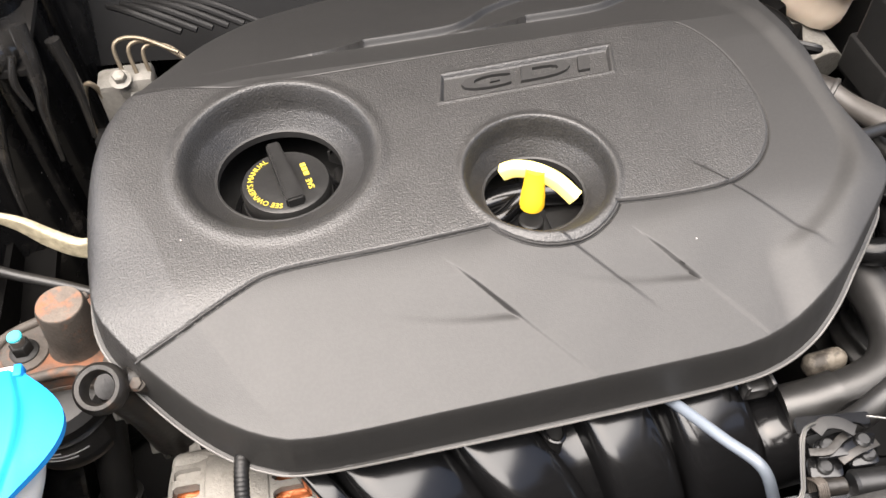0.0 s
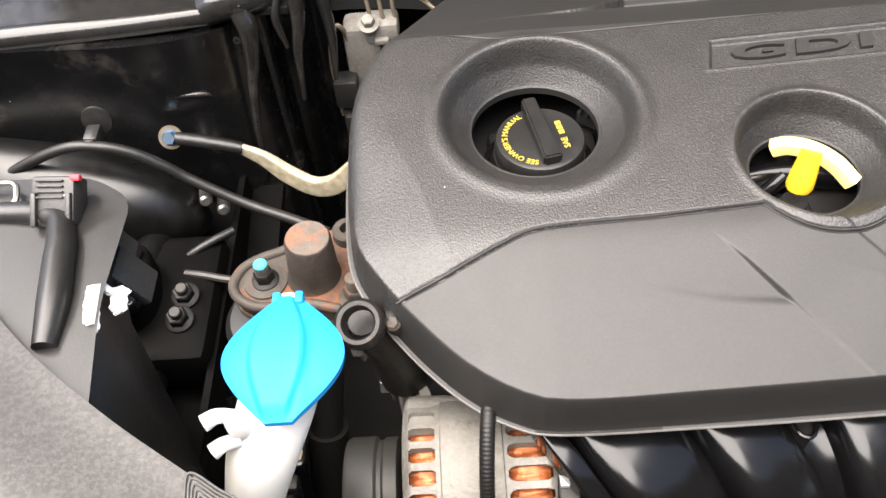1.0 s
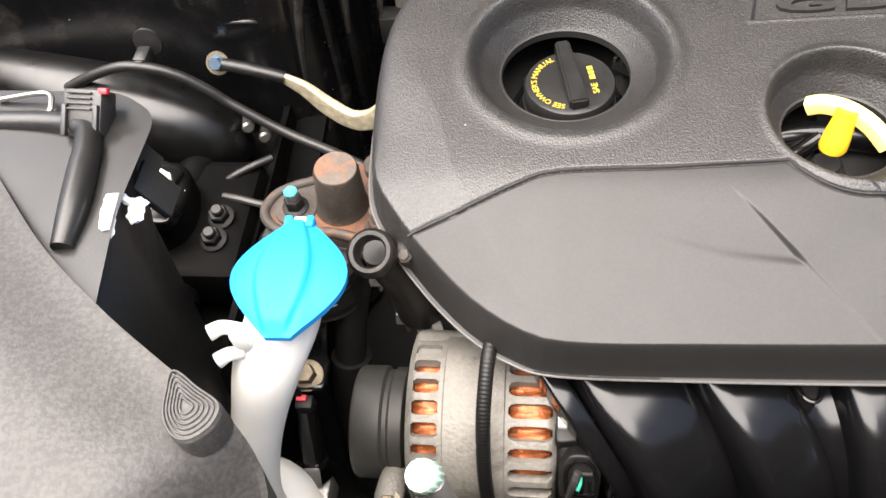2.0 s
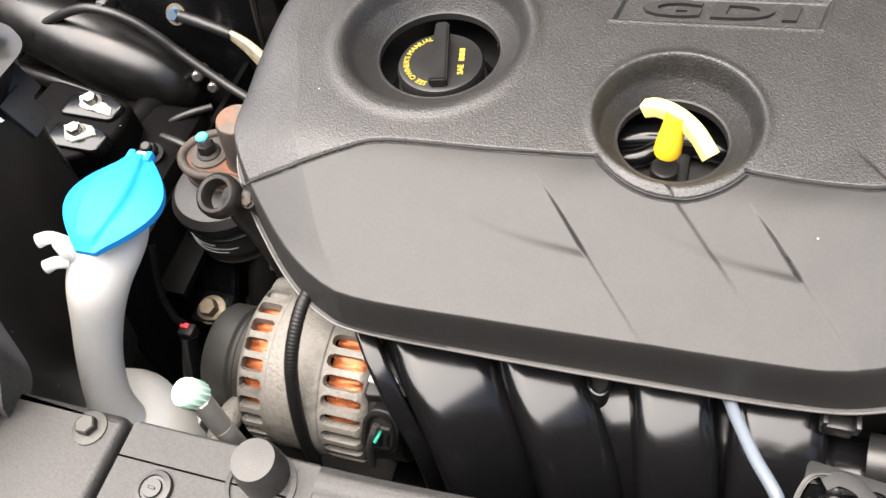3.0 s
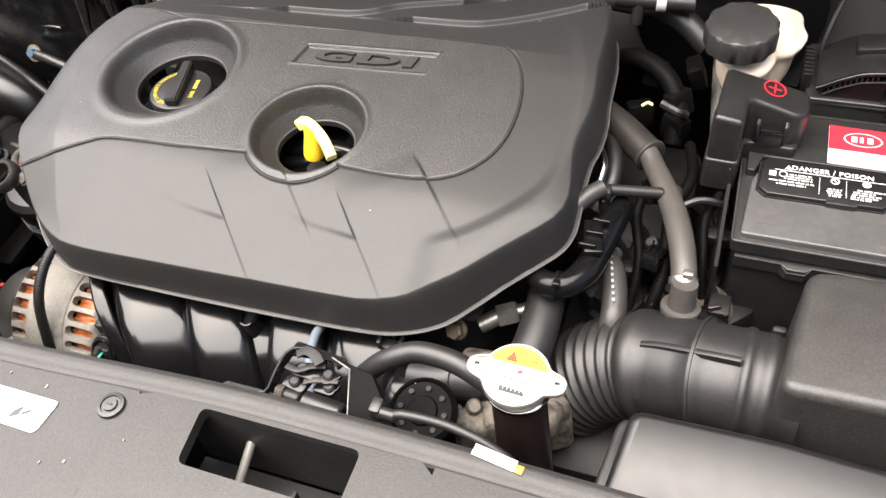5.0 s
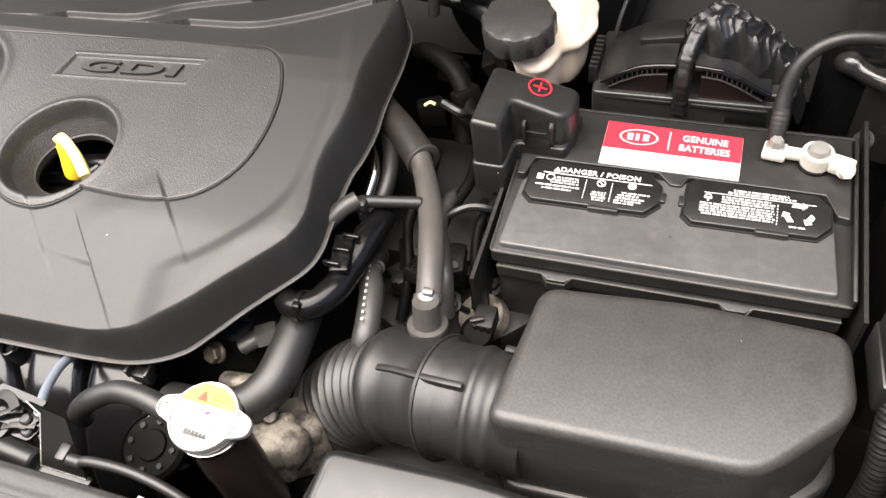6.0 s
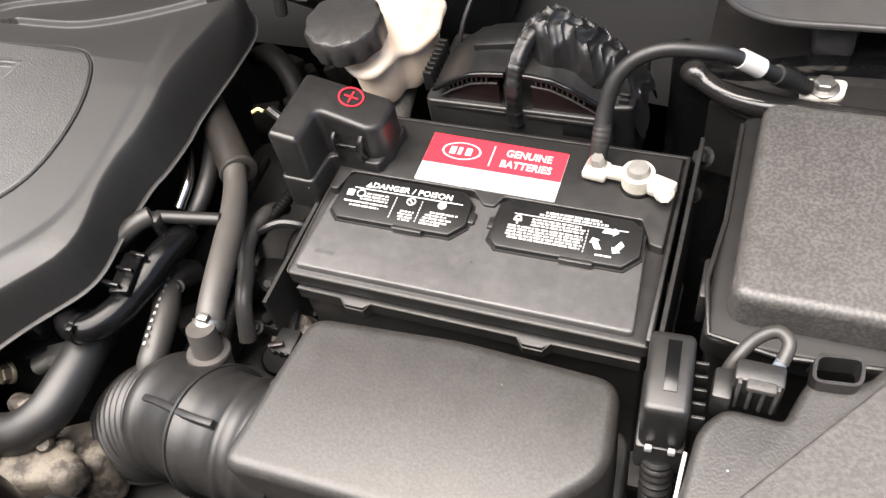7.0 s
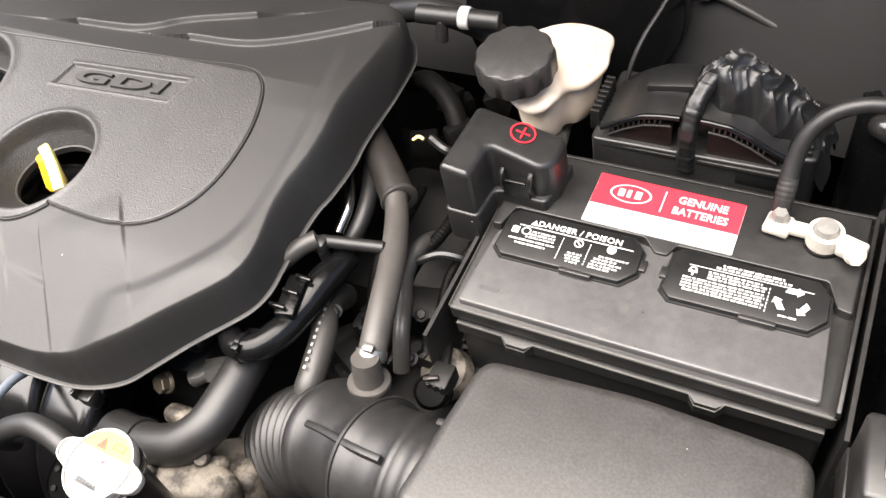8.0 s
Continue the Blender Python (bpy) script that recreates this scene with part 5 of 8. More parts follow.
def strip(u, v):
    x = 0.004 + 0.606 * u
    prof = [(0.0855, 0.9487), (0.0880, 0.9481), (0.0900, 0.9484), (0.0935, 0.9500), (0.0965, 0.9506), (0.101, 0.9505), (0.1045, 0.949), (0.106, 0.945), (0.106, 0.915)]
    q = v * (len(prof) - 1)
    i = min(int(q), len(prof) - 2)
    y = prof[i][0] + (prof[i + 1][0] - prof[i][0]) * (q - i)
    z = prof[i][1] + (prof[i + 1][1] - prof[i][1]) * (q - i)
    return (x, y + rear_edge(x) - 0.0865, z)


part("rear_rib", sheet(strip, 60, 24, thick=0.004), M["panel"], panel)
b = skinned(lambda u, v: (-0.101 + 0.105 * u, 0.0855 + 0.0185 * v, panel_z(0, 0.09)), 8, 2, 0.01)
box((-0.049, 0.104, 0.928), (0.104, 0.004, 0.038), 0.0015, bm=b)
part("tab", b, M["panel"], panel)
# latch well
x0, x1, y0, y1 = HOLE
part("well_wall", box(((x0 + x1) / 2, y1 + 0.0015, 0.905), (x1 - x0 + 0.05, 0.003, 0.075), 0.001), M["plastic"], panel)
part("well_floor", flat(x0 - 0.03, x1 + 0.03, -0.02, y1, 0.862, 0.004), M["dark"], panel)
b = bmesh.new()
for px_, py_ in ((0.137, 0.0775), (-0.074, 0.074)):
    z = panel_z(px_, py_)
    part("push_clip", join(lathe([(0.0088, 0), (0.0098, 0.0010), (0.0092, 0.0022), (0.0068, 0.0026), (0.0064, 0.0016), (0.0050, 0.0016), (0.0046, 0.0030), (0.0, 0.0032)], (px_, py_, z), n=32),
                           box((px_, py_, z + 0.0036), (0.004, 0.0012, 0.001), 0.0003)), M["plastic"], panel, "black push clip")
part("sticker", prism(rounded([(0.0225, 0.0700), (0.020, 0.0665), (0.0170, 0.0465), (0.0955, 0.0450), (0.0980, 0.0480), (0.1000, 0.0700)], 0.003, 3), 0.9492, 0.9500), M["label_white"], panel, "sun-bleached white warning sticker")
b = bars([(0.028, 0.052, 0.014), (0.028, 0.0495, 0.012), (0.028, 0.047, 0.014)], 0.0012)
part("sticker_print", join(bmesh.new(), b, Matrix.Translation((0, 0, 0.9501))), M["orange"], panel, "faded warning print")
part("warning_triangle", prism([(0.0285, 0.0585), (0.0395, 0.0585), (0.0345, 0.0672)], 0.9501, 0.9504), M["orange"], panel, "faded orange triangle")
many("pictogram", [prism(rounded(o, 0.0008), 0.9501, 0.9504) for o in ([(0.072, 0.0505), (0.0775, 0.0535), (0.0785, 0.0605), (0.0755, 0.0590), (0.0725, 0.0550)], [(0.080, 0.0540), (0.0850, 0.0580), (0.0845, 0.0600), (0.0795, 0.0560)])], M["black_ink"], panel, "dark pictogram")
part("ghost_print", join(bmesh.new(), bars([(0.053, 0.060, 0.006), (0.053, 0.0575, 0.008)], 0.0016), Matrix.Translation((0, 0, 0.9501))), M["ghost"], panel, "bleached print")

many("scuff", [blot([(-a, -c), (a, -c), (a, c), (-a, c)], (x, y, 0.9486), (1, 0, 0), (0, 1, 0), (0, 0, 1), a * 0.35, 40 + i)
               for i, (x, y, a, c) in enumerate(((0.083, 0.078, 0.0006, 0.0014), (0.130, 0.034, 0.0007, 0.0011), (0.114, 0.029, 0.0004, 0.0011), (0.050, 0.081, 0.0004, 0.0010), (0.160, 0.058, 0.0004, 0.0006)))], M["alloy"], panel, "small pale scuff")
part("edge_label", box((0.393, 0.1105, 0.9515), (0.028, 0.0075, 0.0012), 0.0003, Matrix.Rotation(radians(-9), 4, "Z")), M["label_white"], panel, "white paper strip")
part("edge_label", box((0.409, 0.1070, 0.9516), (0.005, 0.0050, 0.0010), 0.0002, Matrix.Rotation(radians(-9), 4, "Z")), M["label_yellow"], panel, "yellow end of the strip")

stop = thing("hood_bump_stop", "black rubber hood bump stop in its ring", "bump stop", (-0.022, 0.094, 0.94))
part("post", lathe([(0.0128, 0), (0.0124, 0.008), (0.0126, 0.012), (0.0118, 0.020), (0.0106, 0.0245), (0.0, 0.0252)], (-0.022, 0.094, 0.945), n=36), M["rubber_grey"], stop)
part("ring", lathe([(0.015, 0), (0.0175, 0.0), (0.018, 0.0025), (0.0155, 0.003)], (-0.022, 0.0885, 0.9475), n=40, ring=True), M["panel"], stop)

# side piece of the panel, with its bolt
side = thing("side_panel", "dusty black plastic side panel bolted beside the radiator cover", "trim panel", (-0.15, 0.05, 0.92))
b = prism(rounded([(-0.104, 0.1055), (-0.175, 0.1055), (-0.235, 0.110), (-0.235, -0.10), (-0.1045, -0.10)], [0.006, 0.004, 0.004, 0.01, 0.01], 4), 0.905, 0.952, 0.005)
part("plate", b, M["panel"], side)
part("bolt", hex_bolt((-0.1215, 0.0945, 0.952), (0, 0, 1), 0.0055, 0.005, 1.7), M["olive"], side, "dark grey bolt")


# ---- lamp housings at both front corners ----
lamp = thing("headlamp_housing", "black plastic headlamp housing with a grey wiring plug", "headlamp", (0.92, 0.25, 0.80), "headlamp housings")
body = rounded([(0.8125, 0.306), (0.824, 0.319), (0.852, 0.3185), (0.857, 0.334), (0.862, 0.346), (0.888, 0.349), (0.905, 0.372), (1.05, 0.42), (1.05, 0.05), (0.775, 0.05), (0.807, 0.25)], [0.008, 0.006, 0.003, 0.004, 0.006, 0.006, 0.01, 0.01, 0.01, 0.01, 0.02], 4)
part("housing", prism(body, 0.80, lambda x, y: 0.950 - 0.05 * (0.33 - y), 0.005, 4), M["plastic_rough"], lamp)
outer = [(0.8340, 0.270), (0.9030, 0.357), (1.05, 0.40), (1.05, 0.05), (0.66, 0.05)]
part("outer_panel", prism(rounded(outer, [0.002, 0.004, 0.01, 0.01, 0.01], 3), 0.90, lambda x, y: 0.9555 - 0.05 * (0.33 - y), 0.0016), M["shell"], lamp, "lighter grained outer panel")
slot = rounded([(0.8615, 0.3380), (0.8835, 0.3405), (0.8845, 0.3560), (0.8625, 0.3535)], 0.005, 4)
part("eyelet", tube([(x, y, 0.955) for x, y in slot + slot[:1]], 0.0009, steps=1, shape=[(-1, -11), (1, -11), (1, 5), (-1, 5)]), M["plastic"], lamp, "thin moulded eyelet rim")
plug = part("plug", box((0.8365, 0.3315, 0.953), (0.024, 0.013, 0.030), 0.002), M["plastic"], lamp, "black wiring plug")
many("rib", [box((0.8275 + i * 0.0060, 0.3240, 0.956), (0.0020, 0.0035, 0.026), 0.0005) for i in range(4)], M["shell"], plug)
part("lock", box((0.8375, 0.3225, 0.969), (0.014, 0.006, 0.004), 0.001), M["shell"], plug)
part("shoulder", box((0.8205, 0.3270, 0.947), (0.010, 0.018, 0.022), 0.002), M["plastic"], plug)
part("plug_wire", tube([(0.846, 0.342, 0.962), (0.848, 0.352, 0.9665), (0.842, 0.358, 0.966), (0.832, 0.354, 0.960), (0.823, 0.342, 0.950), (0.819, 0.332, 0.93)], 0.0036, 12), M["rubber_grey"], lamp, "grey taped wire")
part("wire_end", rod((0.8435, 0.338, 0.957), (0.8465, 0.344, 0.964), 0.0032), M["blue_hose"], lamp)

lamp2 = thing("headlamp_housing", "black plastic headlamp housing with white paint marks", "headlamp", (-0.41, 0.25, 0.80), "headlamp housings")
b = bmesh.new()
lower = rounded([(-0.262, 0.10), (-0.282, 0.235), (-0.330, 0.318), (-0.36, 0.335), (-0.55, 0.34), (-0.55, 0.0), (-0.255, 0.0)], 0.012, 4)
upper = rounded([(-0.254, 0.10), (-0.2735, 0.235), (-0.284, 0.312), (-0.312, 0.330), (-0.55, 0.335), (-0.55, 0.0), (-0.255, 0.0)], 0.012, 4)
loops = []
for z, k in ((0.72, 0.0), (0.90, 0.35), (0.990, 0.95), (0.998, 1.06), (1.002, 1.30)):
    loops.append([b.verts.new((p[0] + (q[0] - p[0]) * k, p[1] + (q[1] - p[1]) * k, z)) for p, q in zip(lower, upper)])
for l0, l1 in zip(loops, loops[1:]):
    for j in range(len(l0)):
        b.faces.new((l0[j - 1], l0[j], l1[j], l1[j - 1]))
b.faces.new(loops[-1])
part("housing", b, M["housing"], lamp2)
hm = Matrix.Translation((-0.306, 0.305, 1.008)) @ Matrix.Rotation(radians(-4), 4, "Z") @ Matrix.Rotation(radians(38), 4, "X")
plug = part("plug", join(bmesh.new(), box((0, 0, 0), (0.024, 0.026, 0.016), 0.002), hm), M["plastic_rough"], lamp2, "grey-black wiring plug")
many("rib", [join(bmesh.new(), box((-0.001, 0.0105 - 0.0030 * i, 0.0088), (0.0150, 0.0012, 0.0020), 0.0004), hm) for i in range(4)], M["plastic_rough"], plug)
many("rail", [join(bmesh.new(), box((x, -0.005, 0.0085), (0.0030, 0.018, 0.004), 0.0008), hm) for x in (-0.0095, 0.0095)], M["plastic_rough"], plug)
part("slot", join(bmesh.new(), box((-0.001, -0.0070, 0.0083), (0.004, 0.003, 0.001), 0.0002), hm), M["dark"], plug)
part("plug_lock", join(bmesh.new(), box((0.0120, 0.0120, 0.006), (0.0055, 0.0035, 0.004), 0.0008), hm), M["red_ink"], lamp2, "red locking tab")
part("bail", tube([(-0.37, 0.320, 1.004), (-0.345, 0.321, 1.008), (-0.3365, 0.3205, 1.008), (-0.3335, 0.316, 1.007), (-0.3345, 0.308, 1.005), (-0.350, 0.308, 1.003), (-0.37, 0.308, 1.002)], 0.0017, 8), M["steel"], lamp2, "bright wire bail")
part("shoulder", tube([(-0.40, 0.306, 1.000), (-0.335, 0.303, 1.003), (-0.308, 0.296, 1.005), (-0.300, 0.282, 1.006), (-0.2965, 0.262, 1.006), (-0.2935, 0.240, 1.005), (-0.292, 0.215, 1.003)], [0.006, 0.0065, 0.0070, 0.0075, 0.0080, 0.0080, 0.006], 16), M["plastic"], lamp2, "rounded shoulder of the housing")
many("fin", [join(bmesh.new(), box((0, 0, 0), (0.006, 0.022, 0.030), 0.0012), Matrix.Translation(p) @ Matrix.Rotation(radians(-25), 4, "Y")) for p in ((-0.286, 0.296, 0.980), (-0.277, 0.284, 0.966))], M["plastic_rough"], lamp2)


fu, fv, fn_ = Vector((-0.10, 0.99, 0.0)), Vector((-0.43, -0.04, 0.90)), Vector((0.90, 0.09, 0.43))
part("paint_mark", blot([(0.0103, 0.007), (0.0158, 0.0003), (0.0153, -0.0053), (0.0206, -0.0118), (0.0208, -0.0176), (0.0166, -0.0157), (0.0077, -0.0161), (0.0028, -0.0112), (0.0045, -0.0075), (0.0122, -0.0066),
                         (0.011, -0.0005), (-0.0014, 0.0005), (-0.0119, -0.0013), (-0.0148, 0.0005), (-0.0111, 0.0026), (-0.0103, 0.0064), (0.0005, 0.0075)], (-0.2725, 0.2385, 0.9995), fu, fv, fn_, 0.0005, 3), M["white_paint"], lamp2, "ragged white paint mark")
# front corner shell
shell = thing("front_corner_shell", "grained dark grey plastic shell over the front corner", "trim shell", (-0.4, 0.05, 0.95))


def shell_surface(u, v):
    # u runs along the rim, v away from it towards the outside
    rim = SHELL_RIM[min(int(u * (len(SHELL_RIM) - 1)), len(SHELL_RIM) - 1)]
    nx, ny = -0.62, -0.78
    d = 0.40 * v * v + 0.02 * v
    z = rim[2] + (0.010 * smooth(0.0, 0.05, d) - 0.07 * smooth(0.06, 0.45, d))
    return (rim[0] + nx * d, rim[1] + ny * d, z)


SHELL_RIM = spline([(-0.42, 0.335, 0.985), (-0.35, 0.262, 1.006), (-0.296, 0.206, 1.016), (-0.25, 0.168, 1.020), (-0.213, 0.142, 1.020), (-0.194, 0.130, 1.018), (-0.178, 0.119, 1.008), (-0.171, 0.108, 0.985), (-0.170, 0.09, 0.962)], 10)
b = sheet(shell_surface, len(SHELL_RIM) - 1, 24, thick=0.004)
part("face", b, M["shell"], shell)
b = bmesh.new()
join(b, sheet(lambda u, v: (SHELL_RIM[int(u * 80)][0] - 0.003 * v, SHELL_RIM[int(u * 80)][1] - 0.002 * v, SHELL_RIM[int(u * 80)][2] + (0.945 - SHELL_RIM[int(u * 80)][2]) * v), 80, 4, thick=0.003))
part("edge", b, M["shell"], shell)
drop = spline([(-0.203, 0.139), (-0.1895, 0.131), (-0.178, 0.1235), (-0.179, 0.114), (-0.187, 0.107), (-0.195, 0.1085), (-0.2015, 0.117), (-0.2035, 0.128)], 6, closed=True)
part("emblem_pad", prism([tuple(p) for p in drop], 1.010, 1.0265, 0.002), M["shell"], shell, "raised teardrop pad")
mid = Vector((-0.193, 0.122))
many("ridge", [tube([(*(mid.lerp(Vector(p), s)), 1.0268) for p in drop + drop[:1]], 0.0006, 6, 1) for s in (0.92, 0.78, 0.64, 0.50, 0.36, 0.22)], M["shell"], shell)


# ---- hood latch ----
latch = thing("hood_latch", "black steel hood latch with springs and pivots", "hood latch", (0.25, 0.14, 0.88))
part("base_plate", prism(rounded([(0.182, 0.121), (0.220, 0.119), (0.320, 0.118), (0.322, 0.127), (0.220, 0.131), (0.184, 0.131)], 0.003), 0.9150, 0.9172), M["gloss"], latch)
left_run = [(0.184, 0.127, 0.9178), (0.200, 0.127, 0.9178), (0.217, 0.129, 0.9185), (0.2215, 0.142, 0.927), (0.226, 0.155, 0.934), (0.233, 0.160, 0.935), (0.244, 0.160, 0.935)]
ck = part("cheek", tube(left_run, 0.0012, steps=3, shape=[(-1, -5), (1, -5), (1, 0.6), (-1, 0.6)]), M["gloss"], latch, "black folded side plate")
part("pale_edge", tube([(x, y, z + 0.0008) for x, y, z in left_run], 0.0006, 6, 3), M["olive"], ck, "thin paler edge")
gusset = [Vector(p) for p in ((0.262, 0.157, 0.939), (0.278, 0.151, 0.940), (0.282, 0.126, 0.9175), (0.318, 0.125, 0.9175), (0.306, 0.138, 0.925), (0.292, 0.154, 0.934))]
gb = bmesh.new()
top_ = [gb.verts.new(p) for p in gusset]
low_ = [gb.verts.new(p + Vector((0.001, 0.0015, -0.0022))) for p in gusset]
gb.faces.new(top_)
gb.faces.new(list(reversed(low_)))
for q in range(6):
    gb.faces.new((top_[q - 1], top_[q], low_[q], low_[q - 1]))
ck = part("cheek", gb, M["apron"], latch, "black folded side plate")
part("pale_edge", tube([tuple(p) for p in gusset[:4]], 0.0007, 6, 1), M["steel"], ck, "thin bright edge")
part("rear_flange", prism(rounded([(0.226, 0.156), (0.260, 0.159), (0.266, 0.153), (0.270, 0.163), (0.228, 0.168)], 0.003), 0.929, 0.931), M["gloss"], latch)
part("top_link", tube([(0.234, 0.156, 0.934), (0.240, 0.159, 0.936), (0.248, 0.157, 0.936), (0.254, 0.152, 0.935)], 0.0022, 8, shape=rounded([(-1.6, -0.4), (1.6, -0.4), (1.6, 0.4), (-1.6, 0.4)], 0.2, 2)), M["dark"], latch)
claws = [prism(rounded(o, 0.003), z, z + 0.003, 0.0006) for o, z in (([(0.232, 0.144), (0.262, 0.142), (0.270, 0.152), (0.250, 0.157), (0.234, 0.154)], 0.924), ([(0.226, 0.137), (0.244, 0.134), (0.248, 0.146), (0.230, 0.149)], 0.918),
                                                           ([(0.250, 0.138), (0.266, 0.137), (0.270, 0.148), (0.254, 0.150)], 0.919))]
many("claw", claws, M["gloss"], latch)
many("rivet", [lathe([(0.004, 0), (0.0042, 0.002), (0.003, 0.0032)], p, (0, 0, 1), 16) for p in ((0.240, 0.150, 0.9265), (0.260, 0.149, 0.9265), (0.236, 0.141, 0.9205), (0.262, 0.143, 0.9215))], M["smooth_black"], latch)
many("lever", [tube(w, 0.0011, 8, 6, shape=rounded([(-2.0, -0.6), (2.0, -0.6), (2.0, 0.6), (-2.0, 0.6)], 0.3, 2)) for w in ([(0.228, 0.148, 0.9285), (0.238, 0.146, 0.930), (0.247, 0.151, 0.9305), (0.256, 0.154, 0.930)], [(0.244, 0.141, 0.925), (0.254, 0.144, 0.927), (0.268, 0.147, 0.926)])], M["cast_dark"], latch)
part("spring_drum", rod((0.247, 0.130, 0.917), (0.278, 0.127, 0.917), 0.0085, bevel=0.0015), M["smooth_black"], latch)
part("spacer", rod((0.231, 0.132, 0.917), (0.244, 0.131, 0.917), 0.0050), M["cast_dark"], latch, "brown worn spacer")
coil = [(0.226 + 0.0012 * i / 4, 0.132 + 0.0068 * math.cos(i * math.pi / 2), 0.917 + 0.0068 * math.sin(i * math.pi / 2)) for i in range(20)]
part("spring", tube(coil, 0.0007, 6, 3), M["rust_dark"], latch)
part("cable_end", join(join(rod((0.300, 0.132, 0.928), (0.318, 0.131, 0.929), 0.0042), box((0.303, 0.134, 0.928), (0.008, 0.012, 0.012), 0.002)), rod((0.303, 0.134, 0.915), (0.303, 0.134, 0.932), 0.004)), M["plastic"], latch)
solo("latch_cable", tube([(0.314, 0.131, 0.929), (0.325, 0.133, 0.931), (0.352, 0.1335, 0.930), (0.380, 0.130, 0.925), (0.402, 0.124, 0.915), (0.415, 0.115, 0.895)], 0.0034, 10), M["rubber"],
     "thin black release cable from the latch", "cable")
strut = thing("striker_rod", "bare steel rod in the latch opening", "rod", (0.22, 0.06, 0.88))
part("rod", rod((0.2235, 0.101, 0.916), (0.2185, 0.066, 0.890), 0.0032), M["alu"], strut)
part("nut", hex_bolt((0.2235, 0.1010, 0.916), (0, 0.3, 1), 0.0030, 0.003), M["rust_dark"], strut)
b = box((0.262, 0.060, 0.885), (0.004, 0.03, 0.03), 0.001)
hex_bolt((0.262, 0.058, 0.892), (0, 0, 1), 0.004, bm=b)
solo("well_bracket", b, M["dark"], "small dark bracket in the latch opening", "bracket")

# ---- radiator filler and hoses ----
fill = thing("radiator_filler", "radiator filler neck with a silver cap and yellow label", "radiator filler", (0.39, 0.17, 0.80))
capm = Matrix.Translation((0.388, 0.175, 0.9405)) @ Matrix.Rotation(radians(-2), 4, "Z") @ Matrix.Rotation(radians(4), 4, "X")
rad = part("cap", join(bmesh.new(), lathe([(0.0215, -0.007), (0.0232, -0.005), (0.0236, 0.0), (0.0228, 0.0022), (0.0218, 0.0022), (0.0212, 0.0012), (0.0, 0.0013)], n=48), capm), M["alu"], fill, "silver pressure cap")
for sx in (-1, 1):
    arc = [sx * (-0.75 + 1.5 * k / 30) + (0 if sx > 0 else math.pi) for k in range(31)]
    outline = [((0.0226 + 0.0112 * math.exp(-(abs(-0.75 + 1.5 * k / 30) / 0.30) ** 3)) * math.cos(a), (0.0226 + 0.0112 * math.exp(-(abs(-0.75 + 1.5 * k / 30) / 0.30) ** 3)) * math.sin(a)) for k, a in enumerate(arc)]
    ear = prism(outline + [(sx * 0.012, outline[-1][1] * 0.8), (sx * 0.012, outline[0][1] * 0.8)], -0.0022, 0.0012, 0.0006)
    lug = part("ear", join(bmesh.new(), join(ear, tube([(x * 0.975, y * 0.975, 0.0013) for x, y in outline], 0.0010, 6, 2)), capm), M["alu"], rad)
    part("slot", join(bmesh.new(), box((sx * 0.0275, 0, 0.0014), (0.0034, 0.0048, 0.0006), 0.0003), capm), M["chrome"], lug, "small raised bright tab")


def disc_cut(r, lo, hi, z, n=40):
    """A flat piece of a disc between two heights."""
    a0, a1 = math.asin(max(-1, min(1, lo / r))), math.asin(max(-1, min(1, hi / r)))
    pts = [(r * math.cos(a), r * math.sin(a)) for a in np.linspace(a0, a1, n)] + [(-r * math.cos(a), r * math.sin(a)) for a in np.linspace(a1, a0, n)]
    return prism(pts, z, z + 0.0003)


part("label_lower", join(bmesh.new(), disc_cut(0.0208, -0.0207, 0.0070, 0.0014), capm), M["label_white"], rad, "white lower label")
part("label_upper", join(bmesh.new(), disc_cut(0.0208, 0.0072, 0.0207, 0.0014), capm), M["label_yellow"], rad, "yellow upper label")
part("warning_triangle", join(bmesh.new(), prism([(-0.0100, 0.0088), (-0.0016, 0.0088), (-0.0058, 0.0166)], 0.0018, 0.0021), capm), M["brown_ink"], rad, "dark orange triangle")
b = box((-0.0058, 0.0118, 0.0022), (0.0008, 0.0034, 0.0002), 0)
box((0.0065, 0.0118, 0.0019), (0.0085, 0.0009, 0.0004), 0, bm=b)
box((0.0065, 0.0154, 0.0019), (0.0075, 0.0007, 0.0004), 0, bm=b)
box((0.0025, 0.0136, 0.0019), (0.0008, 0.0036, 0.0004), 0, bm=b)
box((0.0104, 0.0136, 0.0019), (0.0008, 0.0036, 0.0004), 0, bm=b)
part("pictogram", join(bmesh.new(), b, capm), M["brown_ink"], rad)
part("arrow", join(bmesh.new(), prism([(0.000, 0.0008), (0.003, 0.0012), (0.0045, 0.004), (0.001, 0.0035)], 0.0017, 0.0020), capm), M["red_ink"], rad)
b = bars([(-0.008 + 0.0028 * i, -0.0112 - 0.0002 * i, 0.0024) for i in range(6)], 0.0026)
bars([(-0.008, -0.0132, 0.017)], 0.0016, bm=b)
bars([(-0.009, -0.0035, 0.004), (-0.0045, -0.0035, 0.007), (0.003, -0.0038, 0.006), (0.0, -0.0012, 0.003)], 0.0008, bm=b)
part("print", join(bmesh.new(), b, capm @ Matrix.Translation((0, 0, 0.0017))), M["black_ink"], rad)
part("neck", rod((0.394, 0.166, 0.82), (0.389, 0.174, 0.930), 0.0200, 0.0190), M["dark_red"], fill)
part("seat", lathe([(0.0195, 0), (0.0225, 0.001), (0.0225, 0.004), (0.0195, 0.005)], (0.389, 0.1745, 0.926), (0, 0.06, 1), 36, ring=True), M["chrome"], fill)
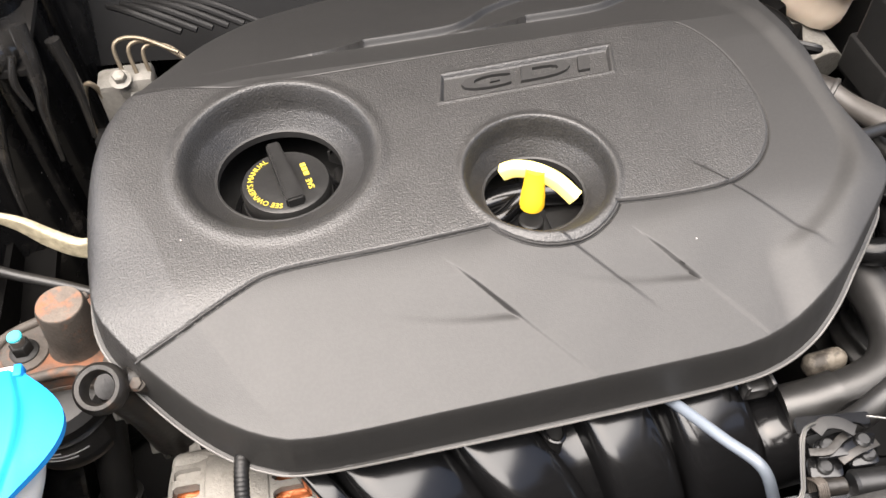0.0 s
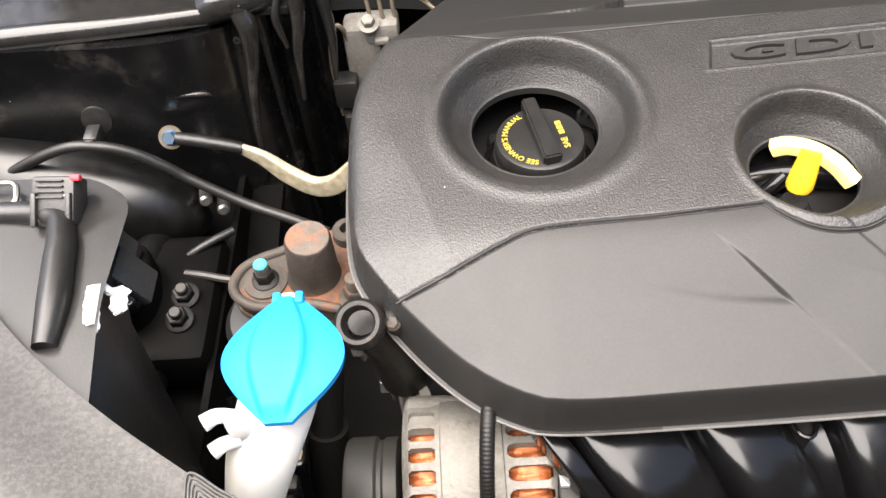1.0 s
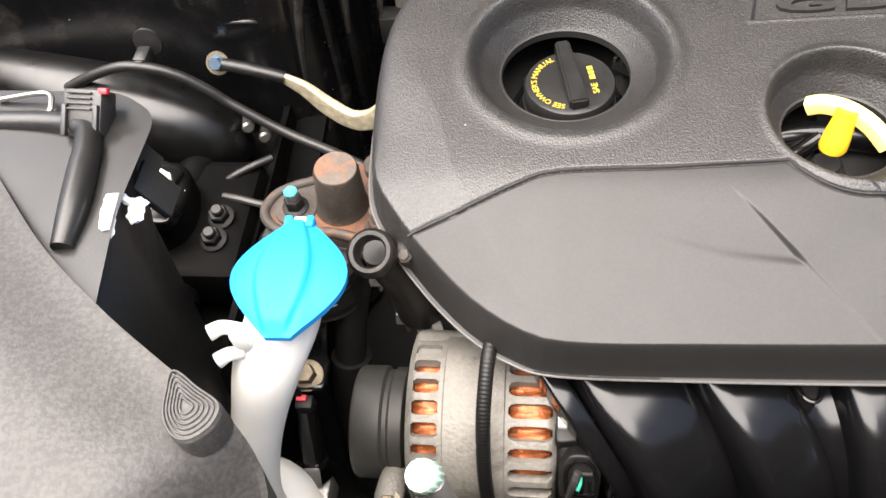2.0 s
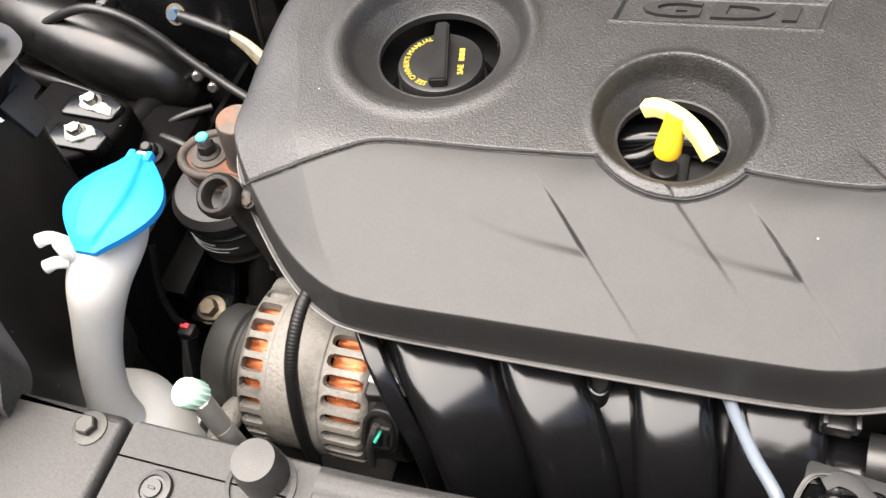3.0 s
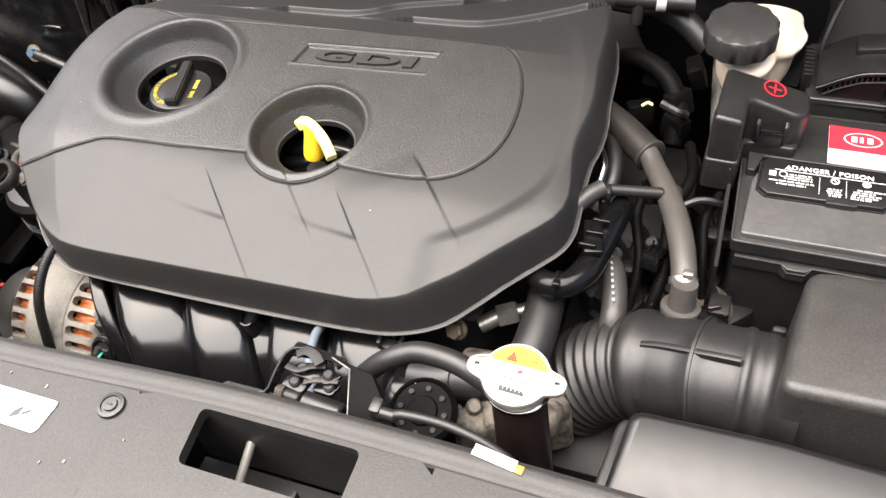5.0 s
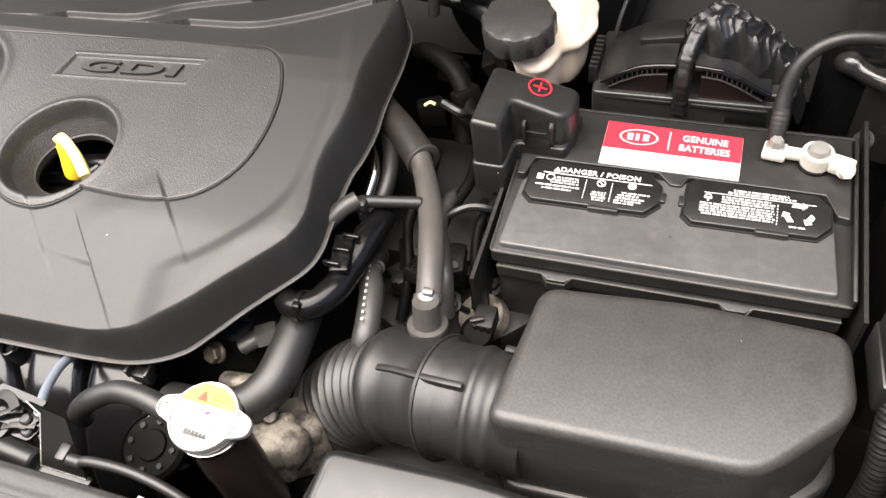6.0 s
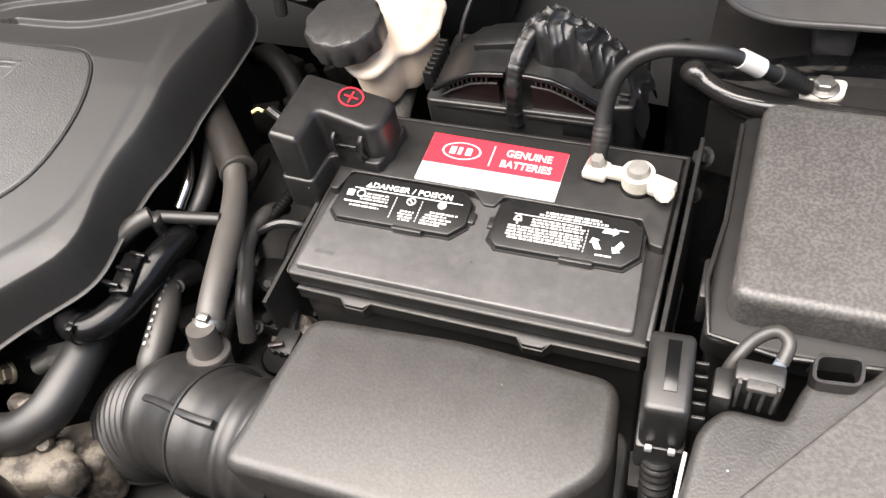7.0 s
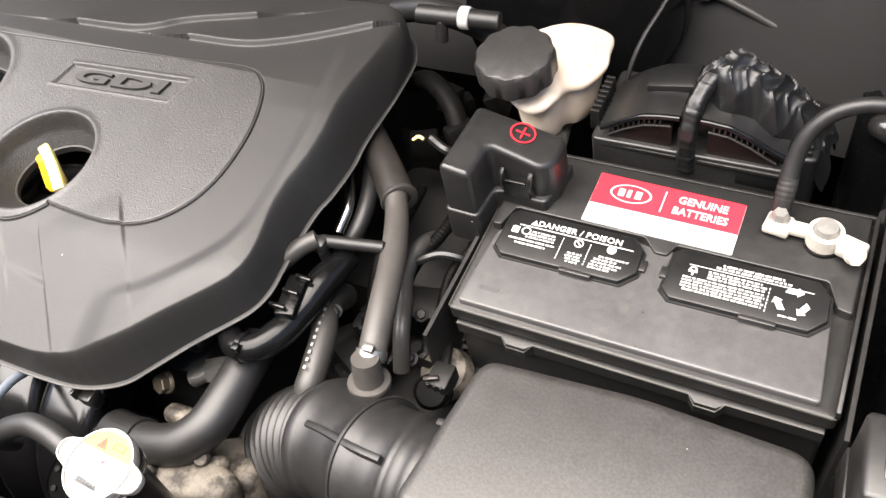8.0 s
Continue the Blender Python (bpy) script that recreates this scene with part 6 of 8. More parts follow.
solo("overflow_hose", tube([(0.368, 0.173, 0.927), (0.350, 0.178, 0.931), (0.332, 0.181, 0.932), (0.312, 0.181, 0.930), (0.292, 0.174, 0.922), (0.276, 0.170, 0.905), (0.262, 0.175, 0.88)], 0.0078, 14),
     M["rubber"], "black rubber overflow hose from the radiator cap", "hose")
uph = thing("upper_radiator_hose", "thick matte black upper radiator hose", "radiator hose", (0.36, 0.25, 0.80))
part("hose", tube([(0.372, 0.322, 0.853), (0.3745, 0.305, 0.853), (0.376, 0.275, 0.852), (0.373, 0.247, 0.848), (0.360, 0.229, 0.843), (0.340, 0.222, 0.838), (0.318, 0.220, 0.832)],
                  [0.0155, 0.0160, 0.0162, 0.0165, 0.0165, 0.0160, 0.0158], 22), M["rubber"], uph)
part("collar", tube([(0.322, 0.2205, 0.833), (0.305, 0.220, 0.828), (0.285, 0.222, 0.822)], 0.0178, 20), M["plastic"], uph)
pipe = thing("coolant_outlet_pipe", "glossy black coolant pipe along the cover's edge", "coolant pipe", (0.40, 0.34, 0.84))
part("pipe", tube([(0.362, 0.310, 0.878), (0.376, 0.300, 0.880), (0.392, 0.302, 0.881), (0.403, 0.318, 0.880), (0.409, 0.342, 0.880), (0.413, 0.372, 0.882), (0.418, 0.40, 0.880)],
                  [0.0095, 0.0105, 0.0108, 0.0122, 0.0112, 0.0128, 0.0105], 18), M["pipe_black"], pipe)
b = box((0.404, 0.345, 0.893), (0.016, 0.036, 0.008), 0.002, Matrix.Rotation(radians(12), 4, "Z"))
block = part("bracket_block", b, M["pipe_black"], pipe)
many("rib", [box((0.402 + 0.003 * k, 0.331 + 0.014 * k, 0.899), (0.014, 0.003, 0.006), 0.0008) for k in range(3)], M["gloss"], block)
part("clamp", join(lathe([(0.0108, 0), (0.0120, 0.0005), (0.0120, 0.004), (0.0108, 0.0045)], (0.382, 0.300, 0.8805), (1, -0.05, 0), 28, ring=True), box((0.386, 0.2935, 0.891), (0.006, 0.006, 0.006), 0.001)), M["pipe_black"], pipe, "dark hose clamp")
b = tube([(0.378, 0.365, 0.895), (0.392, 0.382, 0.903), (0.402, 0.392, 0.905)], 0.0075, 14)
part("branch", b, M["rubber_grey"], pipe, "dusty grey branch hose")
b = rod((0.402, 0.394, 0.901), (0.450, 0.408, 0.893), 0.0050)
box((0.404, 0.391, 0.900), (0.012, 0.011, 0.012), 0.003, bm=b)
rod((0.404, 0.391, 0.880), (0.404, 0.391, 0.895), 0.0048, bm=b)
part("tee", b, M["rubber"], pipe)
solo("silver_tube", tube([(0.356, 0.505, 0.872), (0.370, 0.485, 0.881), (0.384, 0.464, 0.883), (0.393, 0.444, 0.881), (0.392, 0.424, 0.872)], 0.0046, 14), M["chrome"], "bright bent metal tube behind the cover's edge", "metal tube")
solo("bypass_hose", tube([(0.372, 0.513, 0.866), (0.388, 0.490, 0.874), (0.400, 0.463, 0.874), (0.402, 0.436, 0.866), (0.392, 0.415, 0.85)], 0.0075, 14), M["rubber"], "black bypass hose beside a bright tube", "hose")
brk = thing("brake_vacuum_hose", "dusty rubber breather hose with a wider sleeve", "hose", (0.46, 0.40, 0.86))
part("sleeve", tube([(0.334, 0.562, 0.868), (0.356, 0.540, 0.874), (0.378, 0.518, 0.878), (0.403, 0.493, 0.881), (0.431, 0.4640, 0.881)], [0.0135, 0.0140, 0.0142, 0.0145, 0.0148], 20), M["sleeve_rubber"], brk, "brown-black outer sleeve")
part("sleeve_mouth", lathe([(0.0098, 0), (0.0152, 0.0), (0.0160, 0.0015), (0.0156, 0.0040), (0.0135, 0.0050), (0.0098, 0.0050)], (0.4290, 0.4665, 0.881), (0.70, -0.71, 0.0), 32, ring=True), M["rubber_grey"], brk, "thick pale mouth of the sleeve")
part("hose", tube([(0.426, 0.469, 0.886), (0.438, 0.447, 0.883), (0.452, 0.418, 0.886), (0.463, 0.390, 0.889), (0.472, 0.362, 0.890), (0.478, 0.338, 0.887), (0.4810, 0.322, 0.880)],
                  [0.0092, 0.0096, 0.0100, 0.0104, 0.0104, 0.0102, 0.0102], 20), M["hose_pale"], brk)
part("clamp", join(lathe([(0.0104, 0), (0.0114, 0.0004), (0.0114, 0.006), (0.0104, 0.0065)], (0.4795, 0.329, 0.884), (0.12, -0.8, -0.45), 28, ring=True),
                   box((0.4825, 0.324, 0.895), (0.008, 0.006, 0.005), 0.001)), M["steel"], brk, "zinc spring clamp")
solo("thin_hose", tube([(0.455, 0.470, 0.835), (0.459, 0.445, 0.858), (0.458, 0.427, 0.861), (0.461, 0.407, 0.861), (0.470, 0.387, 0.859), (0.479, 0.363, 0.856), (0.482, 0.345, 0.83)], 0.0066, 14), M["rubber_grey"], "thin grey hose behind the breather hose", "hose")
solo("heater_hose", tube([(0.404, 0.392, 0.83), (0.408, 0.378, 0.850), (0.413, 0.360, 0.857), (0.424, 0.338, 0.858), (0.430, 0.312, 0.855), (0.431, 0.295, 0.845), (0.428, 0.285, 0.80)], 0.0105, 16), M["rubber_grey"], "dusty grey heater hose with white printed code", "hose")
b = bmesh.new()
for k in range(10):
    f = k / 10
    box((0.4165 + 0.0145 * f, 0.362 - 0.062 * f, 0.8672 + 0.0012 * math.sin(f * 3.0)), (0.0020, 0.0028, 0.0010), 0, Matrix.Rotation(radians(12), 4, "Z"), bm=b)
solo("hose_print", b, M["grey_ink"], "pale code printed on the heater hose", "print")

# ---- intake duct ----
duct = thing("intake_duct", "black plastic intake duct with a corrugated bellows", "intake duct", (0.47, 0.27, 0.76))
DUCT = spline([(0.575, 0.262, 0.852), (0.540, 0.264, 0.851), (0.508, 0.2665, 0.847), (0.4636, 0.276, 0.829), (0.430, 0.2765, 0.806), (0.408, 0.272, 0.780), (0.398, 0.268, 0.752), (0.396, 0.266, 0.72)], 16)
run_at = np.r_[0, np.cumsum([np.linalg.norm(q - p) for p, q in zip(DUCT, DUCT[1:])])]


def along(s):
    return tuple(np.interp(s, run_at, [p[c] for p in DUCT]) for c in range(3))


def swept(rows, n=56):
    """A bent tube with (place along the duct, radius) rows."""
    return tube([along(s) for s, _ in rows], [r for _, r in rows], n, 1)


rows = [(0.0, 0.0425), (0.020, 0.0425), (0.021, 0.0440), (0.027, 0.0440), (0.028, 0.0425), (0.035, 0.0425), (0.036, 0.0438), (0.039, 0.0446), (0.042, 0.0438), (0.043, 0.0426),
        (0.050, 0.0425), (0.058, 0.0425), (0.0635, 0.0427), (0.0648, 0.0458), (0.0682, 0.0458), (0.0695, 0.0427), (0.080, 0.0425), (0.095, 0.0426), (0.107, 0.0428), (0.109, 0.0450), (0.112, 0.0462), (0.118, 0.0462), (0.121, 0.0440)]
part("pipe", swept(rows), M["rubber"], duct, sharp=60)
rows = []
for k in range(9):
    s = 0.122 + 0.0088 * k
    rows += [(s, 0.0400), (s + 0.0018, 0.0430), (s + 0.0032, 0.0440), (s + 0.0046, 0.0430), (s + 0.0068, 0.0400)]
part("bellows", swept(rows), M["rubber"], duct, "rubber bellows", sharp=70)
spine = [along(s) for s in (0.045, 0.060, 0.075, 0.090, 0.105, 0.118)]
part("spine", tube([(p[0] - 0.25 * (0.575 - p[0]) * 0.1, p[1] - 0.010, p[2] + 0.0425) for p in spine], 0.0028, steps=3, shape=rounded([(-0.9, -1.6), (0.9, -1.6), (0.9, 1.6), (-0.9, 1.6)], 0.5, 2)), M["rubber"], duct)
part("ring_rib", swept([(0.0655, 0.0420), (0.0657, 0.0472), (0.0680, 0.0472), (0.0682, 0.0420)]), M["rubber"], duct, sharp=30)
part("outlet", lathe([(0.0145, -0.04), (0.0145, 0.002), (0.0156, 0.003), (0.0160, 0.0055), (0.0154, 0.0075), (0.0110, 0.008), (0.0100, 0.030)], (0.4815, 0.311, 0.862), (0.0, 0.22, 0.92), 32), M["hose_pale"], duct, "dusty grey outlet stub")
many("clamp_screw", [box((0.552, 0.226, 0.836), (0.010, 0.010, 0.016), 0.002), box((0.553, 0.294, 0.884), (0.010, 0.006, 0.010), 0.002)], M["dark"], duct)

# ---- air filter box ----
air = thing("air_filter_box", "grained black plastic air filter box lid", "air filter box", (0.66, 0.29, 0.70))
top = [(0.566, 0.337), (0.668, 0.344), (0.768, 0.342), (0.7735, 0.285), (0.720, 0.230), (0.552, 0.227)]
part("lid", prism(rounded(top, [0.014, 0.01, 0.016, 0.018, 0.018, 0.014], 6), 0.812, lambda x, y: 0.9125 - 0.03 * max(0.0, x - 0.66), 0.008, 5), M["lid"], air)
part("base", prism(rounded([(0.560, 0.345), (0.775, 0.352), (0.781, 0.280), (0.725, 0.224), (0.556, 0.222)], 0.015, 5), 0.66, 0.818, 0.004), M["plastic"], air)
many("clip", [box(p, (0.014, 0.008, 0.026), 0.002) for p in ((0.556, 0.245, 0.812), (0.66, 0.222, 0.812), (0.752, 0.25, 0.812))], M["plastic"], air)
scoop = thing("intake_scoop", "black plastic intake scoop at the radiator cover", "intake scoop", (0.55, 0.15, 0.80))
part("scoop", prism(rounded([(0.4635, 0.184), (0.555, 0.186), (0.66, 0.180), (0.66, 0.10), (0.452, 0.10)], 0.010, 5), 0.82, lambda x, y: 0.921 - 0.02 * max(0.0, 0.15 - y) / 0.05, 0.007), M["smooth_black"], scoop)
part("lip", prism(rounded([(0.456, 0.188), (0.556, 0.190), (0.668, 0.185), (0.668, 0.095), (0.444, 0.095)], 0.010, 5), 0.80, 0.898, 0.003), M["plastic"], scoop)

# ---- battery ----
bat = thing("battery", "black car battery with red and white label", "battery", (0.643, 0.465, 0.70))
case = rounded([(0.514, 0.388), (0.774, 0.388), (0.772, 0.546), (0.512, 0.546)], 0.005, 3)
part("case", prism(case, 0.70, 0.866, 0.002), M["plastic"], bat)
lid = rounded([(0.511, 0.3855), (0.777, 0.3855), (0.775, 0.549), (0.509, 0.549)], 0.004, 3)
part("lid", prism(lid, 0.862, 0.8745, 0.0015), M["plastic"], bat)
lid_line = [(*p, 0.8742) for p in lid]
part("pale_edge", tube(lid_line + lid_line[:1], 0.0007, 6, 1), M["olive"], bat, "pale lid edge")
rim = bmesh.new()
for c, s in (((0.643, 0.5475, 0.878), (0.264, 0.003, 0.008)), ((0.7755, 0.467, 0.878), (0.003, 0.162, 0.010))):
    box(c, s, 0.0008, bm=rim)
part("lid_rim", rim, M["plastic"], bat)
# upper deck with cut corners, and the lower front deck
part("rear_deck", prism(rounded([(0.514, 0.464), (0.5215, 0.464), (0.5265, 0.4835), (0.628, 0.4835), (0.6385, 0.472), (0.6475, 0.472), (0.652, 0.4825), (0.7540, 0.4820), (0.7625, 0.462), (0.772, 0.460), (0.772, 0.545), (0.513, 0.545)], 0.002, 2), 0.872, 0.8825, 0.001), M["plastic"], bat)
part("front_deck", prism(rounded([(0.5165, 0.3905), (0.7655, 0.3905), (0.7605, 0.4600), (0.7520, 0.478), (0.530, 0.479), (0.5200, 0.456)], 0.004, 3), 0.872, 0.8800, 0.0018), M["deck"], bat)
b = prism([(0.516, 0.392), (0.516, 0.3835), (0.553, 0.3830), (0.558, 0.3780), (0.572, 0.3780), (0.577, 0.3830), (0.688, 0.3825), (0.693, 0.3775), (0.707, 0.3775), (0.712, 0.3825), (0.772, 0.3830), (0.772, 0.392)], 0.846, 0.8585, 0.001)
part("front_ledge", b, M["plastic"], bat)
run = [(0.516, 0.3833), (0.553, 0.3828), (0.558, 0.3778), (0.572, 0.3778), (0.577, 0.3828), (0.688, 0.3823), (0.693, 0.3773), (0.707, 0.3773), (0.712, 0.3823), (0.772, 0.3828)]
part("ledge_edge", tube([(x, y, 0.8585 - (0.004 if y < 0.380 else 0.0)) for x, y in run], 0.0007, 6, 1), M["olive"], bat, "pale ledge edge")
for cx, cy, lab in ((0.5790, 0.4578, 0), (0.7050, 0.4572, 1)):
    o = [(-0.0535, -0.0145), (-0.0460, -0.0215), (0.0430, -0.0205), (0.0535, -0.0090), (0.0525, 0.0110), (0.0430, 0.0210), (-0.0470, 0.0225), (-0.0525, 0.0180)]
    ra = 0.0
    pl = [(cx + x * math.cos(ra) - y * math.sin(ra), cy + x * math.sin(ra) + y * math.cos(ra)) for x, y in o]
    vent = part("vent_cover", prism(pl, 0.872, 0.8850, 0.0012), M["smooth_black"], bat, "raised black vent cover")
    part("groove", prism([(cx + (x - cx) * 1.035, cy + (y - cy) * 1.07) for x, y in pl], 0.872, 0.8812), M["smooth_black"], vent, "dark gap round the cover")
    many("tab", [box((cx + 0.012, cy - 0.0222, 0.8835), (0.024, 0.004, 0.005), 0.001), box((cx + (0.055 if not lab else -0.055), cy, 0.880), (0.006, 0.010, 0.006), 0.001)], M["plastic"], vent)
    mv = Matrix.Translation((cx, cy, 0.8851)) @ Matrix.Rotation(ra, 4, "Z")
    if not lab:
        t = letters("DANGER / POISON", 0.0072, 0.0002, 1.08, 0.0001)
        t.transform(Matrix.Translation((0.004, 0.0128, 0)))
        prism([(-0.0340, 0.0102), (-0.0284, 0.0102), (-0.0312, 0.0152)], 0.0, 0.0002, bm=t)
        bars([(-0.042, 0.0083, 0.088)], 0.0007, 0.0002, t)
        fine_print(t, [(-0.030, -0.012, 0.0040), (-0.032, -0.012, 0.0012), (-0.034, -0.011, -0.0016), (-0.046, -0.010, -0.0052), (-0.040, -0.016, -0.0086)], 0.0015, 21)
        fine_print(t, [(0.001, 0.012, -0.0066), (0.000, 0.0125, -0.0092), (0.001, 0.012, -0.0118), (0.002, 0.011, -0.0144)], 0.0014, 22)
        fine_print(t, [(0.024, 0.046, -0.0034), (0.021, 0.038, -0.0062), (0.020, 0.042, -0.0090), (0.019, 0.040, -0.0118), (0.019, 0.036, -0.0144)], 0.0014, 23)
        for k in range(8):
            bars([(-0.0060, 0.0045 - 0.0026 * k, 0.0006), (0.0150, 0.0045 - 0.0026 * k, 0.0006)], 0.0016, 0.0002, t)
        box((-0.0435, 0.0030, 0.0001), (0.0055, 0.0060, 0.0002), 0, bm=t)
        box((0.0065, 0.0035, 0.0002), (0.0009, 0.0070, 0.0002), 0, Matrix.Rotation(0.8, 4, "Z"), bm=t)
        lathe([(0.0028, 0), (0.0036, 0), (0.0036, 0.0002), (0.0028, 0.0002)], (0.0065, 0.0035, 0), (0, 0, 1), 20, bm=t, ring=True)
        lathe([(0.0028, 0), (0.0036, 0), (0.0036, 0.0002), (0.0028, 0.0002)], (-0.0350, 0.0035, 0), (0, 0, 1), 20, bm=t, ring=True)
        lathe([(0.0034, 0), (0.0034, 0.0002)], (0.031, 0.0045, 0), (0, 0, 1), 12, bm=t)
    else:
        t = bmesh.new()
        fine_print(t, [(-0.018, 0.022, 0.0150), (-0.022, 0.028, 0.0122)], 0.0017, 31)
        bars([(-0.040, 0.0098, 0.082)], 0.0005, 0.0002, t)
        bars([(0.0145, -0.004 - 0.0030 * k, 0.0006) for k in range(-3, 4)], 0.0018, 0.0002, t)
        fine_print(t, [(-0.026, 0.010, 0.0070), (-0.026, 0.014, 0.0044), (-0.026, 0.012, 0.0018)], 0.0015, 32)
        fine_print(t, [(-0.042, 0.012, -0.0014), (-0.042, 0.013, -0.0040), (-0.042, 0.011, -0.0066), (-0.042, 0.013, -0.0092), (-0.040, 0.012, -0.0118)], 0.0014, 33)
        lathe([(0.0016, 0), (0.0026, 0), (0.0026, 0.0002), (0.0016, 0.0002)], (-0.0365, 0.0062, 0), (0, 0, 1), 16, bm=t, ring=True)
        bars([(-0.0370, 0.0020, 0.0014), (-0.0395, 0.0045, 0.0060)], 0.0020, 0.0002, t)
        # three folded arrows chasing one another
        for k in range(3):
            a = 2 * math.pi * k / 3 + math.pi / 2
            g_ = prism([(-0.0042, -0.0010), (0.0018, -0.0010), (0.0018, -0.0024), (0.0048, 0.0008), (0.0018, 0.0038), (0.0018, 0.0024), (-0.0030, 0.0024)], 0, 0.0002)
            g_.transform(Matrix.Translation((0.0300 + 0.0082 * math.cos(a), -0.0008 + 0.0076 * math.sin(a), 0)) @ Matrix.Rotation(a - math.pi / 2, 4, "Z") @ Matrix.Diagonal((1.3, 1.2, 1, 1)))
            join(t, g_)
        fine_print(t, [(0.0235, 0.0345, -0.0140)], 0.0014, 34)
        
    part("print", join(bmesh.new(), t, mv), M["white_ink"], vent, "white printed warnings")
part("label", prism(rounded([(0.5785, 0.4855), (0.6895, 0.4845), (0.6895, 0.5325), (0.5785, 0.5355)], 0.001, 2), 0.8822, 0.8834), M["label_white"], bat, "white label strip")
part("label_red", prism([(0.5787, 0.5045), (0.6893, 0.5035), (0.6893, 0.5323), (0.5787, 0.5353)], 0.8830, 0.8837), M["red_ink"], bat, "red label field")
t = letters("GENUINE", 0.0098, 0.0002, 1.02, 0.0002)
t.transform(Matrix.Translation((0.660, 0.5235, 0.8838)) @ Matrix.Rotation(radians(-1), 4, "Z") @ Matrix.Diagonal((0.86, 1, 1, 1)))
t2 = join(bmesh.new(), letters("BATTERIES", 0.0098, 0.0002, 1.02, 0.0002), Matrix.Translation((0.660, 0.5125, 0.8838)) @ Matrix.Rotation(radians(-1), 4, "Z") @ Matrix.Diagonal((0.86, 1, 1, 1)))
many("word", [t, t2], M["label_white"], bat, "white printed word")
b = box((0.6315, 0.5190, 0.8839), (0.0010, 0.021, 0.0004), 0)
o = lathe([(0.0145, 0), (0.0160, 0), (0.0160, 0.0003), (0.0145, 0.0003)], (0, 0, 0), (0, 0, 1), 40, ring=True)
o.transform(Matrix.Translation((0.6065, 0.5195, 0.8838)) @ Matrix.Diagonal((1, 0.56, 1, 1)))
join(b, o)
for x, w in ((-0.0085, 0.0048), (-0.0017, 0.0030), (0.0045, 0.0048)):
    box((0.6065 + x + w / 2 - 0.001, 0.5195, 0.8839), (w, 0.0075, 0.0004), 0, bm=b)
part("emblem", b, M["label_white"], bat, "white oval emblem")
many("label_print", [join(bmesh.new(), bars(r, h), Matrix.Translation((0, 0, 0.8838))) for r, h in (([(0.5815 + 0.0045 * k, 0.4975 - 0.00004 * k, 0.0022) for k in range(9)], 0.0016), ([(0.640, 0.4955, 0.034)], 0.0008), ([(0.652, 0.492, 0.026)], 0.0008))], M["grey_ink"], bat)
b = bars([(0.5275 + 0.0034 * k, 0.4055, 0.0008) for k in range(5)] + [(0.5290 + 0.0034 * k, 0.4065, 0.0010) for k in range(5)], 0.0040, 0.0004)
part("embossed_code", join(bmesh.new(), b, Matrix.Translation((0, 0, 0.8799))), M["deck"], bat, "moulded code")
part("case_side", box((0.643, 0.392, 0.78), (0.25, 0.006, 0.13), 0.003), M["plastic"], bat)
tray = thing("battery_tray", "black plastic battery tray wall", "battery tray", (0.50, 0.46, 0.66))
part("side_wall", sheet(lambda u, v: (0.504 - 0.004 * v, 0.36 + 0.175 * u, 0.868 - 0.19 * v), 10, 4, thick=0.003), M["plastic"], tray)
part("far_wall", sheet(lambda u, v: (0.784, 0.37 + 0.20 * u, 0.882 - 0.2 * v), 10, 4, thick=0.003), M["plastic"], tray)
part("floor", flat(0.50, 0.785, 0.36, 0.56, 0.70, 0.01), M["plastic"], tray)

pos = thing("positive_terminal_cover", "black plastic positive terminal cover with red plus sign", "terminal cover", (0.52, 0.495, 0.87))
outl = rounded([(0.4790, 0.460), (0.5040, 0.4590), (0.5060, 0.492), (0.5480, 0.490), (0.556, 0.500), (0.5555, 0.528), (0.4825, 0.527)], [0.004, 0.004, 0.006, 0.006, 0.006, 0.008, 0.006], 4)
part("hood", prism(outl, 0.880, lambda x, y: 0.9405 - 0.28 * max(0.0, x - 0.492) - 0.04 * max(0.0, 0.5 - y), 0.0045, 5), M["plastic"], pos)
part("skirt", prism(rounded([(0.477, 0.458), (0.506, 0.457), (0.509, 0.487), (0.551, 0.485), (0.558, 0.530), (0.479, 0.530)], 0.005, 4), 0.86, 0.893, 0.002), M["plastic"], pos)
tab = part("latch_tab", box((0.5275, 0.4875, 0.899), (0.022, 0.006, 0.014), 0.0015), M["smooth_black"], pos)
many("prong", [tube([(x, 0.489, 0.895), (x, 0.484, 0.906), (x, 0.4855, 0.914), (x, 0.490, 0.917)], 0.0020, 8) for x in (0.5165, 0.5395)], M["smooth_black"], tab)
part("slot", box((0.5275, 0.4850, 0.909), (0.018, 0.003, 0.004), 0.001), M["gloss"], tab)
sg = lathe([(0.0088, 0), (0.0100, 0), (0.0100, 0.0005), (0.0088, 0.0005)], (0, 0, 0), (0, 0, 1), 36, ring=True)
box((0, 0, 0.0002), (0.0115, 0.0013, 0.0005), 0, bm=sg)
box((0, 0, 0.0002), (0.0013, 0.0115, 0.0005), 0, bm=sg)
part("plus_sign", join(bmesh.new(), sg, Matrix.Translation((0.5245, 0.5150, 0.9318)) @ Matrix.Rotation(radians(15.6), 4, "Y")), M["red_ink"], pos, "red encircled plus sign")

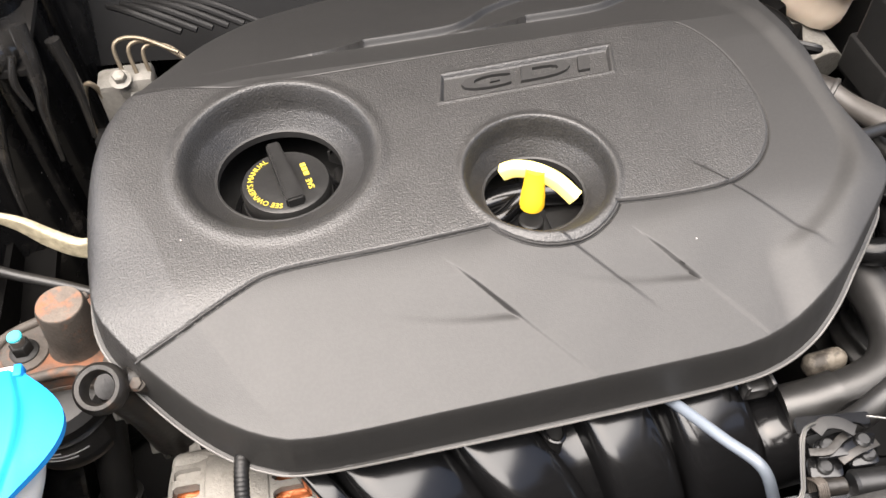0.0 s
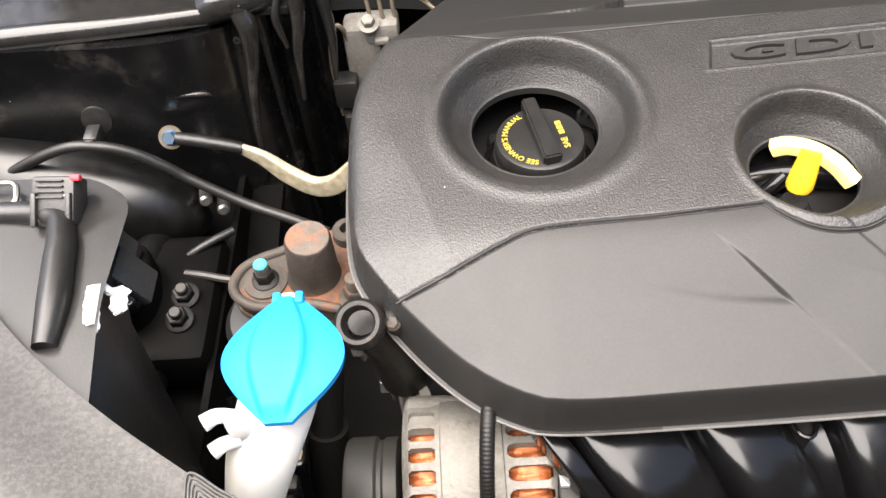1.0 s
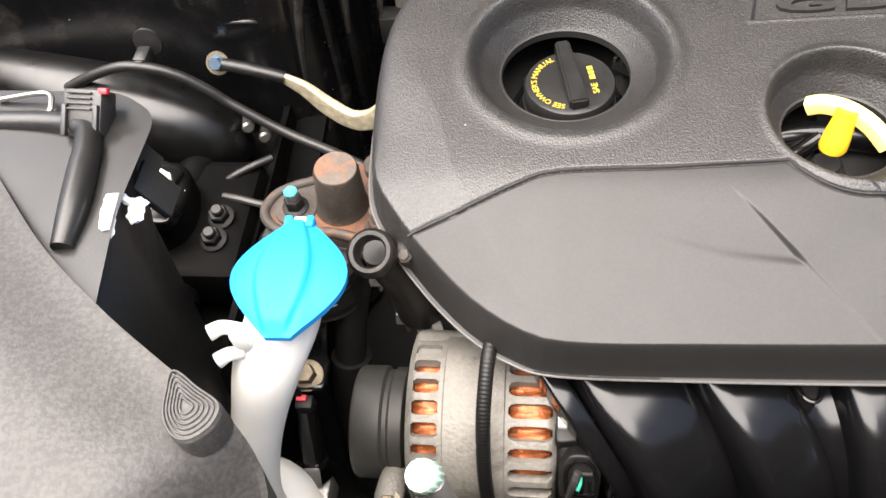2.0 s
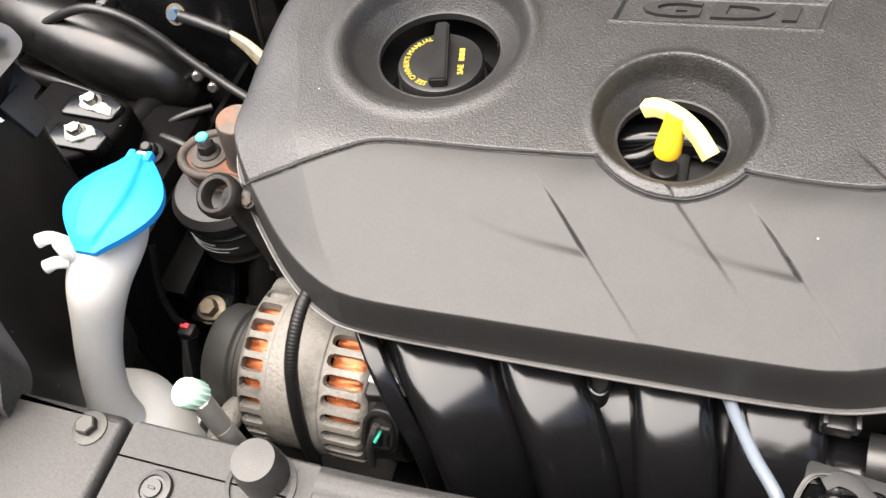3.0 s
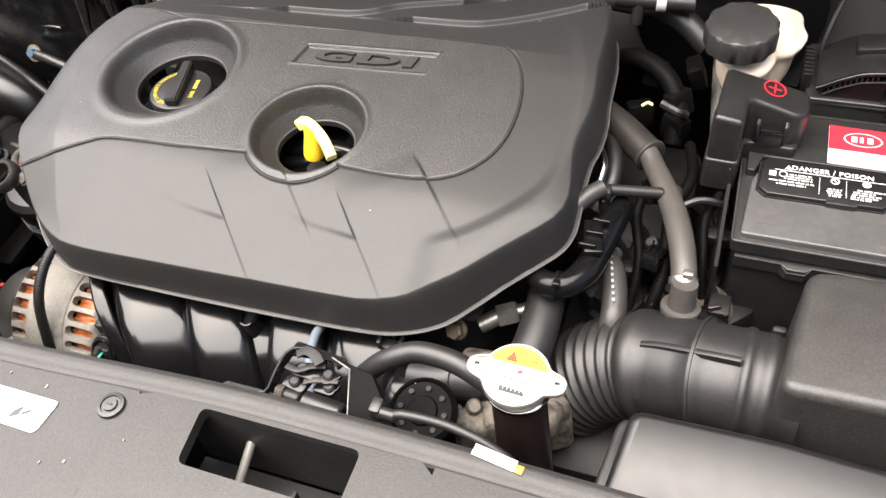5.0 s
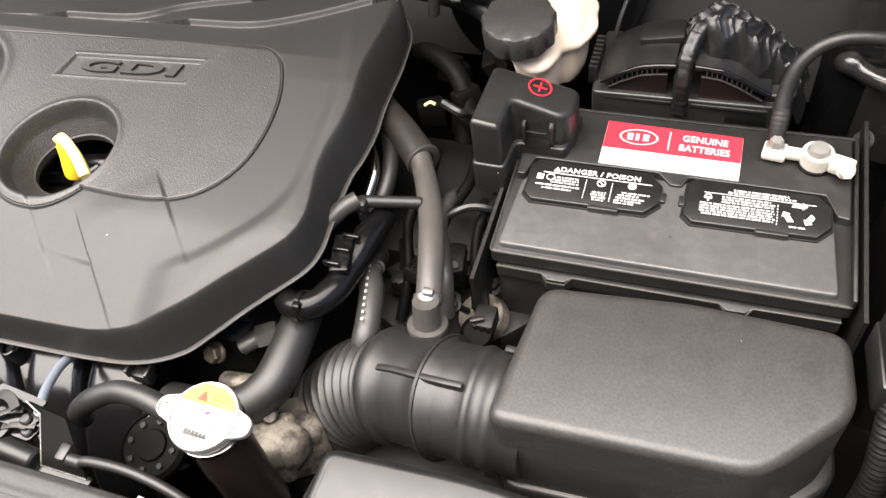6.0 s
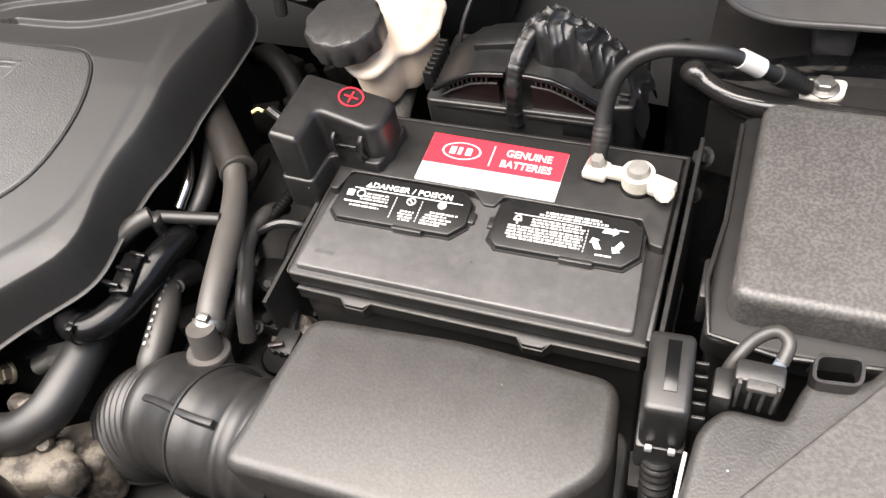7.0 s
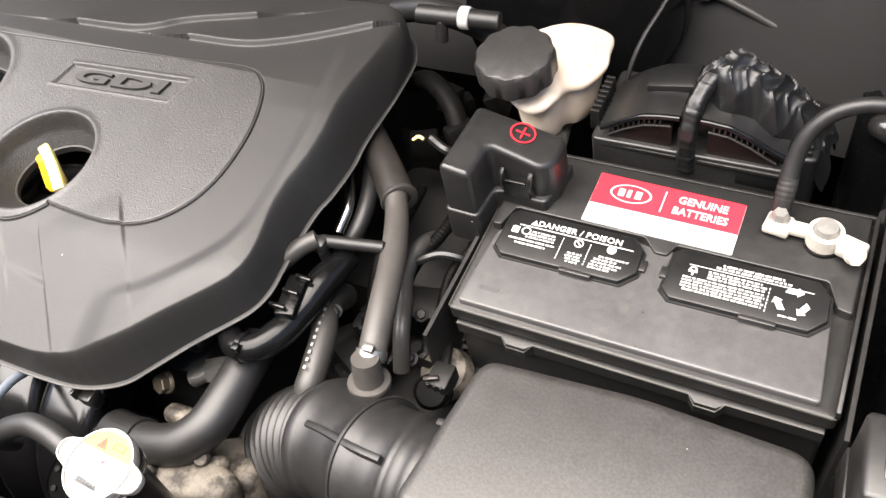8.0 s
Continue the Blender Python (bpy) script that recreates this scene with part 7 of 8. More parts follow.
neg = thing("negative_terminal", "whitish oxidised negative battery clamp", "battery terminal", (0.744, 0.512, 0.882))
part("post", lathe([(0.0088, 0), (0.0084, 0.020), (0.0072, 0.0225), (0.0, 0.023)], (0.7445, 0.5125, 0.880), n=32), M["alu"], neg)
part("base_ring", lathe([(0.0085, 0), (0.0128, 0.0), (0.0128, 0.003), (0.0085, 0.004)], (0.7445, 0.5125, 0.8825), n=36, ring=True), M["gloss"], neg)
part("clamp", lathe([(0.0088, 0), (0.0118, 0.0005), (0.0118, 0.012), (0.0088, 0.0125)], (0.7445, 0.5125, 0.8855), n=32, ring=True), M["terminal"], neg)
b = box((0.727, 0.5155, 0.8895), (0.016, 0.010, 0.007), 0.002, Matrix.Rotation(radians(-4), 4, "Z"))
box((0.7135, 0.5165, 0.8885), (0.018, 0.017, 0.007), 0.002, Matrix.Rotation(radians(-8), 4, "Z"), bm=b)
box((0.7625, 0.506, 0.8915), (0.018, 0.014, 0.010), 0.002, Matrix.Rotation(radians(-18), 4, "Z"), bm=b)
part("lug", b, M["terminal"], neg)
part("nut", hex_bolt((0.7135, 0.5185, 0.8915), (0, 0, 1), 0.0055, 0.007, 1.4), M["alu"], neg)
part("clamp_bolt", hex_bolt((0.765, 0.5005, 0.893), (0.2, -0.9, 0.4), 0.0055, 0.005, 1.3), M["terminal"], neg)
gnd = thing("ground_cable", "black battery ground cable with a white tag", "battery cable", (0.74, 0.54, 0.89))
CAB = [(0.713, 0.525, 0.893), (0.713, 0.534, 0.906), (0.7135, 0.545, 0.923), (0.718, 0.555, 0.942), (0.730, 0.563, 0.956), (0.748, 0.568, 0.963), (0.770, 0.572, 0.962), (0.792, 0.578, 0.955), (0.818, 0.590, 0.934), (0.834, 0.602, 0.918), (0.846, 0.612, 0.905)]
part("cable", tube(CAB, [0.0064, 0.0068, 0.0062, 0.0058, 0.0057, 0.0057, 0.0057, 0.0057, 0.0057, 0.0060, 0.0056], 16), M["rubber"], gnd)
part("tag", tube([(0.798, 0.581, 0.9510), (0.806, 0.5845, 0.9445), (0.813, 0.5875, 0.9385)], 0.0072, 18), M["label_white"], gnd, "white paper tag")
part("wrap", tube([CAB[0], CAB[1], tuple((Vector(CAB[1]) + Vector(CAB[2])) / 2)], [0.0062, 0.0070, 0.0066], 16, ribs=(0.004, 0.05)), M["rubber_grey"], gnd, "grey worn tape wrap")
part("sleeve", tube([(0.824, 0.594, 0.929), (0.834, 0.602, 0.918), (0.848, 0.613, 0.903)], [0.0078, 0.0076, 0.0060], 16, ribs=(0.005, 0.08)), M["rubber"], gnd)
part("eyelet", prism(rounded([(0.843, 0.609), (0.874, 0.612), (0.877, 0.634), (0.846, 0.631)], 0.007, 4), 0.8935, 0.8965, 0.0008), M["terminal"], gnd, "pale metal eyelet")
part("bolt", hex_bolt((0.860, 0.6215, 0.8962), (0, 0, 1), 0.0075, 0.006, 1.5), M["steel"], gnd)
# ---- relay box, lidded box and fuse box ----
rel = thing("relay_box", "black plastic relay box standing beside the battery", "relay box", (0.795, 0.325, 0.85))
rm = Matrix.Translation((0.794, 0.325, 0.955)) @ Matrix.Rotation(radians(4), 4, "Z")
part("cover", join(bmesh.new(), box((0, 0, -0.016), (0.024, 0.048, 0.046), 0.004, seg=3), rm), M["plastic"], rel)
part("inset", join(bmesh.new(), box((0.001, 0.003, 0.0073), (0.007, 0.030, 0.0010), 0.0004), rm), M["gloss"], rel)
part("base", join(bmesh.new(), box((0, 0, -0.052), (0.027, 0.050, 0.03), 0.003), rm), M["plastic"], rel)
many("comb_tooth", [join(bmesh.new(), box((0.0165, 0.018 - 0.008 * k, -0.020), (0.007, 0.0020, 0.016), 0.0005), rm) for k in range(5)], M["plastic"], rel)
many("foot", [join(bmesh.new(), box((x, -0.0262, -0.034), (0.004, 0.003, 0.005), 0.0008), rm) for x in (-0.006, 0.006)], M["grey_ink"], rel)
solo("relay_loom", tube([(0.795, 0.305, 0.90), (0.797, 0.292, 0.87), (0.800, 0.282, 0.83), (0.80, 0.275, 0.76)], 0.0095, 14, ribs=(0.005, 0.12)), M["rubber"], "black corrugated loom below the relay box", "wiring loom")
solo("white_edge_strip", tube([(0.8085, 0.290, 0.946), (0.8080, 0.278, 0.944), (0.8075, 0.265, 0.941), (0.806, 0.245, 0.936), (0.803, 0.225, 0.930)], 0.0010, 8), M["label_white"], "thin white foam strip along the lamp housing", "foam strip")

ecu = thing("lidded_box", "large black plastic box with a domed grained lid", "junction box", (0.92, 0.45, 0.80))
part("lid", prism(rounded([(0.817, 0.386), (1.02, 0.386), (1.02, 0.545), (0.819, 0.545)], 0.012, 5), 0.915, 0.9505, 0.007, 5), M["lid_pale"], ecu)
part("rim", prism(rounded([(0.806, 0.371), (1.03, 0.371), (1.03, 0.556), (0.808, 0.556)], 0.010, 5), 0.905, 0.9235, 0.003), M["lamp_black"], ecu)
part("tub", prism(rounded([(0.811, 0.377), (1.025, 0.377), (1.025, 0.55), (0.813, 0.55)], 0.010, 5), 0.72, 0.908, 0.002), M["lamp_black"], ecu)
part("side_clip", box((0.8035, 0.42, 0.90), (0.006, 0.03, 0.03), 0.002), M["plastic"], ecu)
many("pin", [rod((0.866, 0.369, 0.915), (0.867, 0.362, 0.945), 0.0016), rod((0.905, 0.369, 0.918), (0.906, 0.364, 0.94), 0.0016)], M["plastic"], ecu)
part("lid_edge", tube([(0.808, 0.545, 0.9245), (0.8085, 0.46, 0.9245), (0.810, 0.374, 0.9245), (0.90, 0.3735, 0.9245), (1.02, 0.3735, 0.9245)], 0.0016, 8, 2), M["plastic"], ecu)

fuse = thing("fuse_box", "black fuse box with clear reddish windows and wrapped loom", "fuse box", (0.635, 0.6, 0.80))
part("tub", prism(rounded([(0.556, 0.572), (0.712, 0.574), (0.722, 0.66), (0.555, 0.66)], 0.006, 4), 0.78, 0.882, 0.002), M["plastic"], fuse)


def ridge_z(x):
    return float(np.interp(x, [0.545, 0.566, 0.582, 0.598, 0.612, 0.626, 0.645, 0.664, 0.680, 0.697, 0.715, 0.735], [0.884, 0.891, 0.902, 0.9105, 0.9132, 0.9145, 0.9155, 0.9135, 0.9065, 0.8965, 0.888, 0.882]))


for x0, x1 in ((0.564, 0.6265), (0.6425, 0.706)):
    part("cover", sheet(lambda u, v: (x0 + (x1 - x0) * u, 0.5785 + 0.072 * v, ridge_z(x0 + (x1 - x0) * u) + 0.006 * math.sin(2.2 * v) - 0.012 * v * v), 20, 12, thick=0.003), M["smooth_black"], fuse, sharp=60)
    xs = [x0 + 0.006 + (x1 - x0 - 0.012) * k / 14 for k in range(15)]
    w_ = bmesh.new()
    fr = [w_.verts.new((x, 0.5778, 0.8815)) for x in xs] + [w_.verts.new((x, 0.5778, max(0.884, ridge_z(x) - 0.0085))) for x in reversed(xs)]
    w_.faces.new(fr)
    ex_ = bmesh.ops.extrude_face_region(w_, geom=w_.faces[:])
    bmesh.ops.translate(w_, verts=[v for v in ex_["geom"] if isinstance(v, bmesh.types.BMVert)], vec=(0, 0.003, 0))
    part("window", w_, M["dark_red"], fuse, "dark reddish window")
    part("ledge", tube([(x0 + (x1 - x0) * k / 12, 0.5765, ridge_z(x0 + (x1 - x0) * k / 12) + 0.0005) for k in range(13)], 0.0024, 10, 3), M["gloss"], fuse)
    part("window_frame", tube([(x, 0.5760, max(0.884, ridge_z(x) - 0.0085)) for x in xs], 0.0009, 8, 2), M["plastic_rough"], fuse)
    many("ladder_bar", [box((x, 0.5768, ridge_z(x) - 0.0050), (0.0012, 0.0022, 0.0055), 0.0003) for x in [x0 + 0.010 + 0.0042 * k for k in range(int((x1 - x0 - 0.018) / 0.0042))]], M["plastic_rough"], fuse)
    part("front_rail", box(((x0 + x1) / 2, 0.5745, 0.8765), (x1 - x0, 0.005, 0.004), 0.001), M["plastic"], fuse)
    part("front_strip", box(((x0 + x1) / 2, 0.5755, 0.866), (x1 - x0 + 0.004, 0.004, 0.014), 0.001), M["smooth_black"], fuse)
part("side_body", prism(rounded([(0.702, 0.580), (0.728, 0.584), (0.730, 0.650), (0.702, 0.650)], 0.005, 3), 0.80, 0.889, 0.003), M["smooth_black"], fuse)
many("comb_tooth", [box((x, 0.588 + 0.006 * k, z), (0.008, 0.003, 0.02), 0.0008) for x, z in ((0.555, 0.888), (0.719, 0.884)) for k in range(8)], M["smooth_black"], fuse)
fl = thing("fuse_loom", "wrinkled black taped loom over the fuse box", "wiring loom", (0.65, 0.62, 0.90))
def crumpled(pts, r, seed, flat=0.8):
    """A bundle wrapped in loose tape: uneven round section and uneven girth."""
    rng_ = random.Random(seed)
    dense = spline([(*p, r) for p in pts], 7)
    sec_ = [(math.cos(a) * rng_.uniform(0.84, 1.10), flat * math.sin(a) * rng_.uniform(0.84, 1.12)) for a in [2 * math.pi * k / 18 for k in range(18)]]
    return tube([tuple(q[:3] + np.array([rng_.uniform(-1, 1), rng_.uniform(-1, 1), rng_.uniform(-1, 1)]) * r * 0.045) for q in dense], [q[3] * rng_.uniform(0.93, 1.05) for q in dense], steps=3, shape=sec_)


part("strap", crumpled([(0.634, 0.571, 0.868), (0.634, 0.5725, 0.884), (0.634, 0.574, 0.902), (0.635, 0.582, 0.918), (0.638, 0.594, 0.929), (0.643, 0.606, 0.936)], 0.0068, 2, 0.6), M["tape"], fl)


def draped(u, v):
    """Loose tape and cloth over the loom: a falling ridge with sharp creases that cross one another."""
    x = 0.632 + 0.104 * u
    top = float(np.interp(x, [0.632, 0.648, 0.662, 0.678, 0.694, 0.710, 0.724, 0.736], [0.930, 0.944, 0.946, 0.940, 0.929, 0.917, 0.902, 0.880]))
    side_ = abs(2 * v - 1)
    crease = 0.0030 * (1 - abs(math.sin(31 * u + 5.5 * v + 1.3 * math.sin(9 * v)))) ** 2 + 0.0026 * (1 - abs(math.sin(17 * u - 9 * v + 1.7 * math.sin(6 * u + 2)))) ** 2
    crease += 0.0022 * math.sin(23 * u + 3 * math.sin(7 * v)) * math.sin(8 * v + 2 * u)
    return (x + 0.002 * math.sin(14 * v), 0.592 + 0.050 * v + 0.0022 * math.sin(19 * u + 4 * v), top - 0.030 * side_ ** 3 + crease - 0.002)


part("draped_cover", sheet(draped, 90, 40, thick=0.0015), M["tape"], fl, "wrinkled black tape and cloth", sharp=25)
part("hump", box((0.612, 0.617, 0.914), (0.040, 0.026, 0.014), 0.004, Matrix.Rotation(radians(-10), 4, "Y")), M["smooth_black"], fl, "black moulded loom guide")

# ---- brake fluid reservoir ----
res = thing("brake_reservoir", "yellowed white brake fluid reservoir with black cap", "brake reservoir", (0.50, 0.60, 0.80))
part("cap", lathe([(0.030, 0), (0.0325, 0.002), (0.0328, 0.020), (0.031, 0.0235), (0.028, 0.0245), (0.0, 0.0245)], (0.489, 0.590, 0.921), (-0.02, -0.08, 1), 72, wave=lambda a, i: 1.0 + (0.028 * math.cos(11 * a) if 0 < i < 4 else 0.0)), M["plastic_rough"], res, "ribbed black screw cap")


RIM = spline([(0.4765, 0.589), (0.4840, 0.577), (0.5010, 0.5685), (0.5165, 0.5735), (0.5235, 0.587), (0.5260, 0.602), (0.5405, 0.6105), (0.5500, 0.632), (0.5465, 0.655), (0.5400, 0.677), (0.500, 0.682), (0.468, 0.660), (0.462, 0.620)], 8, closed=True)
MID_ = np.array([0.505, 0.628])


def ring_of(k, z, wave=0.0):
    return [(MID_[0] + (p[0] - MID_[0]) * k, MID_[1] + (p[1] - MID_[1]) * k, z + wave * math.sin(0.26 * j)) for j, p in enumerate(RIM)]


def stacked(rings):
    b_ = bmesh.new()
    loops_ = [[b_.verts.new(p) for p in r] for r in rings]
    for l0, l1 in zip(loops_, loops_[1:]):
        for j in range(len(l0)):
            b_.faces.new((l0[j - 1], l0[j], l1[j], l1[j - 1]))
    b_.faces.new(loops_[-1])
    b_.faces.new(list(reversed(loops_[0])))
    return b_


part("tank", stacked([ring_of(k, z) for k, z in ((0.66, 0.852), (0.76, 0.862), (0.80, 0.872), (0.84, 0.892), (0.90, 0.899))]), M["cream_tank"], res, sharp=60)
part("seam_flange", stacked([ring_of(k, z, w) for k, z, w in ((0.88, 0.8985, 0.0), (0.985, 0.8990, 0.0015), (1.0, 0.9010, 0.0018), (0.998, 0.9035, 0.0018), (0.97, 0.9055, 0.0015), (0.86, 0.9075, 0.0), (0.74, 0.9125, 0.0), (0.60, 0.9195, 0.0), (0.42, 0.9235, 0.0))]), M["cream_tank"], res, "pale wavy seam flange", sharp=60)
mc = thing("master_cylinder", "dark master cylinder and booster behind the reservoir", "brake booster", (0.46, 0.75, 0.70))
part("booster", lathe([(0.06, 0), (0.105, 0.01), (0.11, 0.03), (0.11, 0.05), (0.10, 0.075), (0.04, 0.085)], (0.47, 0.80, 0.86), (0.05, -1, 0.05), 48), M["gloss"], mc)
part("barrel", rod((0.50, 0.57, 0.82), (0.48, 0.76, 0.85), 0.022), M["alloy"], mc)
part("rim", lathe([(0.104, 0), (0.114, 0.001), (0.114, 0.006), (0.104, 0.007)], (0.47, 0.775, 0.861), (0.05, -1, 0.05), 48, ring=True), M["plastic"], mc)


# ---- small things on the mount side ----
gs = thing("ground_strap", "braided ground strap bolted to the inner fender", "ground strap", (-0.30, 0.52, 0.83))
part("sleeve", tube([(-0.331, 0.524, 0.846), (-0.312, 0.520, 0.845), (-0.292, 0.517, 0.842), (-0.275, 0.515, 0.838)], [0.0058, 0.0062, 0.0058, 0.0055], 12), M["tape"], gs, "black taped sleeve")
part("braid", tube([(-0.277, 0.515, 0.838), (-0.258, 0.510, 0.829), (-0.238, 0.503, 0.814), (-0.216, 0.495, 0.806), (-0.196, 0.488, 0.815), (-0.178, 0.482, 0.838), (-0.166, 0.478, 0.856)],
                   [0.0052, 0.0075, 0.0095, 0.0095, 0.0090, 0.0075, 0.006], steps=10, shape=rounded([(-0.45, -1.0), (0.45, -1.0), (0.45, 1.0), (-0.45, 1.0)], 0.3, 3)), M["braid"], gs)
part("eyelet", lathe([(0.004, 0), (0.0105, 0), (0.0105, 0.002), (0.004, 0.002)], (-0.337, 0.527, 0.845), (0.05, -0.8, 0.5), 24, ring=True), M["brass"], gs)
part("bolt", hex_bolt((-0.337, 0.5265, 0.8455), (0.05, -0.8, 0.5), 0.0062, 0.007, 1.2), M["zinc_blue"], gs, "bluish zinc bolt head")
part("lug", box((-0.163, 0.476, 0.860), (0.010, 0.012, 0.020), 0.002), M["alloy"], gs)

wl_ = thing("fender_harness", "matte black taped harness clipped along the inner fender", "wiring harness", (-0.38, 0.50, 0.83))
part("harness", tube([(-0.53, 0.495, 0.800), (-0.505, 0.492, 0.822), (-0.459, 0.492, 0.852), (-0.411, 0.492, 0.872), (-0.381, 0.492, 0.8715), (-0.357, 0.492, 0.862), (-0.336, 0.491, 0.846), (-0.318, 0.489, 0.830), (-0.276, 0.480, 0.806), (-0.235, 0.466, 0.797), (-0.205, 0.455, 0.79)], 0.0046, 12), M["rubber"], wl_)
b = lathe([(0.013, 0), (0.0125, 0.002), (0.005, 0.003)], (-0.388, 0.520, 0.876), (0.0, -1, 0.2), 24)
box((-0.388, 0.503, 0.871), (0.012, 0.018, 0.016), 0.002, bm=b)
for k in range(3):
    box((-0.388, 0.494, 0.877 - 0.004 * k), (0.007, 0.003, 0.0016), 0.0004, bm=b)
part("clip", b, M["plastic"], wl_, "black plastic harness clip")
for k in range(2):
    part("stud", rod((-0.319 + 0.013 * k, 0.510, 0.795 - 0.013 * k), (-0.312 + 0.012 * k, 0.486, 0.804 - 0.013 * k), 0.0055, bevel=0.002), M["steel"], wl_, "zinc stud")
solo("sensor_wire", tube([(-0.288, 0.462, 0.792), (-0.302, 0.452, 0.793), (-0.318, 0.443, 0.790), (-0.328, 0.438, 0.784), (-0.322, 0.428, 0.782), (-0.312, 0.426, 0.780), (-0.306, 0.43, 0.772)], 0.0036, 10), M["rubber"], "thin black wire looping beside the mount", "wire")
solo("grommet", tube([(-0.320 + 0.0135 * math.cos(a), 0.433 + 0.0135 * math.sin(a), 0.785) for a in [2 * math.pi * k / 16 for k in range(17)]], 0.0038, 10, 2), M["rubber"], "black rubber grommet in the apron", "grommet")
solo("drain_wire", tube([(-0.324, 0.421, 0.788), (-0.308, 0.4165, 0.790), (-0.292, 0.412, 0.790), (-0.275, 0.408, 0.79)], 0.0034, 8), M["rubber_grey"], "short dusty rod beside the mount", "rod")
for p in ((-0.318, 0.394, 0.793), (-0.319, 0.371, 0.793)):
    s_ = thing("stud_nut", "dark stud with a hex nut on the apron", "nut", p, "apron nuts")
    part("nut", hex_bolt(p, (0, -0.2, 1), 0.0085, 0.008, 1.35), M["dark"], s_)
    part("stud", rod(p, (p[0] + 0.001, p[1] - 0.003, p[2] + 0.016), 0.0050), M["cast_dark"], s_)
for k, (p, patch) in enumerate((((-0.380, 0.419, 0.826), [(-0.397, 0.424), (-0.387, 0.429), (-0.378, 0.424), (-0.357, 0.415), (-0.354, 0.406), (-0.389, 0.412)]),
                                ((-0.3720, 0.379, 0.829), [(-0.389, 0.385), (-0.377, 0.390), (-0.361, 0.388), (-0.352, 0.380), (-0.370, 0.368), (-0.378, 0.370)]))):
    s_ = thing("paint_marked_bolt", "bolt on a bracket daubed with pale paint", "bolt", p, "painted bolts")
    part("bolt", hex_bolt(p, (0.1, -0.1, 1), 0.0064, 0.007, 1.45), M["steel"], s_)
    part("paint", blot([(x - p[0], y - p[1]) for x, y in patch], (p[0], p[1], p[2] - 0.0005), (1, 0, 0), (0, 1, 0), (0, 0, 1), 0.0006, 9 + k), M["terminal"], s_, "ragged pale paint")
    part("pad", prism(rounded([(p[0] - 0.030, p[1] - 0.016), (p[0] + 0.028, p[1] - 0.018), (p[0] + 0.033, p[1] + 0.002), (p[0] + 0.008, p[1] + 0.014), (p[0] - 0.028, p[1] + 0.012)], 0.006, 3), p[2] - 0.012, p[2] - 0.001, 0.002), M["gloss"], s_)

# bracket and wire clips behind the cover's corner
tc_ = thing("throttle_bracket", "dull aluminium bracket with bent wire clips", "bracket", (-0.165, 0.60, 0.80))
b = box((-0.168, 0.610, 0.855), (0.034, 0.030, 0.075), 0.006)
box((-0.150, 0.605, 0.888), (0.030, 0.026, 0.02), 0.004, bm=b)
for k in range(4):
    box((-0.150 + 0.005 * k, 0.590, 0.884 - 0.016 * k), (0.012, 0.006, 0.005), 0.001, bm=b)
part("casting", b, M["alloy"], tc_)
many("wire_clip", [tube([(-0.158 + o, 0.600, 0.898 - 0.55 * o), (-0.160 + o, 0.612, 0.922 - 0.36 * o), (-0.140 + o, 0.615, 0.924 - 0.55 * o), (-0.108 + o * 0.5, 0.60, 0.915 - 0.82 * o)], 0.0018, 8, 6) for o in (0.0, 0.011, 0.022)], M["brass"], tc_)
part("wire_clip", tube([(-0.196, 0.592, 0.80), (-0.198, 0.595, 0.86), (-0.192, 0.598, 0.893), (-0.184, 0.598, 0.893), (-0.178, 0.598, 0.87)], 0.0024, 8, 6), M["brass"], tc_)
b = box((-0.188, 0.590, 0.832), (0.022, 0.020, 0.030), 0.003)
box((-0.184, 0.585, 0.79), (0.020, 0.018, 0.04), 0.004, bm=b)
part("connector", b, M["plastic"], tc_)
many("bolt", [rod((-0.150, 0.588, 0.872), (-0.125, 0.585, 0.874), 0.005), hex_bolt((-0.160, 0.593, 0.90), (0, -0.4, 1), 0.006)], M["alloy"], tc_)
hs = thing("heat_shield", "row of dark ribs behind the engine cover", "heat shield", (-0.12, 0.67, 0.85))
many("rib", [tube([(-0.175 + 0.012 * k, 0.70, 0.905), (-0.15 + 0.014 * k, 0.672, 0.912), (-0.110 + 0.014 * k, 0.655, 0.898)], 0.0032, 8) for k in range(6)], M["dark"], hs)

# ---- pipes and fittings in front of the alternator ----
ac = thing("service_port", "pale green knurled service cap on an aluminium pipe", "service port", (-0.11, 0.15, 0.84))
part("cap", lathe([(0.0080, 0), (0.0090, 0.001), (0.0093, 0.013), (0.0084, 0.0155), (0.0, 0.016)], (-0.1085, 0.146, 0.888), (-0.22, -0.28, 0.9), 60, wave=lambda a, i: 1.0 + (0.035 * math.cos(15 * a) if 0 < i < 3 else 0.0)), M["knurl"], ac)
part("valve", rod((-0.099, 0.1385, 0.862), (-0.1065, 0.1435, 0.890), 0.0068), M["alu"], ac)
part("pipe", tube([(-0.099, 0.1385, 0.864), (-0.096, 0.137, 0.85), (-0.097, 0.138, 0.80), (-0.10, 0.14, 0.75)], 0.0066, 14), M["alu"], ac)
ps = thing("pressure_sensor", "black pressure sensor on an aluminium block", "sensor", (-0.166, 0.188, 0.76))
sd_ = (-0.03, 0.50, 0.85)
part("body", lathe([(0.0092, 0), (0.0098, 0.004), (0.0092, 0.030), (0.0078, 0.042), (0.0078, 0.052)], (-0.2285, 0.222, 0.694), sd_, 20), M["gloss"], ps)
part("hex", lathe([(0.0145, 0), (0.0145, 0.013), (0.012, 0.016)], (-0.2285, 0.2145, 0.6815), sd_, 6), M["chrome"], ps)
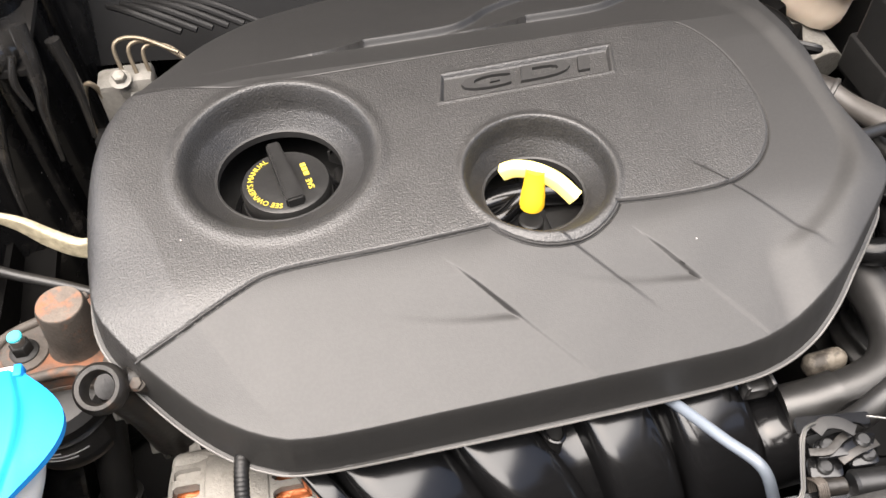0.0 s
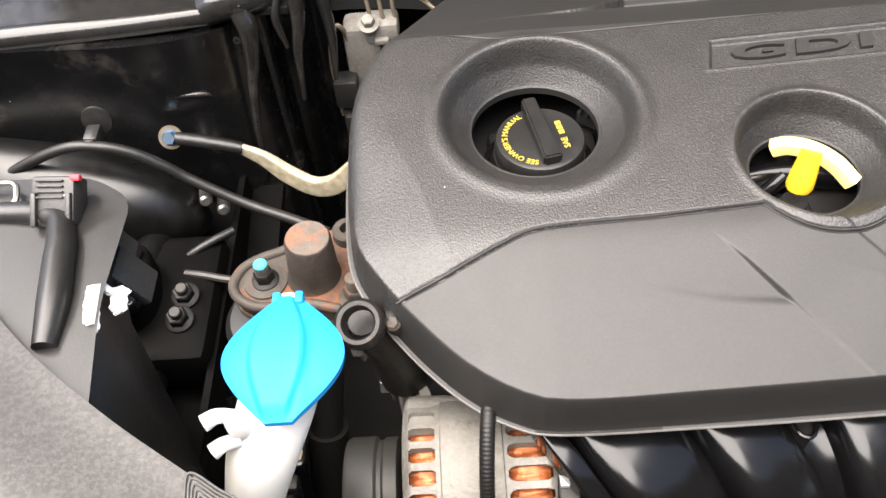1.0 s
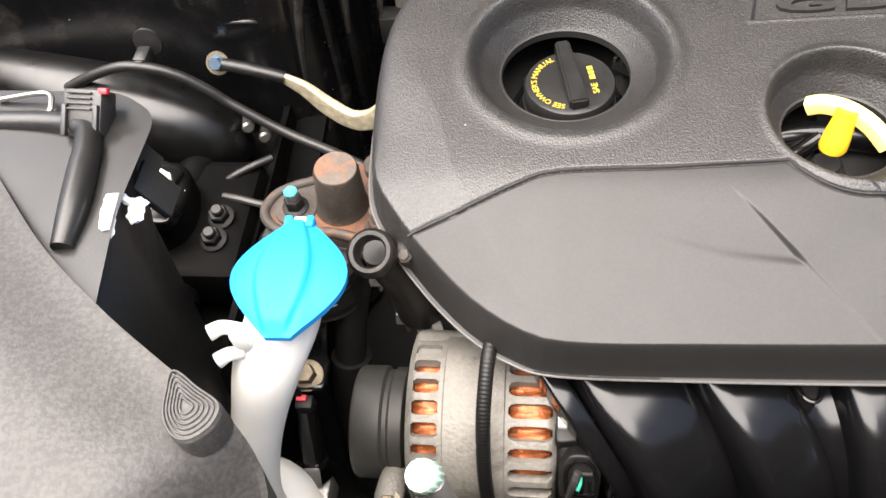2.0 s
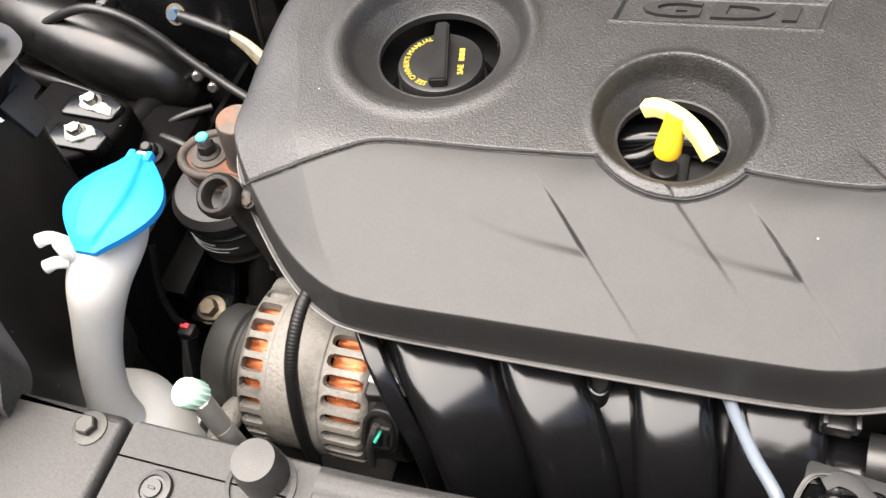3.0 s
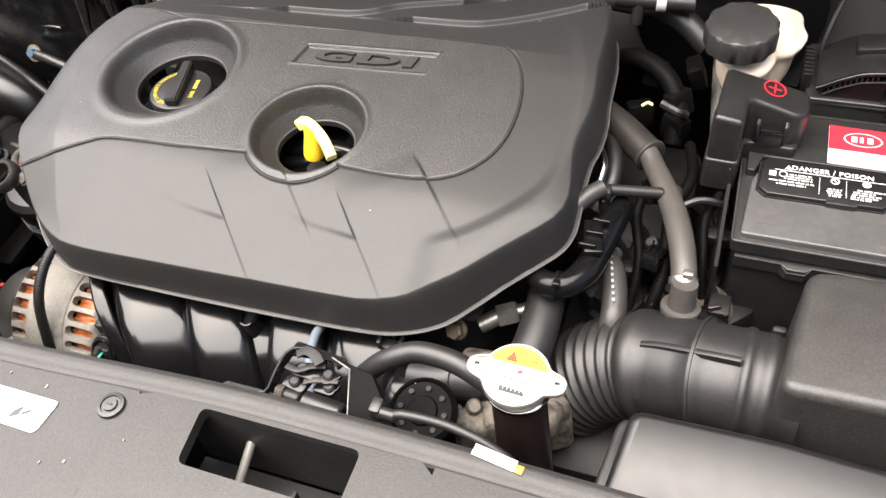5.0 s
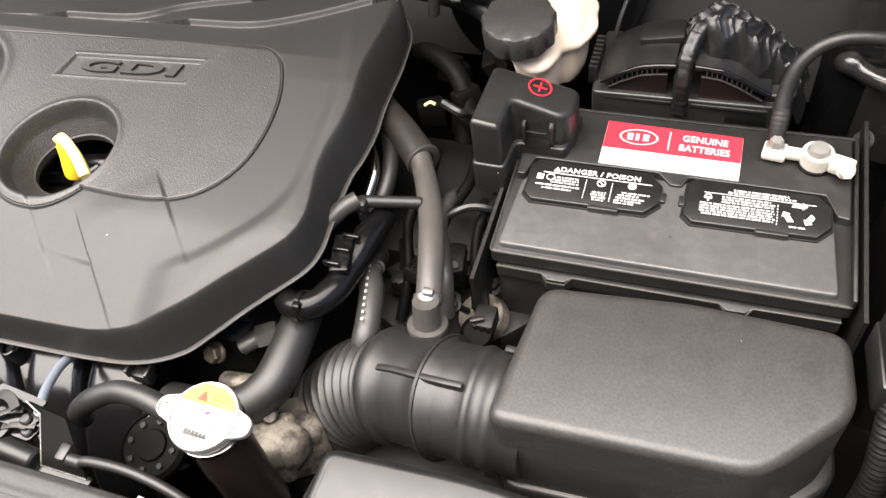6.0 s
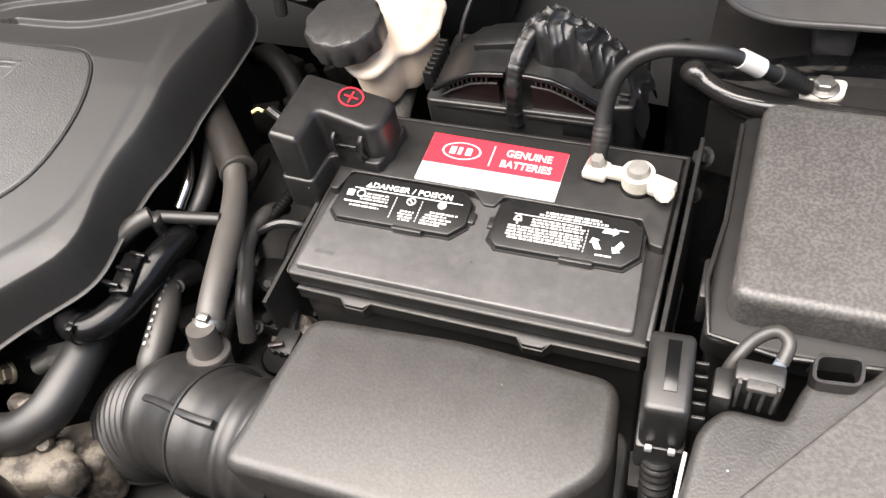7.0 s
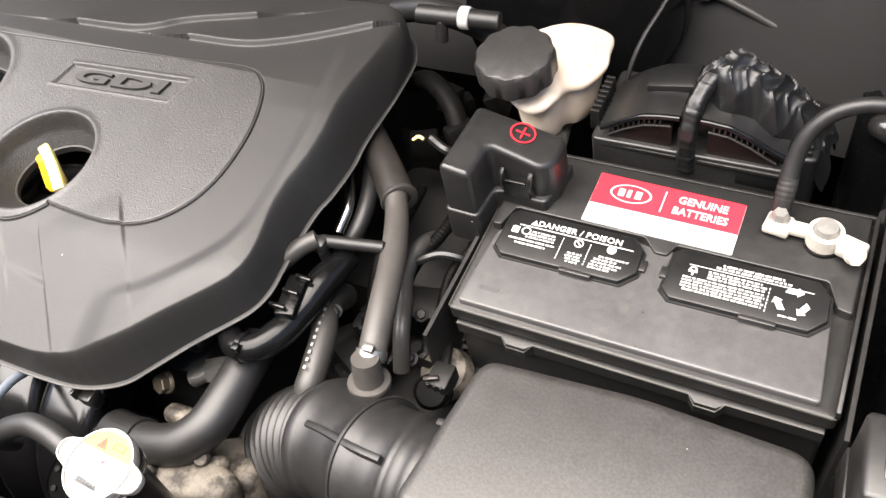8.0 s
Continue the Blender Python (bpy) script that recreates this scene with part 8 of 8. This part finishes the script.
part("block", box((-0.2275, 0.204, 0.6655), (0.024, 0.028, 0.034), 0.003), M["alu"], ps)
part("plug", box((-0.2315, 0.2515, 0.738), (0.014, 0.012, 0.014), 0.002), M["lamp_black"], ps)
part("wire_mark", box((-0.2335, 0.2535, 0.7460), (0.008, 0.005, 0.002), 0.0006), M["red_ink"], ps, "red wire ends")
solo("sensor_lead", tube([(-0.234, 0.255, 0.744), (-0.248, 0.260, 0.746), (-0.262, 0.275, 0.762), (-0.270, 0.300, 0.79)], 0.0035, 8), M["apron"], "thin black sensor lead", "wire")
lp = thing("low_pressure_line", "aluminium air-conditioning line with a ribbed hose", "pipe", (-0.15, 0.17, 0.74))
part("line", tube([(-0.150, 0.205, 0.74), (-0.152, 0.185, 0.755), (-0.154, 0.165, 0.755), (-0.154, 0.15, 0.74), (-0.15, 0.14, 0.70)], 0.0105, 16), M["alloy"], lp)
part("ribbed_hose", tube([(-0.225, 0.206, 0.660), (-0.240, 0.206, 0.662), (-0.254, 0.196, 0.660), (-0.268, 0.184, 0.65), (-0.28, 0.17, 0.63)], 0.0115, 18, 10, ribs=(0.0065, 0.16)), M["alu"], lp)
part("bolt", hex_bolt((-0.152, 0.170, 0.762), (0, -0.3, 1), 0.006), M["brass"], lp)

# ---- engine parts between cover and duct ----
cast = thing("water_outlet_casting", "oxidised aluminium castings below the intake duct", "engine casting", (0.36, 0.23, 0.70))
rng = random.Random(4)
lumps = (((0.372, 0.205, 0.812), (0.05, 0.035, 0.05), 20), ((0.392, 0.213, 0.822), (0.035, 0.028, 0.03), -15), ((0.345, 0.190, 0.815), (0.030, 0.026, 0.04), 10), ((0.332, 0.252, 0.822), (0.034, 0.016, 0.018), 5), ((0.385, 0.232, 0.79), (0.05, 0.05, 0.05), 30))
many("lump", [box(c, s, 0.008, Matrix.Rotation(radians(rz), 4, "Z") @ Matrix.Rotation(rng.uniform(-0.25, 0.25), 4, "X"), seg=3) for c, s, rz in lumps], M["cast_grime"], cast)
many("boss", [lathe([(0.006, 0), (0.0065, 0.006), (0.0045, 0.009)], (0.335 + 0.065 * rng.random(), 0.190 + 0.05 * rng.random(), 0.823 + 0.012 * rng.random()), (rng.uniform(-0.5, 0.5), -0.4, 1), 14) for k in range(7)], M["cast_grime"], cast)
fit_ = thing("fuel_fitting", "steel hex fitting and bolt beside the cover", "fitting", (0.335, 0.285, 0.80))
b = lathe([(0.0105, 0), (0.0105, 0.016), (0.009, 0.018)], (0.336, 0.290, 0.834), (0.9, 0.42, 0.15), 6)
rod((0.322, 0.281, 0.828), (0.338, 0.291, 0.835), 0.0075, bm=b)
rod((0.350, 0.2965, 0.837), (0.372, 0.307, 0.842), 0.0058, bm=b)
part("hex", b, M["steel"], fit_)
part("bolt", hex_bolt((0.306, 0.270, 0.832), (-0.2, -0.7, 0.6), 0.0080, 0.007, 1.2), M["brass"], fit_)
horn = thing("black_disc_cap", "black ribbed disc beside the latch", "cap", (0.318, 0.172, 0.83))
part("disc", lathe([(0.024, 0), (0.0265, 0.002), (0.0265, 0.008), (0.0235, 0.0105), (0.0225, 0.009), (0.012, 0.009), (0.011, 0.011), (0.0, 0.0112)], (0.312, 0.176, 0.852), (0.0, -0.25, 1), 44), M["apron"], horn)
many("stud", [lathe([(0.0022, 0), (0.0022, 0.0015)], (0.312 + 0.0175 * math.cos(a), 0.1735 + 0.0175 * math.sin(a) * 0.97, 0.861 + 0.0175 * math.sin(a) * 0.25), (0, -0.25, 1), 10) for a in [2 * math.pi * k / 8 for k in range(8)]], M["dark"], horn)
b = bmesh.new()
rng = random.Random(11)
gear = thing("transmission_case", "grimy transmission case below the hoses, colour darkened for shade", "transmission", (0.45, 0.40, 0.42))
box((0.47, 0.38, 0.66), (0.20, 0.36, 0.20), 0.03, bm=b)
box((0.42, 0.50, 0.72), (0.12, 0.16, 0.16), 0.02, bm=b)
# shade below the hoses is part of this colour
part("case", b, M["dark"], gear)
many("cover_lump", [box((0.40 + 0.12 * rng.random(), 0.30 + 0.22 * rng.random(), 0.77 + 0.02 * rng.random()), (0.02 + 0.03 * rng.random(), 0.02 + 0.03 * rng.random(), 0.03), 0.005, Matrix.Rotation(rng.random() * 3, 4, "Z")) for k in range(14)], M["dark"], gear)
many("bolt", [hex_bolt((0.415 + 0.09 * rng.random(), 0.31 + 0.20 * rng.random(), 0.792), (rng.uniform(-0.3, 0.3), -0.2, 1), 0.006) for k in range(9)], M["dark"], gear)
part("lump", lathe([(0.018, 0), (0.022, 0.004), (0.020, 0.016), (0.012, 0.022)], (0.505, 0.372, 0.790), (-0.2, -0.3, 1), 24), M["cast_grime"], gear)
for k, (p, s) in enumerate((((0.448, 0.395, 0.825), (0.022, 0.016, 0.026)), ((0.432, 0.375, 0.82), (0.018, 0.014, 0.022)), ((0.500, 0.425, 0.83), (0.026, 0.014, 0.014)), ((0.512, 0.352, 0.822), (0.018, 0.022, 0.018)))):
    c_ = thing("wiring_connector", "small black wiring connector on the transmission", "connector", (p[0], p[1], p[2] - s[2] / 2), "transmission connectors")
    bb = box(p, s, 0.002)
    for j in range(3):
        box((p[0] - s[0] * 0.3 + j * s[0] * 0.3, p[1] - s[1] / 2, p[2] + 0.002), (0.002, 0.002, s[2] * 0.8), 0.0004, bm=bb)
    part("shell", bb, M["lamp_black"], c_)
    part("lead", tube([p, (p[0] - 0.01, p[1] + 0.03, p[2] - 0.005), (p[0] - 0.03, p[1] + 0.07, p[2] - 0.03)], 0.004, 8), M["tape"], c_)
part("sensor_plug", lathe([(0.012, 0), (0.014, 0.003), (0.014, 0.024), (0.011, 0.028)], (0.503, 0.352, 0.800), (0.2, -0.45, 0.8), 24), M["apron"], gear, "black sensor plug")
part("red_mark", box((0.508, 0.345, 0.834), (0.012, 0.004, 0.003), 0.001, Matrix.Rotation(radians(25), 4, "Z")), M["dark_red"], gear, "dark red locking tab")
solo("loom_branch", tube([(0.452, 0.415, 0.858), (0.478, 0.432, 0.866), (0.500, 0.440, 0.858), (0.505, 0.46, 0.83)], 0.0036, 8), M["tape"], "thin black loom branch by the battery", "wire")
rear_c = thing("rear_connectors", "cluster of black connectors behind the engine cover", "connector", (0.42, 0.56, 0.82))
many("shell", [box((0.405 + 0.055 * rng.random(), 0.535 + 0.08 * rng.random(), 0.845 + 0.03 * rng.random()), (0.018 + 0.014 * rng.random(), 0.016, 0.026), 0.003, Matrix.Rotation(rng.random() * 3, 4, "Z") @ Matrix.Rotation(rng.uniform(-0.5, 0.5), 4, "X")) for k in range(7)], M["apron"], rear_c)
part("ring_mark", tube([(0.412, 0.528, 0.884), (0.417, 0.531, 0.886), (0.422, 0.530, 0.885)], 0.0014, 8), M["yellow"], rear_c, "yellow wire end")
part("leads", tube([(0.43, 0.53, 0.888), (0.448, 0.523, 0.885), (0.452, 0.54, 0.87), (0.44, 0.56, 0.85)], 0.0042, 8), M["tape"], rear_c)
solo("rear_hose", tube([(0.36, 0.62, 0.86), (0.395, 0.60, 0.885), (0.428, 0.575, 0.885), (0.445, 0.55, 0.865), (0.445, 0.53, 0.84)], 0.0095, 16), M["apron"], "black hose curving behind the engine cover", "hose")
solo("rear_pipe", tube([(0.30, 0.71, 0.87), (0.35, 0.70, 0.885), (0.42, 0.68, 0.885), (0.46, 0.66, 0.865)], 0.013, 14), M["rubber"], "black pipe along the firewall", "pipe")
cw = thing("cowl_hose", "thin black washer hose clipped along the cowl", "washer hose", (0.6, 0.80, 0.9))
part("hose", tube([(0.515, 0.770, 0.83), (0.530, 0.782, 0.862), (0.560, 0.792, 0.872), (0.594, 0.796, 0.873), (0.630, 0.792, 0.862), (0.665, 0.788, 0.848), (0.692, 0.788, 0.846), (0.715, 0.800, 0.868), (0.73, 0.81, 0.90)], 0.0042, 10), M["rubber_grey"], cw)
part("clip", box((0.594, 0.792, 0.874), (0.012, 0.010, 0.012), 0.002), M["steel"], cw)
tb_ = thing("tee_fitting", "black hose tee with a white band", "hose fitting", (0.40, 0.66, 0.88))
part("tee", join(rod((0.36, 0.655, 0.915), (0.44, 0.665, 0.91), 0.009), rod((0.385, 0.655, 0.912), (0.384, 0.65, 0.89), 0.006)), M["rubber"], tb_)
part("band", rod((0.402, 0.660, 0.913), (0.412, 0.661, 0.9125), 0.0105), M["label_white"], tb_, "white band")

for p, r in (((0.786, 0.570, 0.860), 0.0065), ((0.784, 0.540, 0.850), 0.0045)):
    fb = thing("fender_bolt", "dark bolt on the inner fender behind the battery", "bolt", p, "fender bolts")
    part("head", hex_bolt(p, (-0.6, -0.5, 0.6), r, r, 1.4), M["dark"], fb)

solo("reservoir_wire", tube([(0.590, 0.72, 0.95), (0.582, 0.690, 0.932), (0.572, 0.660, 0.915), (0.566, 0.640, 0.89), (0.562, 0.63, 0.85)], 0.0022, 8), M["lamp_black"], "thin black wire behind the brake reservoir", "wire")

# loose wiring between the cover and the battery
for pts, r in (([(0.462, 0.52, 0.85), (0.470, 0.47, 0.858), (0.458, 0.42, 0.852), (0.462, 0.37, 0.838), (0.455, 0.34, 0.81)], 0.0055), ([(0.430, 0.50, 0.858), (0.436, 0.455, 0.864), (0.430, 0.415, 0.856), (0.440, 0.375, 0.838), (0.438, 0.345, 0.81)], 0.0048),
               ([(0.500, 0.50, 0.845), (0.497, 0.46, 0.852), (0.488, 0.43, 0.848), (0.492, 0.395, 0.835), (0.498, 0.37, 0.81)], 0.0042)):
    solo("gearbox_loom", tube(pts, r, 12, 10, ribs=(0.0034, 0.07)), M["apron"], "black corrugated loom running down beside the battery", "wiring loom", group="gearbox looms")
for p, d in (((0.447, 0.392, 0.846), (-0.3, -0.5, 0.8)), ((0.421, 0.362, 0.858), (0.2, -0.6, 0.7)), ((0.486, 0.356, 0.832), (-0.2, -0.4, 0.9)), ((0.472, 0.398, 0.826), (0.3, -0.3, 0.9))):
    cb = thing("case_bolt", "small grimy bolt among the wiring", "bolt", p, "gearbox bolts")
    part("head", hex_bolt(p, d, 0.0042, 0.004, 1.4), M["dark"], cb)
    part("shank", rod(tuple(Vector(p) - Vector(d).normalized() * 0.03), p, 0.003), M["dark"], cb)
for c, rz in (((0.440, 0.432, 0.868), 20), ((0.452, 0.372, 0.850), -15)):
    cc = thing("loom_connector", "black ribbed plug joining two looms", "connector", c, "loom plugs")
    m_ = Matrix.Translation(c) @ Matrix.Rotation(radians(rz), 4, "Z") @ Matrix.Rotation(radians(-20), 4, "X")
    part("shell", join(bmesh.new(), box((0, 0, 0), (0.016, 0.024, 0.014), 0.002), m_), M["gloss"], cc)
    many("rib", [join(bmesh.new(), box((-0.005 + 0.005 * k, 0, 0.0075), (0.0016, 0.020, 0.002), 0.0004), m_) for k in range(3)], M["gloss"], cc)
